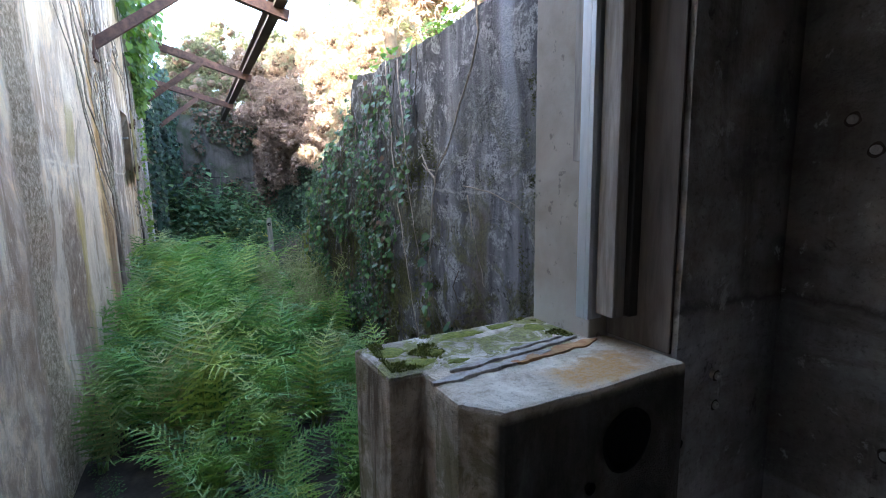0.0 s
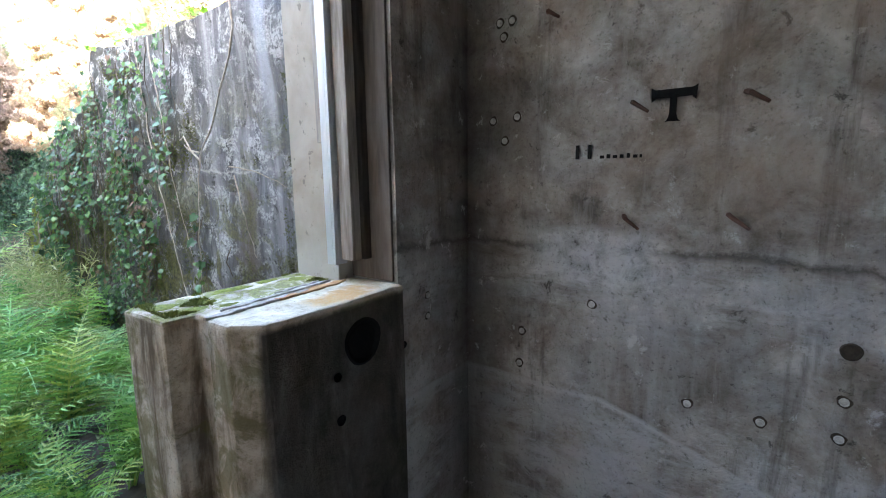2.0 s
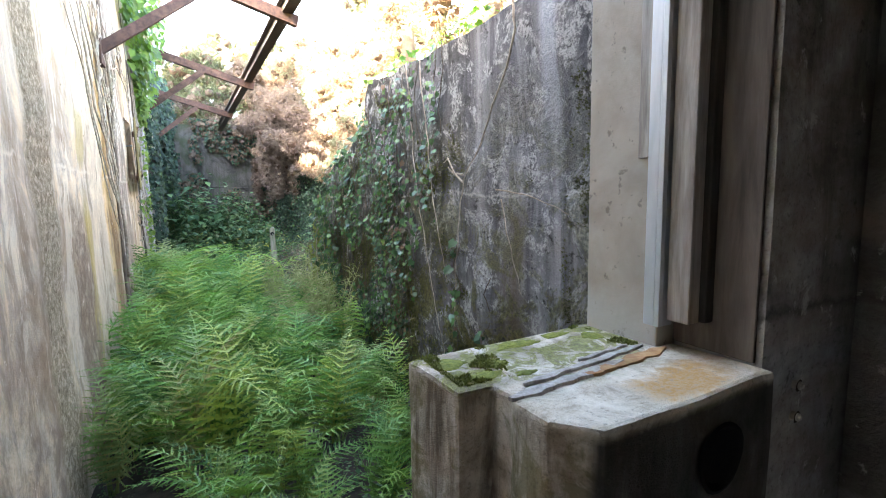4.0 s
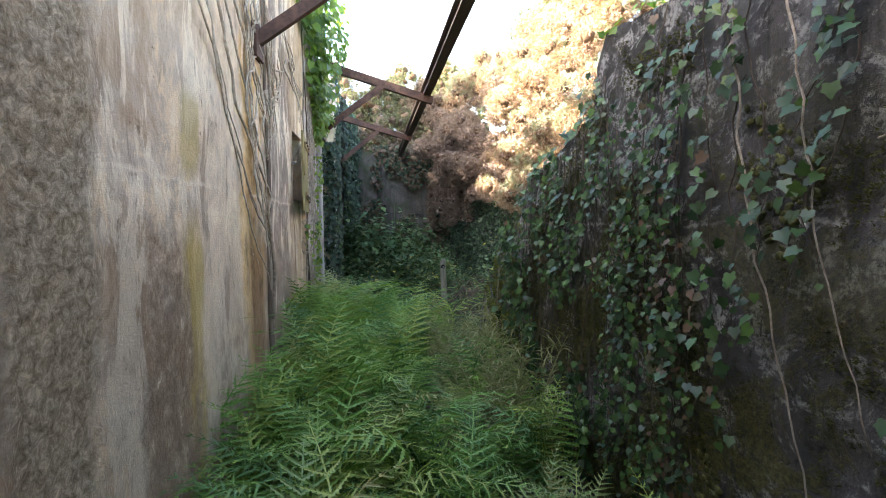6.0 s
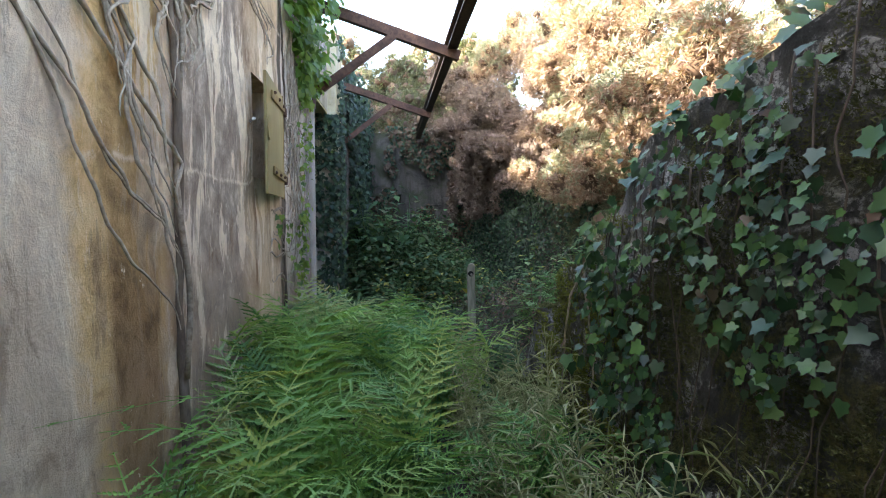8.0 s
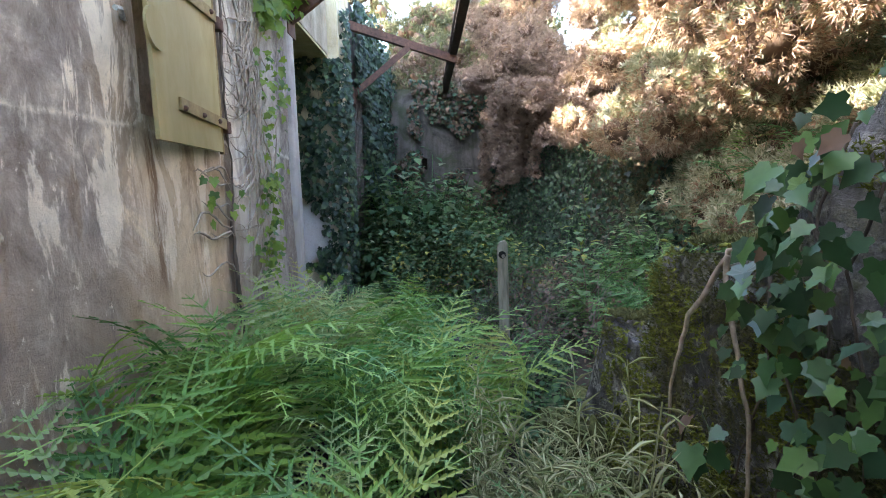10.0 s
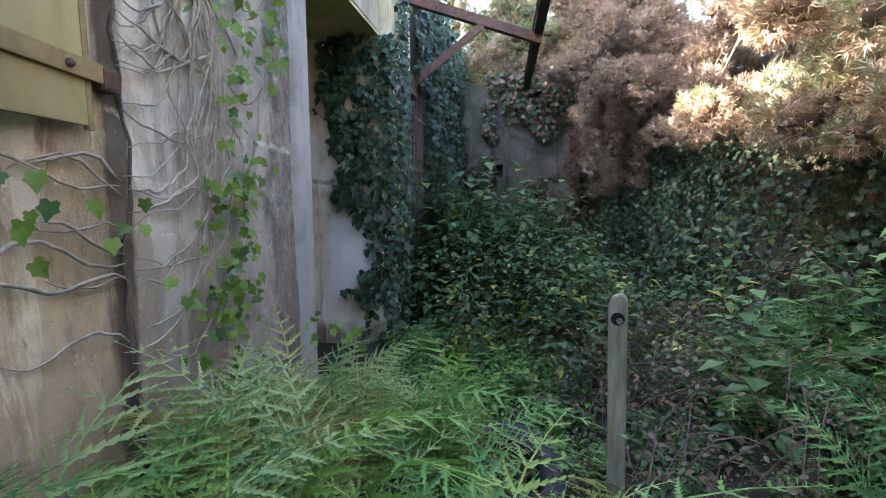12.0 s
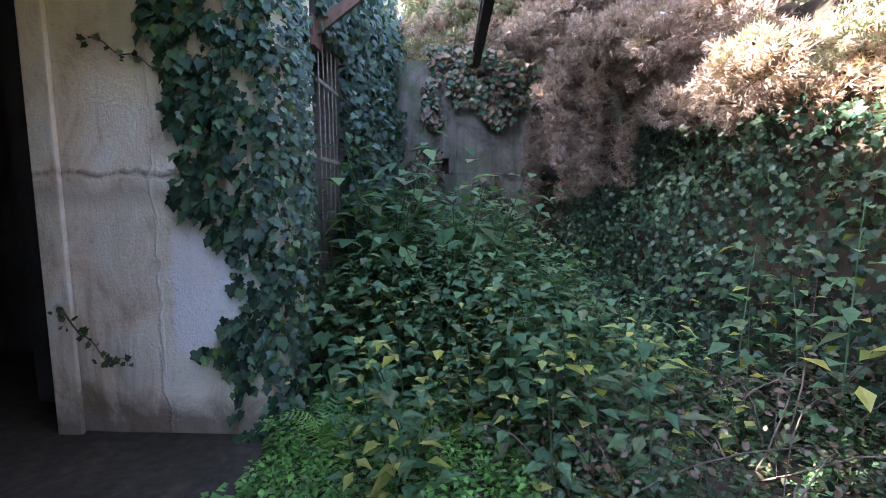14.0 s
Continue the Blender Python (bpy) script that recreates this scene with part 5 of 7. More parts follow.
def fern_bed():
    rng = random.Random(5)
    y = 1.70
    while y < 7.5:
        for x in steps(-0.60, 1.02, 0.33):
            px, py = x + rng.uniform(-0.15, 0.15), y + rng.uniform(-0.15, 0.15)
            if py < 2.5 and px < -0.22 or py < 3.0 and px < -0.42 or rng.random() < 0.06:
                continue
            if py > 5.4 and px > 0.75 or py > 6.9 and px > 0.25:
                continue
            size = lerp(px, [(-0.7, 1.22), (0.0, 1.14), (0.5, 1.0), (1.1, 0.80)]) * lerp(py, [(1.6, 0.80), (2.6, 0.88), (3.4, 1.03), (4.4, 1.16), (5.2, 1.16), (6.2, 1.2), (6.9, 1.2), (7.5, 0.95)])
            dry = rng.random() < lerp(py, [(2, 0.06), (4.5, 0.2), (5.6, 0.55)])
            fern(px, py, size * rng.uniform(0.62, 1.0), 9, FRONDS_DRY if dry else FRONDS, PALE_FERN if dry else GREEN_FERN, 1.16, rng)
        y += 0.37
    for k in range(24):
        px, py = rng.uniform(1.65, 2.35), rng.uniform(6.6, 8.35)
        fern(px, py, rng.uniform(0.5, 0.75), 8, FRONDS_FAR, "green fern on the shaded bank", 0.7, rng)
    for k in range(16):
        px, py = rng.uniform(2.2, 2.7), rng.uniform(6.8, 8.4)
        fern(px, py, rng.uniform(0.5, 0.75), 8, FRONDS_FAR, "green fern on the shaded bank", 0.6, rng)
    for px, py, size in ((-0.48, 7.40, 1.05), (-0.25, 7.60, 0.92), (0.02, 7.62, 0.85), (-0.58, 7.60, 1.02), (-0.42, 7.64, 0.98), (0.22, 7.5, 0.75), (-0.56, 6.85, 1.2), (-0.52, 6.6, 1.2), (-0.52, 7.15, 1.15), (-0.52, 5.95, 1.25), (-0.48, 6.2, 1.25), (-0.50, 4.1, 1.0), (-0.56, 3.75, 0.9), (-0.45, 4.5, 1.05)):
        fern(px, py, size, 10, FRONDS_DRY if py > 6.4 else FRONDS, PALE_FERN if py > 6.4 else GREEN_FERN, 1.1, rng)
    for px, py in ((0.62, 2.95), (0.92, 3.05), (0.95, 3.5)):
        fern(px, py, 0.72, 7, FRONDS_DRY, PALE_FERN, 0.9, rng)
    for px, py in ((0.75, 1.55), (1.0, 1.62), (-0.45, 9.7), (-0.35, 10.4), (-0.3, 11.2), (-0.55, 7.75)):
        fern(px, py, 0.5, 8, FRONDS, GREEN_FERN, 0.8, rng)


fern_bed()


# ---- ivy ----
def ivy(name, label, spots, mat, near=0, near_mat=None, leaf=IVY_LEAF):
    """A climbing plant: its nearest leaves are parts of their own, the rest one joined part."""
    ob = thing(name, label, "ivy")
    if near:
        me = bpy.data.meshes.new("leaf")
        me.from_pydata(leaf[0], [], leaf[1])
        me.materials.append(near_mat or mat)
        for m in spots[:near]:
            lf = new("leaf", me)
            lf.parent = ob
            lf.matrix_basis = m
    if spots[near:]:
        scattered("leaves", leaf, spots[near:], mat, ob)
    return ob


def stems(name, parent, paths, mat, r=0.008):
    for pts in paths:
        bm = bmesh.new()
        tube(bm, pts, [r * (1 - 0.6 * k / (len(pts) - 1)) for k in range(len(pts))], 6)
        part(name, bm, mat, parent, smooth=True)


def strand(y0, z0, y1, z1, x, n, rng, sway=0.05, w=(-1, 0, 0)):
    """Points of a hanging or climbing shoot over a wall whose face stands at x."""
    pts = []
    for k in range(n + 1):
        t = k / n
        q = (noise.noise(Vector((y0 * 7 + t * 3.1, z0, x))) * 2 + 0.7 * noise.noise(Vector((y0 * 5 + t * 11, z0 * 3, x)))) * sway * min(1.0, 5 * t, 5 * (1 - t) + 0.2)
        pts.append(Vector((x + w[0] * (0.012 + 0.01 * math.sin(9 * t)), y0 + (y1 - y0) * t + q, z0 + (z1 - z0) * t)))
    return pts


def wavy(pts, amount, n=6):
    """A line through the points, kinked like a living stem."""
    out = []
    for p, q in zip(pts, pts[1:]):
        for i in range(n):
            r = p.lerp(q, i / n)
            out.append(r + Vector((-0.3 * amount * abs(noise.noise(r * 13)), amount * noise.noise(r * 9 + Vector((3, 0, 0))), amount * 0.6 * noise.noise(r * 11))))
    return out + [pts[-1]]


def right_ivy():
    rng = random.Random(11)
    random.seed(11)
    leaves, red, paths = [], [], []
    shoots = [(2.56, 2.46, 2.66, 1.45, 0.036), (2.62, 2.46, 2.70, 1.60, 0.036), (2.86, 2.44, 2.84, 1.25, 0.036), (2.98, 2.45, 2.93, 0.9, 0.038), (3.10, 2.40, 3.02, 1.0, 0.038), (3.22, 2.0, 3.20, 0.8, 0.042),
              (2.40, 1.3, 2.46, 0.6, 0.045), (2.10, 1.15, 2.15, 0.7, 0.04), (3.30, 2.42, 3.36, 1.5, 0.042), (5.08, 1.6, 5.05, 0.3, 0.075), (5.45, 0.9, 5.5, 0.2, 0.06), (5.20, 1.35, 5.26, 0.3, 0.06)]
    for k in range(58):
        y = 3.12 + 2.04 * (k + rng.random()) / 58
        top = min(2.30, wall_top(y)) - abs(rng.gauss(0, 0.30)) * (1.6 if y < 3.75 else 0.5)
        shoots.append((y, top, y + rng.gauss(0, 0.06), rng.uniform(0.15, 0.6), rng.uniform(0.028, 0.044) * (0.75 if y < 3.75 else 1.0)))
    for y0, z0, y1, z1, size in shoots:
        pts = strand(y0, z0, y1, z1, wall_face(y0) - 0.012, 14, rng)
        paths.append(pts)
        gap = size * 0.52
        n = int(abs(z0 - z1) / gap)
        drop = rng.uniform(0.72, 0.95)
        for k in range(n):
            if rng.random() > drop or noise.noise(Vector((y0 * 3.2, (z0 - k * gap) * 2.4, 5))) < (-0.3 if y0 < 3.6 else 0.0):
                continue
            t = (k + rng.random()) / n * 13.99
            p = pts[int(t)].lerp(pts[int(t) + 1], t % 1)
            side = 1 if k % 2 else -1
            bulge = 0.10 * smooth(4.0, 4.9, p.y) * rng.random()
            p = p + Vector((-0.018 - 0.05 * rng.random() - bulge, side * rng.uniform(0.0, 0.045), rng.gauss(0, 0.015)))
            if p.z > wall_top(p.y) + 0.08:
                continue
            m = facing(p, (-1, -0.30 + 0.3 * side * rng.random(), 0.55), size * rng.uniform(0.5, 1.35), side * rng.uniform(-0.1, 0.9), 0.38)
            (red if (2.95 < p.y < 3.3 and p.z < 1.9 and rng.random() < 0.22 or rng.random() < 0.03) else leaves).append(m)
    for k in range(90):
        y = rng.uniform(3.85, 5.25)
        p = Vector((wall_face(y) - 0.06 + 0.20 * rng.random(), y, wall_top(y) + rng.uniform(-0.04, 0.07)))
        leaves.append(facing(p, (-0.8, -0.5, 0.7), rng.uniform(0.035, 0.07), rng.gauss(0, 0.9), 0.45))
    rng.shuffle(leaves)
    ob = ivy("wall_ivy", "trailing green ivy hanging over the lichen-spotted concrete wall", leaves, IVY, 290, IVYPART)
    scattered("bronze_leaves", IVY_LEAF, red, IVYRED, ob)
    stems("stem", ob, [wavy(q, 0.03, 2) for q in paths[:12] + paths[12::2]], DARKBARK, 0.0034)

    def line(*yz, out=0.04):
        return [Vector((wall_face(y) - out, y, z)) for y, z in yz]

    long = line((1.90, 2.52), (1.88, 2.32), (1.94, 2.17), (2.06, 1.98), (2.21, 1.78), (2.33, 1.66), (2.37, 1.45), (2.42, 1.2), (2.45, 0.8))
    stems("bare_stem", ob, [wavy(long, 0.02), wavy(line((2.34, 1.65), (2.42, 1.70), (2.49, 1.79), (2.54, 1.77)), 0.01), wavy(line((2.33, 1.69), (2.43, 1.70), (2.49, 1.74)), 0.01)], LIANA, 0.0065)
    diag = line((2.98, 2.44), (2.93, 2.0), (2.86, 1.6), (2.76, 1.2), (2.62, 0.8), (2.50, 0.45), out=0.05)
    diag2 = line((2.80, 2.40), (2.72, 1.9), (2.66, 1.5), (2.52, 1.05), out=0.045)
    stems("bare_stem", ob, [wavy(diag, 0.03), wavy(diag2, 0.03)], LIANA, 0.0042)
    gnarl = [Vector((q, y, z)) for q, y, z in ((1.30, 4.95, 1.62), (1.16, 5.10, 1.46), (1.11, 5.34, 1.36), (1.10, 5.28, 1.20), (1.11, 5.22, 1.02), (1.12, 5.22, 0.80), (1.12, 5.24, 0.4))]
    fork = [Vector((q, y, z)) for q, y, z in ((1.11, 5.33, 1.35), (1.08, 5.44, 1.18), (1.08, 5.50, 0.95), (1.09, 5.55, 0.6))]
    stems("bare_stem", ob, [wavy(gnarl, 0.03), wavy(fork, 0.03)], VINE, 0.0085)
    stems("bare_stem", ob, [wavy(line((2.06, 1.60), (1.90, 1.585), (1.76, 1.555), (1.64, 1.52), (1.56, 1.49), out=0.02), 0.012), wavy(line((2.00, 1.55), (1.95, 1.38), (1.89, 1.22), (1.85, 1.10), out=0.03), 0.02)], VINE, 0.004)
    edge = []
    for k in range(220):
        y = rng.uniform(1.4, 3.9)
        if noise.noise(Vector((y * 4, 3, 0))) > -0.1:
            edge.append(facing((wall_face(y) - 0.02 + 0.1 * rng.random(), y, 2.47 + 0.08 * rng.random()), (-0.6, -0.3, 1), rng.uniform(0.02, 0.05), rng.uniform(0, 6), 0.5))
    scattered("top_leaves", IVY_LEAF, edge, IVYBRIGHT, ob)


right_ivy()


def tuft_mesh():
    v, f = [], []
    for k in range(4):
        a = k * 1.57
        d = Vector((math.cos(a), math.sin(a), 0.9 + 0.5 * (k % 2)))
        s = Vector((-math.sin(a), math.cos(a), 0)) * 0.28
        b = len(v)
        v += [tuple(-s), tuple(s), tuple(d)]
        f.append((b, b + 1, b + 2))
    return v, f


TUFT = tuft_mesh()


def moss_beds():
    """Moss as masses of tiny tufts, on the damp wall, the sill and the rubble."""
    rng = random.Random(15)
    random.seed(15)
    dark, bright = [], []
    while len(dark) < 36000:
        y, z = rng.uniform(1.36, 6.12), rng.uniform(0.2, 2.45)
        if z > wall_top(y) + 0.02:
            continue
        strip = 1.36 < y < 1.60
        q = noise.fractal(Vector((y * 9, z * 5, 3)) if strip else Vector((y * 2.1, z * 2.1, 3)), 1.0, 2.0, 4)
        want = 0.16 + 0.35 * smooth(1.2, 2.3, z) - 0.34 * smooth(2.5, 3.4, y)
        if strip:
            want = 0.12
        elif y < 2.3:
            want += 0.35
        if q < want:
            continue
        dark.append(facing((wall_face(y) - 0.004 + 0.02 * rng.random() - 0.035 * (q - want), y, z), (-1, 0, 0.4), rng.uniform(0.004, 0.011), rng.uniform(0, 6), 0.6))
    for k in range(7000):
        x, y = rng.uniform(0.45, 1.10), rng.uniform(1.08, 1.33)
        q = noise.fractal(Vector((x * 6, y * 6, 5)), 1.0, 2.0, 3)
        if q < 0.12 + 1.3 * max(0, 1.18 - y) + 0.3 * smooth(0.7, 1.0, x) * smooth(1.28, 1.18, y):
            continue
        bright.append(facing((x, y, 1.101), (0, 0, 1), rng.uniform(0.003, 0.008), rng.uniform(0, 6), 0.5))
    for k in range(2600):
        x, y = rng.uniform(1.12, 1.42), rng.uniform(5.25, 6.18)
        if noise.fractal(Vector((x * 5, y * 5, 2)), 1.0, 2.0, 3) > -0.05:
            dark.append(facing((x, y, wall_top(y) + 0.05), (0, 0, 1), rng.uniform(0.008, 0.018), rng.uniform(0, 6), 0.5))
    for k in range(5200):
        x, y = rng.uniform(0.95, 1.9), rng.uniform(5.0, 6.9)
        for (sx, sy, sz, a, b, c) in RUBBLE:
            d = Vector((rng.gauss(0, 1), rng.gauss(0, 1), abs(rng.gauss(0, 1)))).normalized()
            if rng.random() < 0.16 and noise.noise(Vector((sx * 3 + d.x * 2, sy * 3 + d.y * 2, d.z * 2))) > -0.05:
                r = 0.47 / max(abs(d.x), abs(d.y), abs(d.z)) * (0.55 + 0.45 * max(abs(d.x), abs(d.y), abs(d.z)))
                dark.append(facing((sx + d.x * a * r, sy + d.y * b * r, sz + d.z * c * r), d, rng.uniform(0.008, 0.02), rng.uniform(0, 6), 0.5))
    stub = []
    for k in range(16000):
        y, z = rng.uniform(4.9, 6.12), rng.uniform(0.25, 1.6)
        if z < wall_top(y) + 0.03 and noise.fractal(Vector((y * 4, z * 4, 6)), 1.0, 2.0, 4) > 0.0 + 0.25 * smooth(5.4, 4.9, y):
            stub.append(facing((wall_face(y) - 0.004 - 0.02 * rng.random(), y, z), (-1, 0, 0.5), rng.uniform(0.005, 0.013), rng.uniform(0, 6), 0.6))
    for name, label, ms, mat in (("stub_moss", "bright olive moss on the broken wall end", stub, MOSS), ("wall_moss", "olive moss growing in patches on the damp concrete wall", dark, DARKMOSS), ("sill_moss", "bright green moss on the concrete sill", bright, MOSS)):
        ob = scattered(name, TUFT, ms, mat)
        tagged(ob, label, "moss", kind="stuff")


moss_beds()


def left_vines():
    rng = random.Random(21)
    random.seed(21)
    ob = thing("wall_creeper", "bare creeper stems and young leaves over the plastered wall", "creeper")
    x = WEST + 0.012
    trunk = [Vector((x + 0.012 * math.sin(z * 4), 5.08 + 0.10 * noise.noise(Vector((0, 0, z * 1.7))) + 0.03 * noise.noise(Vector((0, 4, z * 6))), z)) for z in steps(0.2, 4.0, 0.1)]
    stems("trunk", ob, [trunk], BARK, 0.024)
    twin = [Vector((x + 0.014 + 0.012 * math.cos(z * 5), 5.10 + 0.10 * noise.noise(Vector((0, 2, z * 1.5))), z)) for z in steps(0.9, 4.0, 0.1)]
    stems("trunk", ob, [twin], VINE, 0.014)
    paths = []
    for y0, z0, y1, z1 in ((3.85, 2.85, 5.02, 1.12), (4.15, 3.1, 5.05, 1.18), (4.45, 3.2, 5.04, 1.5), (4.65, 3.2, 5.06, 2.05), (4.55, 3.3, 4.98, 2.3), (5.35, 2.95, 5.1, 2.05), (5.5, 3.0, 5.15, 2.2), (5.3, 3.2, 5.25, 2.1), (6.0, 3.2, 6.35, 2.6), (5.7, 3.3, 6.3, 2.7), (4.8, 3.3, 4.7, 1.9)):
        paths.append(strand(y0, z0, y1, z1, x, 26, rng, 0.11, (1, 0, 0)))
        for k in range(2):
            paths.append(strand(y0 + rng.uniform(-0.25, 0.2), z0 - 0.1, y1 + 0.02, z1 + 0.5 * rng.random(), x, 26, rng, 0.13, (1, 0, 0)))
    trunk2 = strand(6.70, 3.2, 6.80, 0.2, x, 16, rng, 0.05, (1, 0, 0))
    bm = bmesh.new()
    q = wavy(trunk2, 0.035, 3)
    tube(bm, q, [(0.007 + 0.006 * smooth(1.6, 0.9, p.z)) * (1 + 0.5 * noise.noise(p * 9) + 0.3 * noise.noise(p * 40)) for p in q], 7)
    part("trunk", bm, DARKBARK, ob, smooth=True)
    pale = []
    for k in range(30):
        z, b = rng.uniform(0.95, 2.55), rng.uniform(6.98, 7.32)
        lift, a, bend, sag = rng.uniform(0.15, 1.1), 6.76, rng.uniform(1.2, 2.8), rng.uniform(-0.05, 0.12)
        pts = []
        for i in range(19):
            t = i / 18
            pts.append(Vector((x + 0.008 + 0.014 * rng.random(), a + (b - a) * (1 - (1 - t) ** bend), z - sag * math.sin(3 * t) + lift * t ** 2.4 + 0.05 * noise.noise(Vector((k, t * 5, 0))))))
        pale.append(pts)
    for k in range(13):
        y = rng.uniform(6.92, 7.36)
        pale.append(strand(y, rng.uniform(2.9, 4.2), y + rng.uniform(-0.12, 0.10), rng.uniform(1.15, 2.0), x, 18, rng, 0.16, (1, 0, 0)))
    for z, y1 in ((2.02, 7.62), (2.42, 7.70), (1.72, 7.5)):
        pale.append([Vector((x + 0.012, 7.25 + (y1 - 7.25) * t, z - 0.12 * math.sin(3.1 * t) + 0.25 * t ** 3)) for t in [i / 10 for i in range(11)]])
    for k in range(9):
        z = rng.uniform(1.05, 1.62)
        pale.append([Vector((x + 0.010 + 0.008 * math.sin(i), 6.74 - 0.06 * i, z + 0.028 * i + 0.03 * math.sin(i * 1.1 + k) - 0.003 * i * i)) for i in range(5 + k % 4)])
    for group, mat, low, high in ((paths, PALEROOT, 0.004, 0.0085), (pale, LIANA, 0.003, 0.0062)):
        for q in group:
            q = wavy(q, 0.022, 3)
            bm = bmesh.new()
            n = len(q) - 1
            thick = rng.uniform(low, high)
            tube(bm, q, [thick * (0.35 + 0.65 * min(1, 5 * k / n, 5 * (1 - k / n))) * (1 + 0.25 * noise.noise(p * 40)) for k, p in enumerate(q)], 6)
            part("stem", bm, mat, ob, smooth=True)
    leaves = []
    for k in range(250):
        z = 0.78 + 0.85 * rng.random() if k < 150 else rng.uniform(1.5, 2.9)
        mid = lerp(z, [(0.75, 7.12), (1.1, 7.16), (1.5, 7.27), (1.8, 7.28), (3.0, 7.34)])
        leaves.append(facing(Vector((x + 0.03 + 0.04 * rng.random(), mid + rng.gauss(0, 0.10), z)), (1, -0.5, 0.4), rng.uniform(0.022, 0.056), rng.gauss(0, 0.8), 0.5))
    for k in range(12):
        leaves.append(facing(Vector((x + 0.03 + 0.03 * rng.random(), rng.gauss(6.56, 0.12), rng.gauss(1.50, 0.07))), (1, -0.5, 0.3), rng.uniform(0.03, 0.06), rng.gauss(0, 0.6), 0.3))
    for k in range(16):
        leaves.append(facing(Vector((x + 0.05, rng.gauss(7.62, 0.06), rng.gauss(2.28, 0.10))), (1, -0.5, 0.3), rng.uniform(0.04, 0.08), rng.gauss(0, 0.6), 0.4))
    for k in range(16):
        leaves.append(facing(Vector((rng.choice((-0.62, -0.40)) + rng.gauss(0, 0.06), rng.gauss(7.74, 0.04), rng.gauss(0.86, 0.07))), (0.3, -0.9, 0.5), rng.uniform(0.028, 0.05), rng.gauss(0, 0.7), 0.4))
    me = bpy.data.meshes.new("leaf")
    me.from_pydata(IVY_LEAF[0], [], IVY_LEAF[1])
    me.materials.append(IVYNEAR)
    for m in leaves:
        lf = new("leaf", me)
        lf.parent = ob
        lf.matrix_basis = m
    top = []
    for k in range(2900):
        y = rng.uniform(5.6, 7.95)
        z = rng.uniform(2.3, 4.5)
        edge = 4.6 - 1.95 * smooth(5.6, 7.6, y) + 0.5 * noise.noise(Vector((y * 2, z * 2, 0)))
        if z < edge:
            continue
        p = Vector((x + 0.03 + 0.36 * rng.random() ** 2 * smooth(2.2, 4.0, z), y, z))
        top.append(facing(p, (1, -0.6, 0.5), rng.uniform(0.05, 0.11), rng.gauss(0, 0.6), 0.45))
    ivy("overhanging_ivy", "bright green ivy tumbling over the top of the plastered wall", top, IVYBRIGHT)


left_vines()


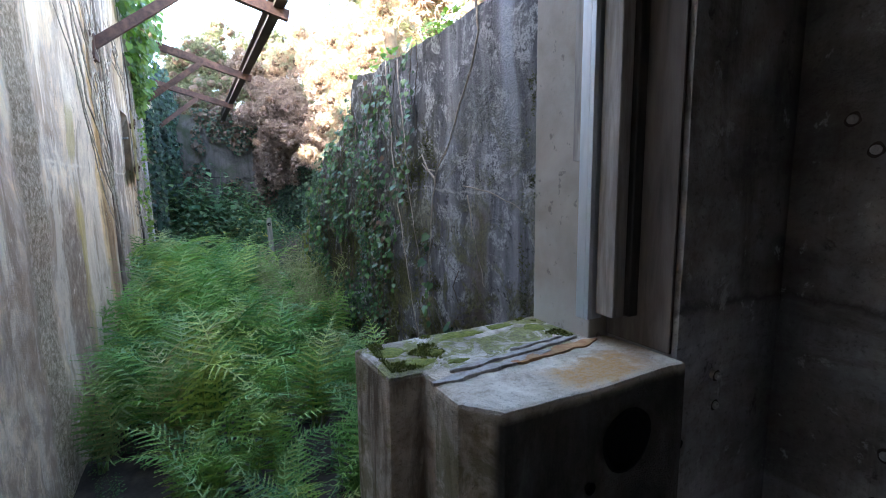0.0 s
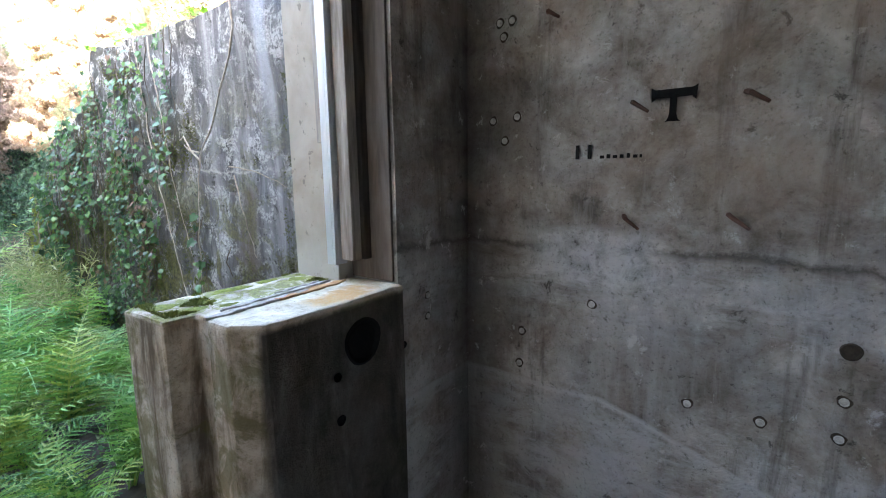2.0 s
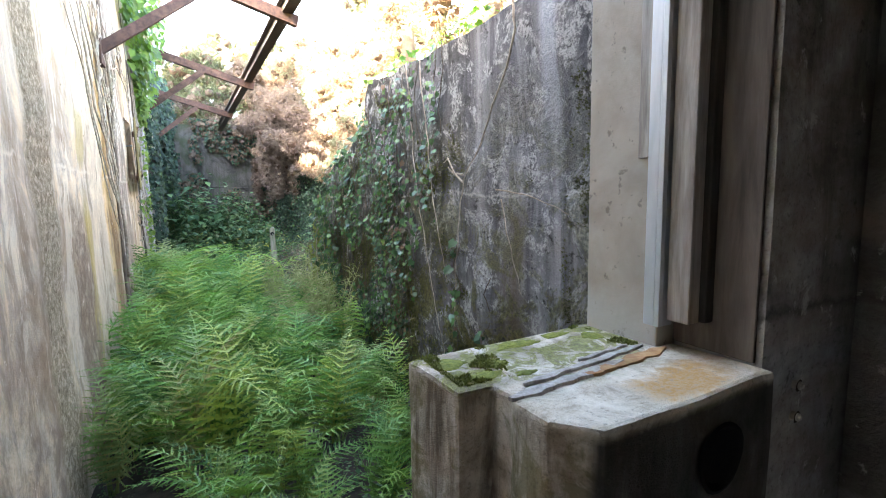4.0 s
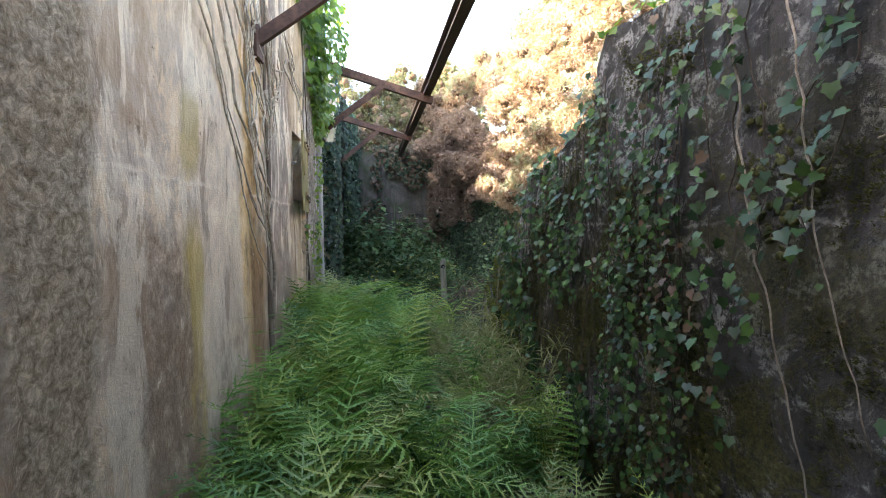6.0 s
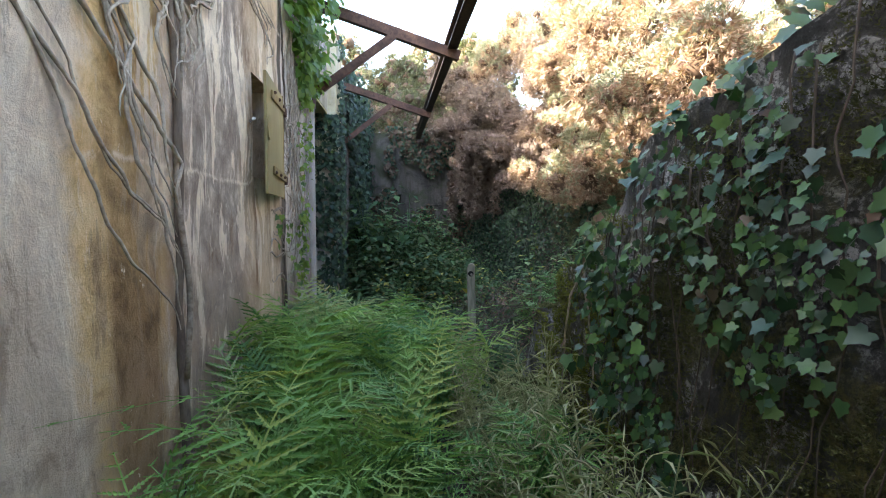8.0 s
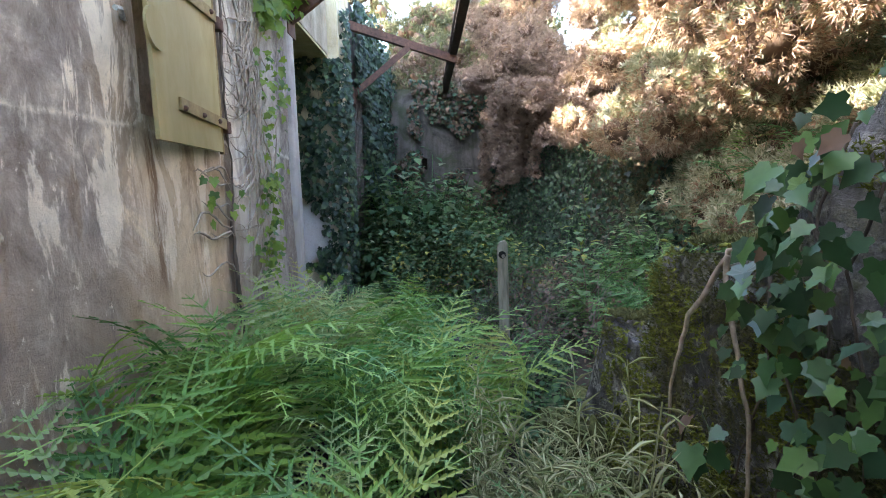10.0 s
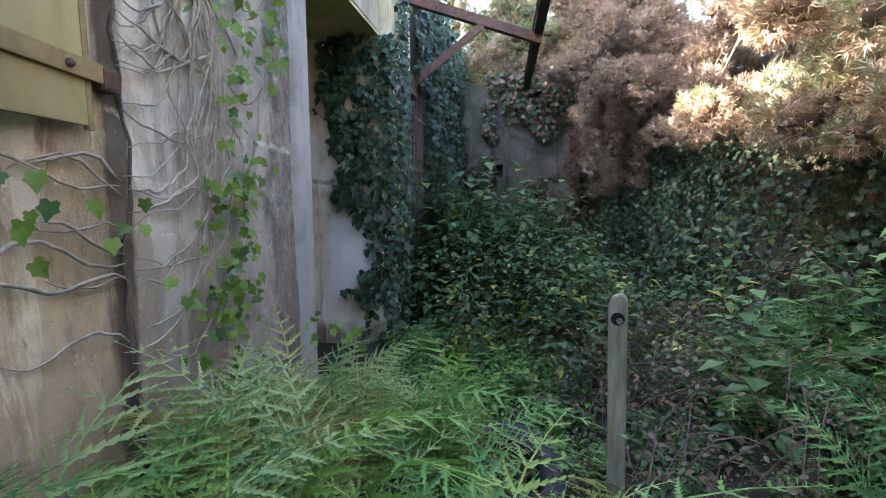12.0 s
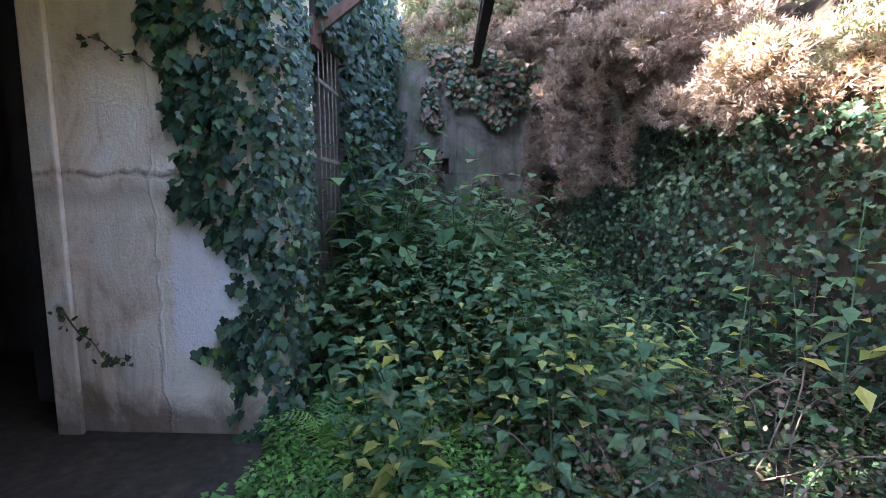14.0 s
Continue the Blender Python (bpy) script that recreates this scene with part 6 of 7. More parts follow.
def pier_ivy():
    rng = random.Random(31)
    random.seed(31)
    spots = []

    def left_edge(z):
        return lerp(z, [(0.1, -1.05), (0.45, -1.10), (0.6, -1.26), (0.68, -1.08), (0.9, -1.0), (1.2, -1.06), (1.5, -1.30), (2.0, -1.38), (2.4, -1.38), (2.6, -1.50), (3.0, -1.45)])

    while len(spots) < 1250:
        px, z = rng.uniform(-1.55, PIER_X), rng.uniform(0.05, 3.05)
        if px < left_edge(z) + 0.10 * noise.noise(Vector((px * 5, z * 5, 1))) or noise.noise(Vector((px * 4, z * 4, 9))) < -0.34:
            continue
        p = Vector((px, PIER_Y - 0.03 - 0.09 * rng.random(), z))
        spots.append(facing(p, (0, -1, 0.5), rng.uniform(0.045, 0.095) * lerp(px, [(-1.4, 1.1), (-0.9, 0.8)]), rng.gauss(0, 0.4), 0.28))
    for k in range(260):
        z = rng.uniform(0.05, 3.05)
        spots.append(facing(Vector((PIER_X + rng.uniform(-0.07, 0.05), PIER_Y - 0.04 - 0.06 * rng.random(), z)), (0.3, -1, 0.5), rng.uniform(0.045, 0.08), rng.gauss(0, 0.4), 0.3))
    while len(spots) < 3500:
        y, z = rng.uniform(PIER_Y - 0.06, 10.60), rng.uniform(0.05, 4.2)
        if y > 10.3 and z > 2.9 and rng.random() < 0.8 or z > 3.0 and noise.noise(Vector((y * 4, z * 3, 2))) < 0.0:
            continue
        spots.append(facing(Vector((PIER_X + 0.015 + 0.10 * smooth(10.5, 10.0, y) * rng.random(), y, z)), (0.8, -0.6, 0.5), rng.uniform(0.03, 0.07), rng.gauss(0, 0.5), 0.35))
    rng.shuffle(spots)
    ob = ivy("pier_ivy", "glossy dark green ivy climbing the pale rendered wall", spots, IVYDARK, 290, IVYPART)
    hang = [[Vector((a + 0.05 * noise.noise(Vector((i * 0.5, a * 9, 0))), PIER_Y - 0.035, 3.05 - 0.10 * i)) for i in range(n)] for a, n in ((-1.13, 7), (-1.02, 12), (-0.92, 9))]
    stems("stem", ob, hang, LIANA, 0.006)
    twig = [Vector((-1.82 + 0.05 * i, PIER_Y - 0.03, 2.48 - 0.022 * i + 0.02 * math.sin(i * 1.4))) for i in range(10)]
    creep = [Vector((-2.15 + 0.045 * i, PIER_Y - 0.06, 0.86 - 0.05 * i + 0.06 * max(0, i - 7) + 0.02 * math.sin(i * 1.7))) for i in range(11)]
    stems("stem", ob, [twig, creep], CANE, 0.006)
    dry = [facing(q + Vector((rng.gauss(0, 0.025), -0.01, rng.gauss(0, 0.025))), (0, -1, 0.3), rng.uniform(0.025, 0.05), rng.uniform(0, 6), 0.5) for q in creep + twig[::2] for _ in range(3)]
    scattered("dry_leaves", IVY_LEAF, dry, BRAMBLE, ob)
    far = []
    while len(far) < 5400:
        y, z = rng.uniform(11.32, 14.05), rng.uniform(0.2, 4.15)
        p = Vector((-0.73 + 0.45 * rng.random() ** 2 * (0.4 + 0.6 * abs(noise.noise(Vector((y, z, 4))))), y, z))
        far.append(facing(p, (1, -0.7, 0.5), rng.uniform(0.045, 0.095), rng.gauss(0, 0.6), 0.6))
    for k in range(500):
        p = Vector((-0.73 + 0.1 * rng.random(), rng.uniform(10.7, 11.4), rng.uniform(2.8, 4.1)))
        far.append(facing(p, (1, -0.5, 0.4), rng.uniform(0.05, 0.10), rng.gauss(0, 0.6), 0.4))
    far.sort(key=lambda m: m.translation.y)
    ivy("far_wall_ivy", "dense dark ivy covering the shaded far wall", far, IVYDARK, 250, IVYSHADE)
    brown = []
    while len(brown) < 6800:
        px, z = rng.uniform(-0.7, 3.0), rng.uniform(0.7, 3.7)
        q = noise.fractal(Vector((px * 1.6, z * 1.1, 8)), 1.0, 2.0, 4)
        if q < (-0.12 if px < 0.3 else 0.08 if z < 2.8 else -0.06):
            continue
        brown.append(facing((px, 14.04 - 0.12 * rng.random(), z), (0, -1, 0.4), rng.uniform(0.05, 0.10), rng.gauss(0, 0.7), 0.5))
    ob = ivy("end_wall_creeper", "brown withered creeper leaves on the dark end wall", brown[:4300], IVYRED)
    scattered("green_leaves", IVY_LEAF, brown[4300:], IVYDARK, ob)


pier_ivy()


def bank_ivy():
    rng = random.Random(41)
    random.seed(41)
    spots = []
    while len(spots) < 12500:
        y, z = rng.uniform(7.0, 13.6), rng.uniform(0.1, 2.9)
        if z > lerp(y, [(7.0, 1.3), (8.2, 1.5), (9.2, 1.9), (10.1, 2.2), (11.3, 2.4), (13.6, 2.1)]) + 0.5 * noise.noise(Vector((y * 2, z, 3))):
            continue
        near_x = lerp(z, [(0.45, 2.05), (0.62, 2.35), (1.5, 2.70), (3.0, 3.15)])
        deep_x = lerp(z, [(0.16, 2.15), (1.5, 2.40), (2.9, 2.85)])
        x = near_x + (deep_x - near_x) * smooth(8.8, 10.0, y) - 0.10 - 0.30 * smooth(11.0, 13.4, y) + 0.16 * noise.noise(Vector((y * 1.9, z * 1.9, 7))) - 0.26 * rng.random()
        spots.append(facing((x, y, z), (-1, -0.55, 0.4), rng.uniform(0.026, 0.056), rng.gauss(0, 0.7), 0.75))
    spots.sort(key=lambda m: m.translation.y)
    ivy("bank_ivy", "dense dark ivy curtain over the earth bank", spots, IVYDARK, 280, IVYSHADE)


bank_ivy()


# ---- dry cypress hanging over the bank ----
def spray_mesh():
    """A small feathery spray: short scaly twigs fanning out, a unit long along +y."""
    v, f = [], []
    rng = random.Random(3)
    for k in range(5):
        a = (k - 2) * 0.46
        d = Vector((math.sin(a), math.cos(a), rng.uniform(-0.6, 0.6))).normalized()
        length = 1.0 - 0.10 * abs(k - 2)
        w = d.cross(Vector((rng.uniform(-0.5, 0.5), 0, 1))).normalized() * 0.085
        b = len(v)
        v += [tuple(d * 0.15 + w), tuple(d * 0.15 - w), tuple(d * length)]
        f.append((b, b + 1, b + 2))
    return v, f


SPRAY = spray_mesh()


def lump_mesh():
    bm = bmesh.new()
    bmesh.ops.create_icosphere(bm, subdivisions=1, radius=1.0)
    for q in bm.verts:
        q.co *= 0.85 + 0.35 * noise.noise(q.co * 1.9)
    bm.verts.index_update()
    out = [tuple(q.co) for q in bm.verts], [tuple(q.index for q in fc.verts) for fc in bm.faces]
    bm.free()
    return out


LUMP = lump_mesh()


def cypress(name, label, clumps, mats, trunk, limbs, seed, size=0.16, dense=1.0):
    """A shrub or tree: trunk and limbs, and a crown of many feathery sprays gathered in uneven clumps.
    clumps: (centre, radius, count, kind); mats: for each kind the shades of its top, side and underside."""
    rng = random.Random(seed)
    random.seed(seed)
    ob = thing(name, label, "tree")
    bm = bmesh.new()
    tube(bm, trunk[0], trunk[1], 9)
    part("trunk", bm, BARK, ob, smooth=True)
    for pts in limbs:
        bm = bmesh.new()
        tube(bm, pts, [0.035 * (1 - 0.8 * k / (len(pts) - 1)) for k in range(len(pts))], 6)
        part("limb", bm, BARK, ob, smooth=True)
    heaps, cores = {}, []
    for (c, r, n, which) in clumps:
        c = Vector(c)
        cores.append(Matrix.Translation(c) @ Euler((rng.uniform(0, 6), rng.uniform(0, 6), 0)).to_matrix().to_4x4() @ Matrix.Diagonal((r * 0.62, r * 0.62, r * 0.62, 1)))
        for k in range(int(n * dense)):
            d = Vector((rng.gauss(0, 1), rng.gauss(0, 1), rng.gauss(0, 1))).normalized()
            knob = noise.noise(c * 3 + d * 2.6)
            q = r * (0.60 + 0.34 * rng.random() ** 0.6) * (1 + 0.42 * knob)
            p = c + Vector((d.x * q, d.y * q, d.z * q * 0.9))
            out = (d + Vector((rng.gauss(0, 0.3), rng.gauss(0, 0.3), 0.15 + rng.gauss(0, 0.3)))).normalized()
            m = facing(p, out.orthogonal(), size * rng.uniform(0.6, 1.35), rng.gauss(0, 0.3), 0.6, -out)
            h = d.z + 0.5 * knob + rng.gauss(0, 0.35)
            heaps.setdefault(mats[which][0 if h > 0.45 else 1 if h > -0.25 else 2], []).append(m)
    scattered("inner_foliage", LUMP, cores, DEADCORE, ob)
    for mat, ms in heaps.items():
        scattered("crown", SPRAY, ms, mat, ob)
    return ob


def hanging_shrub():
    rng = random.Random(51)
    clumps = []
    for k in range(250):
        y = rng.uniform(5.7, 12.7)
        low = lerp(y, [(5.6, 2.55), (6.6, 2.35), (7.6, 2.0), (8.3, 1.85), (9.4, 1.95), (10.1, 2.05), (11.2, 2.2), (12.7, 2.6)])
        z = low + rng.random() ** 1.2 * 3.0
        x = 2.62 - 0.45 * math.sin(math.pi * min(1, max(0, (z - 1.5) / 3.6))) + rng.uniform(-0.25, 0.50) - 0.75 * smooth(10.2, 12.4, y) + 0.12 * (z - 3.0)
        r = rng.uniform(0.12, 0.27)
        # Clumps beyond y = 10 take the copy coloured for shade.
        grey = y > 10.0 and z < 4.3
        green = z > 3.4 and rng.random() < 0.55 or rng.random() < 0.2
        clumps.append(((x, y, z), r, int(380 * (r / 0.22) ** 1.7), 2 if grey else (1 if green else 0)))
    for k in range(90):
        y, z = rng.uniform(5.6, 10.6), rng.uniform(1.25, 3.1)
        x = lerp(z, [(0.62, 2.35), (1.5, 2.70), (3.0, 3.15)]) - 0.12
        clumps.append(((x, y, z), rng.uniform(0.13, 0.24), 230, 3 if z < 2.2 else 1))
    for k in range(34):
        px, py = rng.uniform(1.30, 2.15), rng.uniform(11.9, 13.7)
        top = rng.uniform(2.5, 3.4)
        for q in range(6):
            clumps.append(((px + rng.uniform(-0.05, 0.05), py, top - 0.20 * q), 0.10, 90, 2))
    for k in range(26):
        z = rng.uniform(1.15, 1.95)
        clumps.append(((lerp(z, [(0.62, 2.30), (1.5, 2.62), (3.0, 3.1)]) - 0.1, rng.uniform(6.2, 8.2), z), rng.uniform(0.14, 0.22), 330, 1))
    for k in range(30):
        clumps.append(((rng.uniform(2.25, 2.65), rng.uniform(7.0, 9.0), rng.uniform(1.95, 2.45)), rng.uniform(0.12, 0.20), 260, 1))
    for k in range(30):
        clumps.append(((rng.uniform(2.0, 2.9), rng.uniform(10.8, 12.6), rng.uniform(2.5, 3.7)), rng.uniform(0.15, 0.26), 330, 2))
    for k in range(44):
        clumps.append(((rng.uniform(0.95, 2.3), rng.uniform(12.3, 13.8), rng.uniform(3.1, 4.9)), rng.uniform(0.14, 0.28), 420, 2))
    for k in range(70):
        clumps.append(((rng.uniform(-0.9, 2.6), rng.uniform(14.3, 15.2), rng.uniform(3.3, 4.7)), rng.uniform(0.16, 0.32), 190, 3 if rng.random() < 0.6 else 2))
    limbs = []
    for k in range(16):
        y = 6.0 + 0.42 * k
        limbs.append([Vector((3.6, y + 0.3, 3.0)), Vector((3.0, y + 0.1, 3.4)), Vector((2.5, y, 3.2)), Vector((2.15, y - 0.1, 2.6 + 0.3 * math.sin(k)))])
    trunk = ([(3.8, 8.6, 2.8), (3.7, 8.5, 3.8), (3.5, 8.4, 4.8), (3.4, 8.3, 5.6)], [0.18, 0.14, 0.10, 0.04])
    cypress("dry_cypress", "sunlit dry cypress with cream and orange sprays over the bank", clumps,
            [(DEADGREEN, DEAD, DEAD), (DEADGREEN, DEADGREEN, DEAD), (DEADSHADE, DEADSHADE, DEADSHADE), (TREELEAF, TREELEAF, OLIVETREE)], trunk, limbs, 52, 0.062)


hanging_shrub()


def upper_trees():
    rng = random.Random(61)
    for k, (x, y, z0, h, n, dry) in enumerate(((2.9, 4.2, 2.5, 2.6, 40, 1), (2.4, 16.4, 3.5, 3.0, 90, 0), (0.2, 17.2, 3.5, 2.7, 90, 0), (4.9, 14.4, 3.8, 4.0, 70, 0), (1.2, 21.0, 3.6, 4.4, 90, 0), (-2.0, 19.0, 3.5, 4.0, 60, 0), (5.8, 8.4, 3.9, 4.2, 44, 1), (4.8, 4.6, 2.8, 4.2, 44, 1), (3.6, 1.6, 2.5, 4.0, 40, 1))):
        clumps = []
        for q in range(n):
            a, t = rng.uniform(0, 6.28), rng.random()
            r = (0.35 + 1.0 * math.sin(math.pi * min(1, t * 0.9 + 0.1))) * h / 4
            clumps.append(((x + r * math.cos(a), y + r * math.sin(a), z0 + 0.35 + t * (h - 0.4)), rng.uniform(0.2, 0.42), 55 if dry else 40, 0 if rng.random() < 0.6 else 1))
        limbs = [[Vector((x, y, z0 + 0.4 * h)), Vector((x + 0.5 * math.cos(a), y + 0.5 * math.sin(a), z0 + 0.6 * h)), Vector((x + 0.9 * math.cos(a), y + 0.9 * math.sin(a), z0 + 0.75 * h))] for a in (0.3, 1.9, 3.4, 4.9)]
        trunk = ([(x, y, z0 - 0.4), (x + 0.05, y, z0 + 0.4 * h), (x, y + 0.05, z0 + 0.85 * h)], [0.16, 0.10, 0.03])
        shades = [(OLIVETREE, OLIVETREE, TREELEAF), (TREELEAF, TREELEAF, TREELEAF)] if not dry else [(DEADGREEN, DEADGREEN, DEAD), (DEADGREEN, DEAD, DEAD)]
        cypress("bank_tree", "dry evergreen tree on the bank" if dry else "grey-green evergreen tree on the high ground", clumps, shades, trunk, limbs, 70 + k, 0.13 if dry else 0.18)


upper_trees()


def shade_trees():
    """Three dense unseen evergreens, added behind the building to keep the far end in shade."""
    rng = random.Random(66)
    for k, (x, y) in enumerate(((-5.3, 9.95), (-5.4, 12.55), (-5.5, 15.2))):
        clumps = []
        for q in range(190):
            a, z = rng.uniform(0, 6.28), rng.uniform(4.2, 9.6)
            r = 1.55 * math.sin(math.pi * min(1.0, (z - 3.6) / 6.6)) ** 0.5 * rng.random() ** 0.5
            clumps.append(((x + r * math.cos(a), y + r * math.sin(a), z), rng.uniform(0.34, 0.55), 24, 0 if rng.random() < 0.6 else 1))
        limbs = [[Vector((x, y, 4.0)), Vector((x + 0.5 * math.cos(a), y + 0.5 * math.sin(a), 5.0)), Vector((x + 1.1 * math.cos(a), y + 1.1 * math.sin(a), 6.2))] for a in (0.3, 1.9, 3.4, 4.9)]
        trunk = ([(x, y, -0.3), (x + 0.05, y, 4.0), (x, y + 0.05, 8.8)], [0.22, 0.15, 0.04])
        cypress("bank_tree", "unseen grey-green evergreen added behind the building for shade", clumps, [(OLIVETREE, OLIVETREE, TREELEAF), (TREELEAF, TREELEAF, TREELEAF)], trunk, limbs, 90 + k, 0.16)


shade_trees()


# ---- undergrowth at the far end ----
def weed_mesh(kind, seed):
    """One leafy stem, a unit high, as vertices and faces. kind 0: paired broad leaves, 1: many small leaves, 2: thin dry stalks."""
    rng = random.Random(seed)
    v, f = [], []
    lean = Vector((rng.uniform(-0.3, 0.3), rng.uniform(-0.3, 0.3), 0))
    stem = [lean * (k / 6) ** 2 + Vector((0, 0, k / 6)) for k in range(7)]
    for k, p in enumerate(stem):
        r = 0.007 * (1 - 0.12 * k)
        v += [tuple(p + Vector((r, 0, 0))), tuple(p + Vector((-r * 0.5, r * 0.8, 0))), tuple(p + Vector((-r * 0.5, -r * 0.8, 0)))]
    for k in range(6):
        for i in range(3):
            j = (i + 1) % 3
            f.append((3 * k + i, 3 * k + j, 3 * k + 3 + j, 3 * k + 3 + i))
    n, size0 = {0: (14, 0.155), 1: (18, 0.13), 2: (16, 0.16), 3: (8, 0.26)}[kind]
    for k in range(n):
        t = 0.12 + 0.86 * k / (n - 1)
        p = stem[min(5, int(t * 6))].lerp(stem[min(6, int(t * 6) + 1)], (t * 6) % 1)
        for s in range(2):
            a = k * 1.57 + s * (3.1416 if kind != 1 else 2.1) + rng.uniform(-0.4, 0.4)
            size = size0 * (1.15 - 0.6 * t) * rng.uniform(0.75, 1.25)
            out = rng.uniform(0.0, 0.12) if kind != 2 else 0.0
            m = Matrix.Translation(p) @ Matrix.Rotation(a, 4, "Z") @ Matrix.Translation((0, out, 0)) @ Matrix.Rotation(rng.uniform(-0.5, 0.45) + (0.5 if kind == 2 else 0), 4, "X") @ Matrix.Diagonal((size * (1.0 if kind != 2 else 0.12), size, size, 1))
            b = len(v)
            v += [tuple(m @ Vector(q)) for q in ((0, 0, 0), (0.33, 0.42, 0.07), (0, 0.5, -0.02), (-0.33, 0.42, 0.07), (0, 1.0, -0.16))]
            f += [(b, b + 1, b + 2), (b, b + 2, b + 3), (b + 1, b + 4, b + 2), (b + 3, b + 2, b + 4)]
    return v, f


def undergrowth():
    rng = random.Random(81)
    for kind, name, label, mat, count, area, high in (
        (0, "nettles", "dense dark green nettles at the end of the passage", WEED, 950, (-0.65, 2.2, 9.5, 13.9), (0.55, 1.40)),
        (1, "brambles", "tangled green brambles below the bank", BRAMBLE, 520, (0.75, 2.3, 8.2, 13.4), (0.20, 0.58)),
        (3, "ground_cover", "bright green low plants on the passage floor", COVER, 1300, (-0.75, 0.95, 7.8, 10.4), (0.10, 0.30)),
        (1, "low_weeds", "small dark leaves covering the soil between the ferns", WEED, 480, (-0.7, 1.6, 1.5, 8.2), (0.10, 0.30)),
        (1, "bank_foot_weeds", "mixed weeds at the foot of the bank", WEED, 170, (1.05, 2.25, 7.3, 9.5), (0.22, 0.5)),
        (0, "wall_foot_weeds", "weeds along the foot of the mossy wall", WEED, 160, (0.7, 1.2, 4.2, 7.4), (0.25, 0.6)),
        (2, "dry_stalks", "pale dry grass stalks beside the mossy wall", GRASSY, 230, (0.55, 1.06, 4.1, 6.1), (0.5, 1.0)),
        (1, "bank_top_weeds", "weeds on the earth above the wall", COVER, 260, (1.5, 2.4, 1.6, 5.6), (0.2, 0.45)),
    ):
        per = {}
        for k in range(count):
            x, y = rng.uniform(area[0], area[1]), rng.uniform(area[2], area[3])
            if name == "nettles" and x < 0.6 and y < 10.2 or x < -0.80 and 7.6 < y < 9.9:
                continue
            if name == "nettles":
                h0 = 1.0 + 0.35 * smooth(1.3, 0.5, x) * smooth(10.4, 11.4, y) - 0.6 * smooth(1.1, 1.7, x)
            else:
                h0 = 1.0 - 0.45 * smooth(9.2, 10.2, y) if name == "brambles" else 1.0
            h = h0 * rng.uniform(*high) * (0.7 + 0.7 * abs(noise.noise(Vector((x * 1.5, y * 1.5, 2)))))
            m = Matrix.Translation((x, y, ground_height(x, y) - 0.02)) @ Matrix.Rotation(rng.uniform(0, 6.28), 4, "Z") @ Matrix.Rotation(rng.uniform(-0.25, 0.25), 4, "X") @ Matrix.Diagonal((h, h, h, 1))
            per.setdefault(rng.randrange(5), []).append(m)
        ob = thing(name, label, "undergrowth")
        for q, ms in sorted(per.items()):
            scattered("foliage", weed_mesh(kind, 90 + q), ms, mat, ob)
        tagged(ob, kind="stuff")
    for k in range(56):
        x, y = rng.uniform(-0.2, 2.0), rng.uniform(8.9, 11.4)
        v, f = weed_mesh(k % 2, 200 + k)
        h = rng.uniform(0.6, 1.15)
        ob = mesh_object("tall_weed", v, f, WEED)
        ob.data.materials.append(YELLOW)
        for q in range(18, len(f), 4):
            if rng.random() < 0.22:
                for i in range(q, q + 4):
                    ob.data.polygons[i].material_index = 1
        ob.matrix_world = Matrix.Translation((x, y, ground_height(x, y) - 0.02)) @ Matrix.Rotation(rng.uniform(0, 6.28), 4, "Z") @ Matrix.Diagonal((h * 0.9, h * 0.9, h, 1))
        tagged(ob, "tall green weed with some yellowed leaves among nettles", "weed", "tall weeds")


undergrowth()


def bank_shrubs():
    """Broad-leaved saplings among the ferns of the bank."""
    rng = random.Random(84)
    for k in range(46):
        x, y = rng.uniform(1.6, 2.45), rng.uniform(6.55, 8.3)
        v, f = weed_mesh(0 if k % 3 else 1, 300 + k)
        h = rng.uniform(0.45, 0.85)
        ob = thing("sapling", "broad-leaved green sapling among ferns on the bank", "shrub", "saplings on the bank")
        mesh_object("stem", v, f[:18], BARK, ob)
        tagged(mesh_object("leaves", v, f[18:], SHRUB, ob), kind="stuff")
        ob.matrix_world = Matrix.Translation((x, y, ground_height(x, y) - 0.02)) @ Matrix.Rotation(rng.uniform(0, 6.28), 4, "Z") @ Matrix.Rotation(rng.uniform(-0.3, 0.3), 4, "X") @ Matrix.Diagonal((h * 1.35, h * 1.35, h, 1))


bank_shrubs()


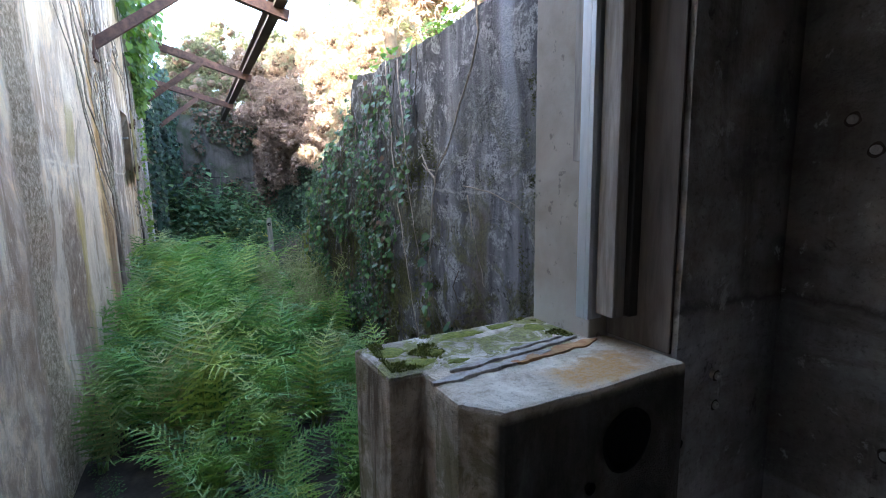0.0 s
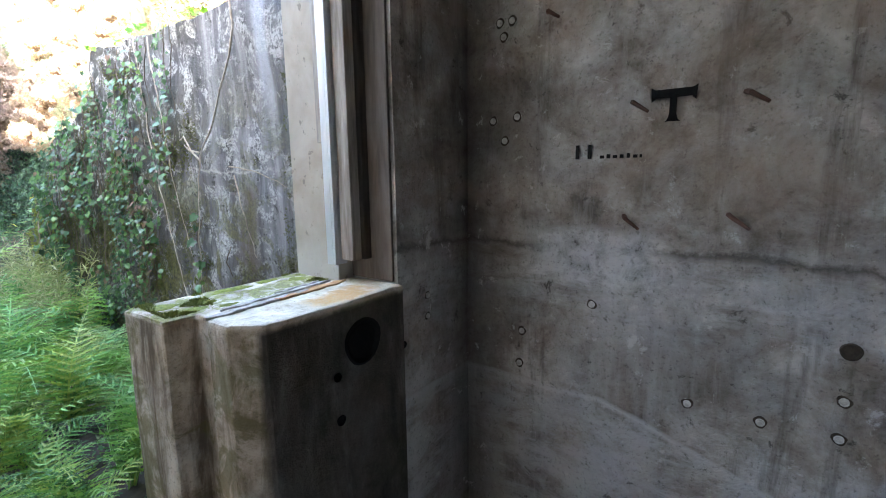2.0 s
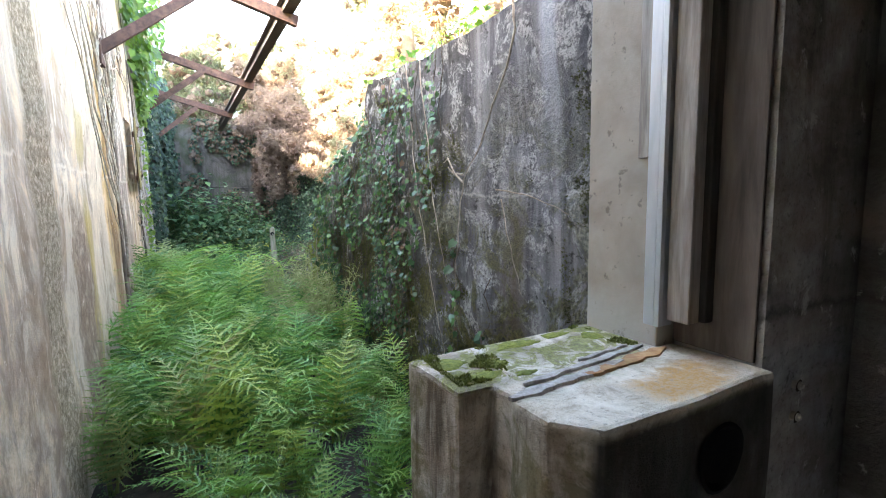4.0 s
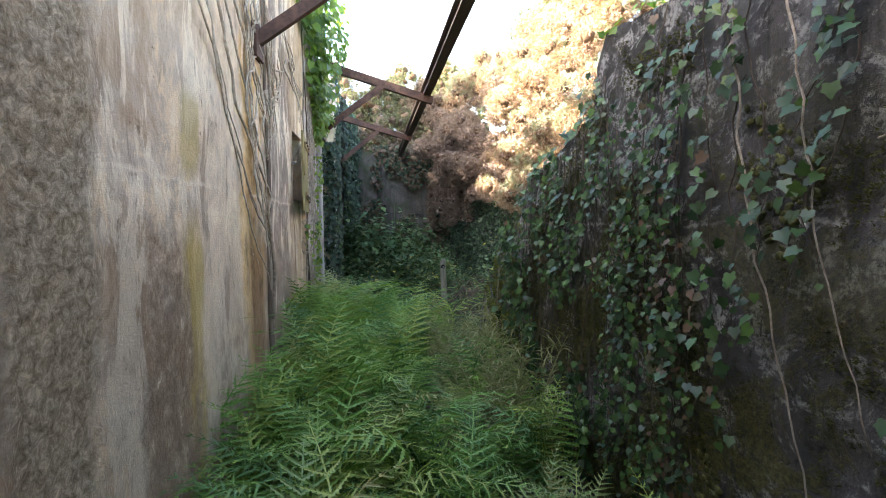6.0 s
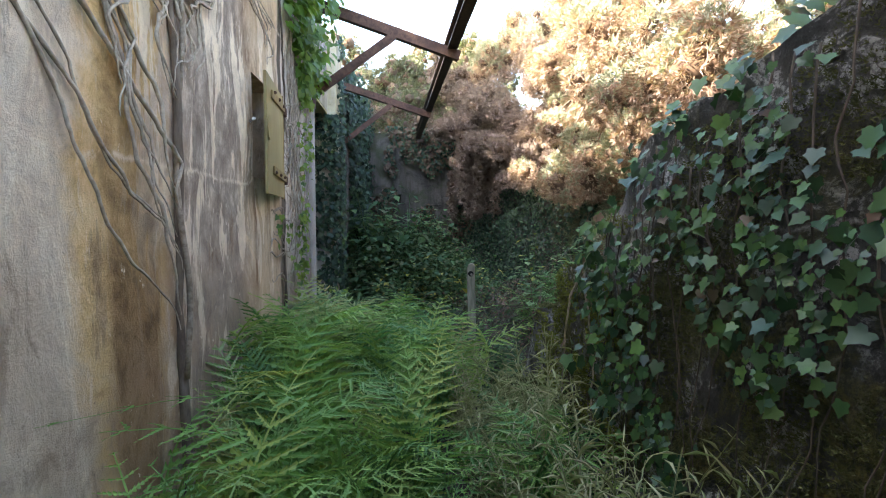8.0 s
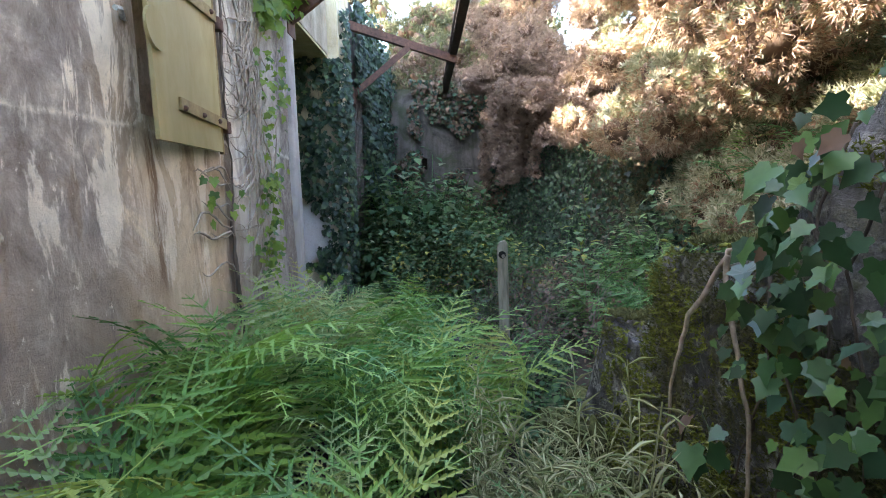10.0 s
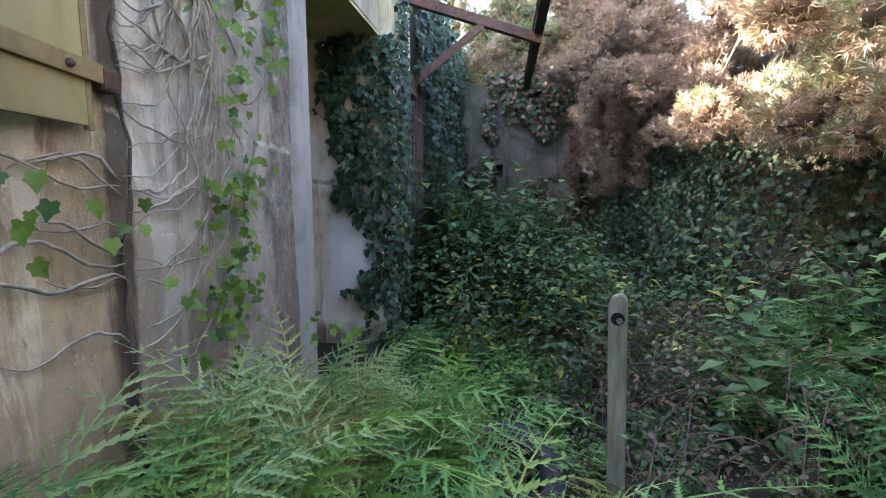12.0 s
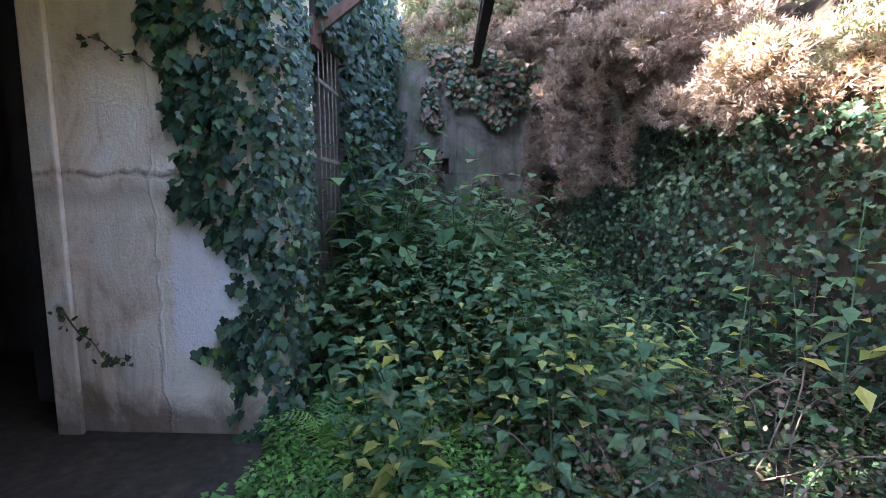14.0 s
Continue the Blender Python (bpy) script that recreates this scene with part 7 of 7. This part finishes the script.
def moss_cushions():
    """Thick dark cushions on the damp part of the retaining wall and its broken end."""
    rng = random.Random(17)
    dark, bright = [], []
    while len(dark) < 620:
        y, z = rng.uniform(2.55, 4.1), rng.uniform(0.35, 1.95)
        if noise.fractal(Vector((y * 2.6, z * 2.2, 12)), 1.0, 2.0, 3) < 0.10 + 0.25 * smooth(1.5, 1.95, z):
            continue
        r = rng.uniform(0.006, 0.020)
        dark.append(Matrix.Translation((wall_face(y) - 0.004, y, z)) @ Euler((rng.uniform(0, 6), 0, 0)).to_matrix().to_4x4() @ Matrix.Diagonal((r * 0.45, r * rng.uniform(0.8, 1.8), r, 1)))
    while len(bright) < 420:
        y, top = rng.uniform(5.0, 6.2), rng.random() < 0.5
        z = wall_top(y) + 0.045 if top else rng.uniform(0.3, wall_top(y))
        if noise.fractal(Vector((y * 4, z * 4, 3)), 1.0, 2.0, 3) < -0.02:
            continue
        r = rng.uniform(0.006, 0.018)
        px = wall_face(y) + (rng.uniform(0, 0.28) if top else -0.003)
        bright.append(Matrix.Translation((px, y, z)) @ Euler((rng.uniform(0, 6), 0, rng.uniform(0, 6))).to_matrix().to_4x4() @ Matrix.Diagonal((r * 0.5, r * 1.3, r * 0.5, 1)))
    for name, label, ms, mat in (("moss_cushions", "thick dark moss cushions on the damp concrete wall", dark, DARKMOSS), ("stub_moss_cushions", "thick olive moss on the broken wall end", bright, MOSS)):
        tagged(scattered(name, LUMP, ms, mat), label, "moss", kind="stuff")


moss_cushions()


def dead_brambles():
    """Brown bare canes and withered leaves lying over the soil at the foot of the bank."""
    rng = random.Random(95)
    random.seed(95)
    ob = thing("dead_brambles", "brown leafless bramble canes lying at the foot of the bank", "brambles")
    leaves = []
    for k in range(130):
        x, y = rng.uniform(0.75, 2.1), rng.uniform(7.0, 10.2)
        a, n = rng.uniform(0, 6.28), rng.uniform(0.35, 0.95)
        up = rng.uniform(0.15, 0.5)
        pts = []
        for i in range(7):
            t = i / 6
            px, py = x + n * t * math.cos(a + 0.5 * t), y + n * t * math.sin(a + 0.5 * t)
            px = min(px, 2.3)
            pts.append(Vector((px, py, ground_height(px, py) + 0.03 + up * math.sin(math.pi * (0.15 + 0.75 * t)) + 0.03 * rng.random())))
            for q in range(3):
                leaves.append(facing(pts[-1] + Vector((rng.gauss(0, 0.05), rng.gauss(0, 0.05), rng.gauss(0, 0.04))), (-0.4, -0.6, 1), rng.uniform(0.015, 0.04), rng.uniform(0, 6), 0.6))
        stems("cane", ob, [pts], CANE, 0.0038)
    scattered("withered_leaves", OVATE, leaves, IVYRED, ob)


dead_brambles()
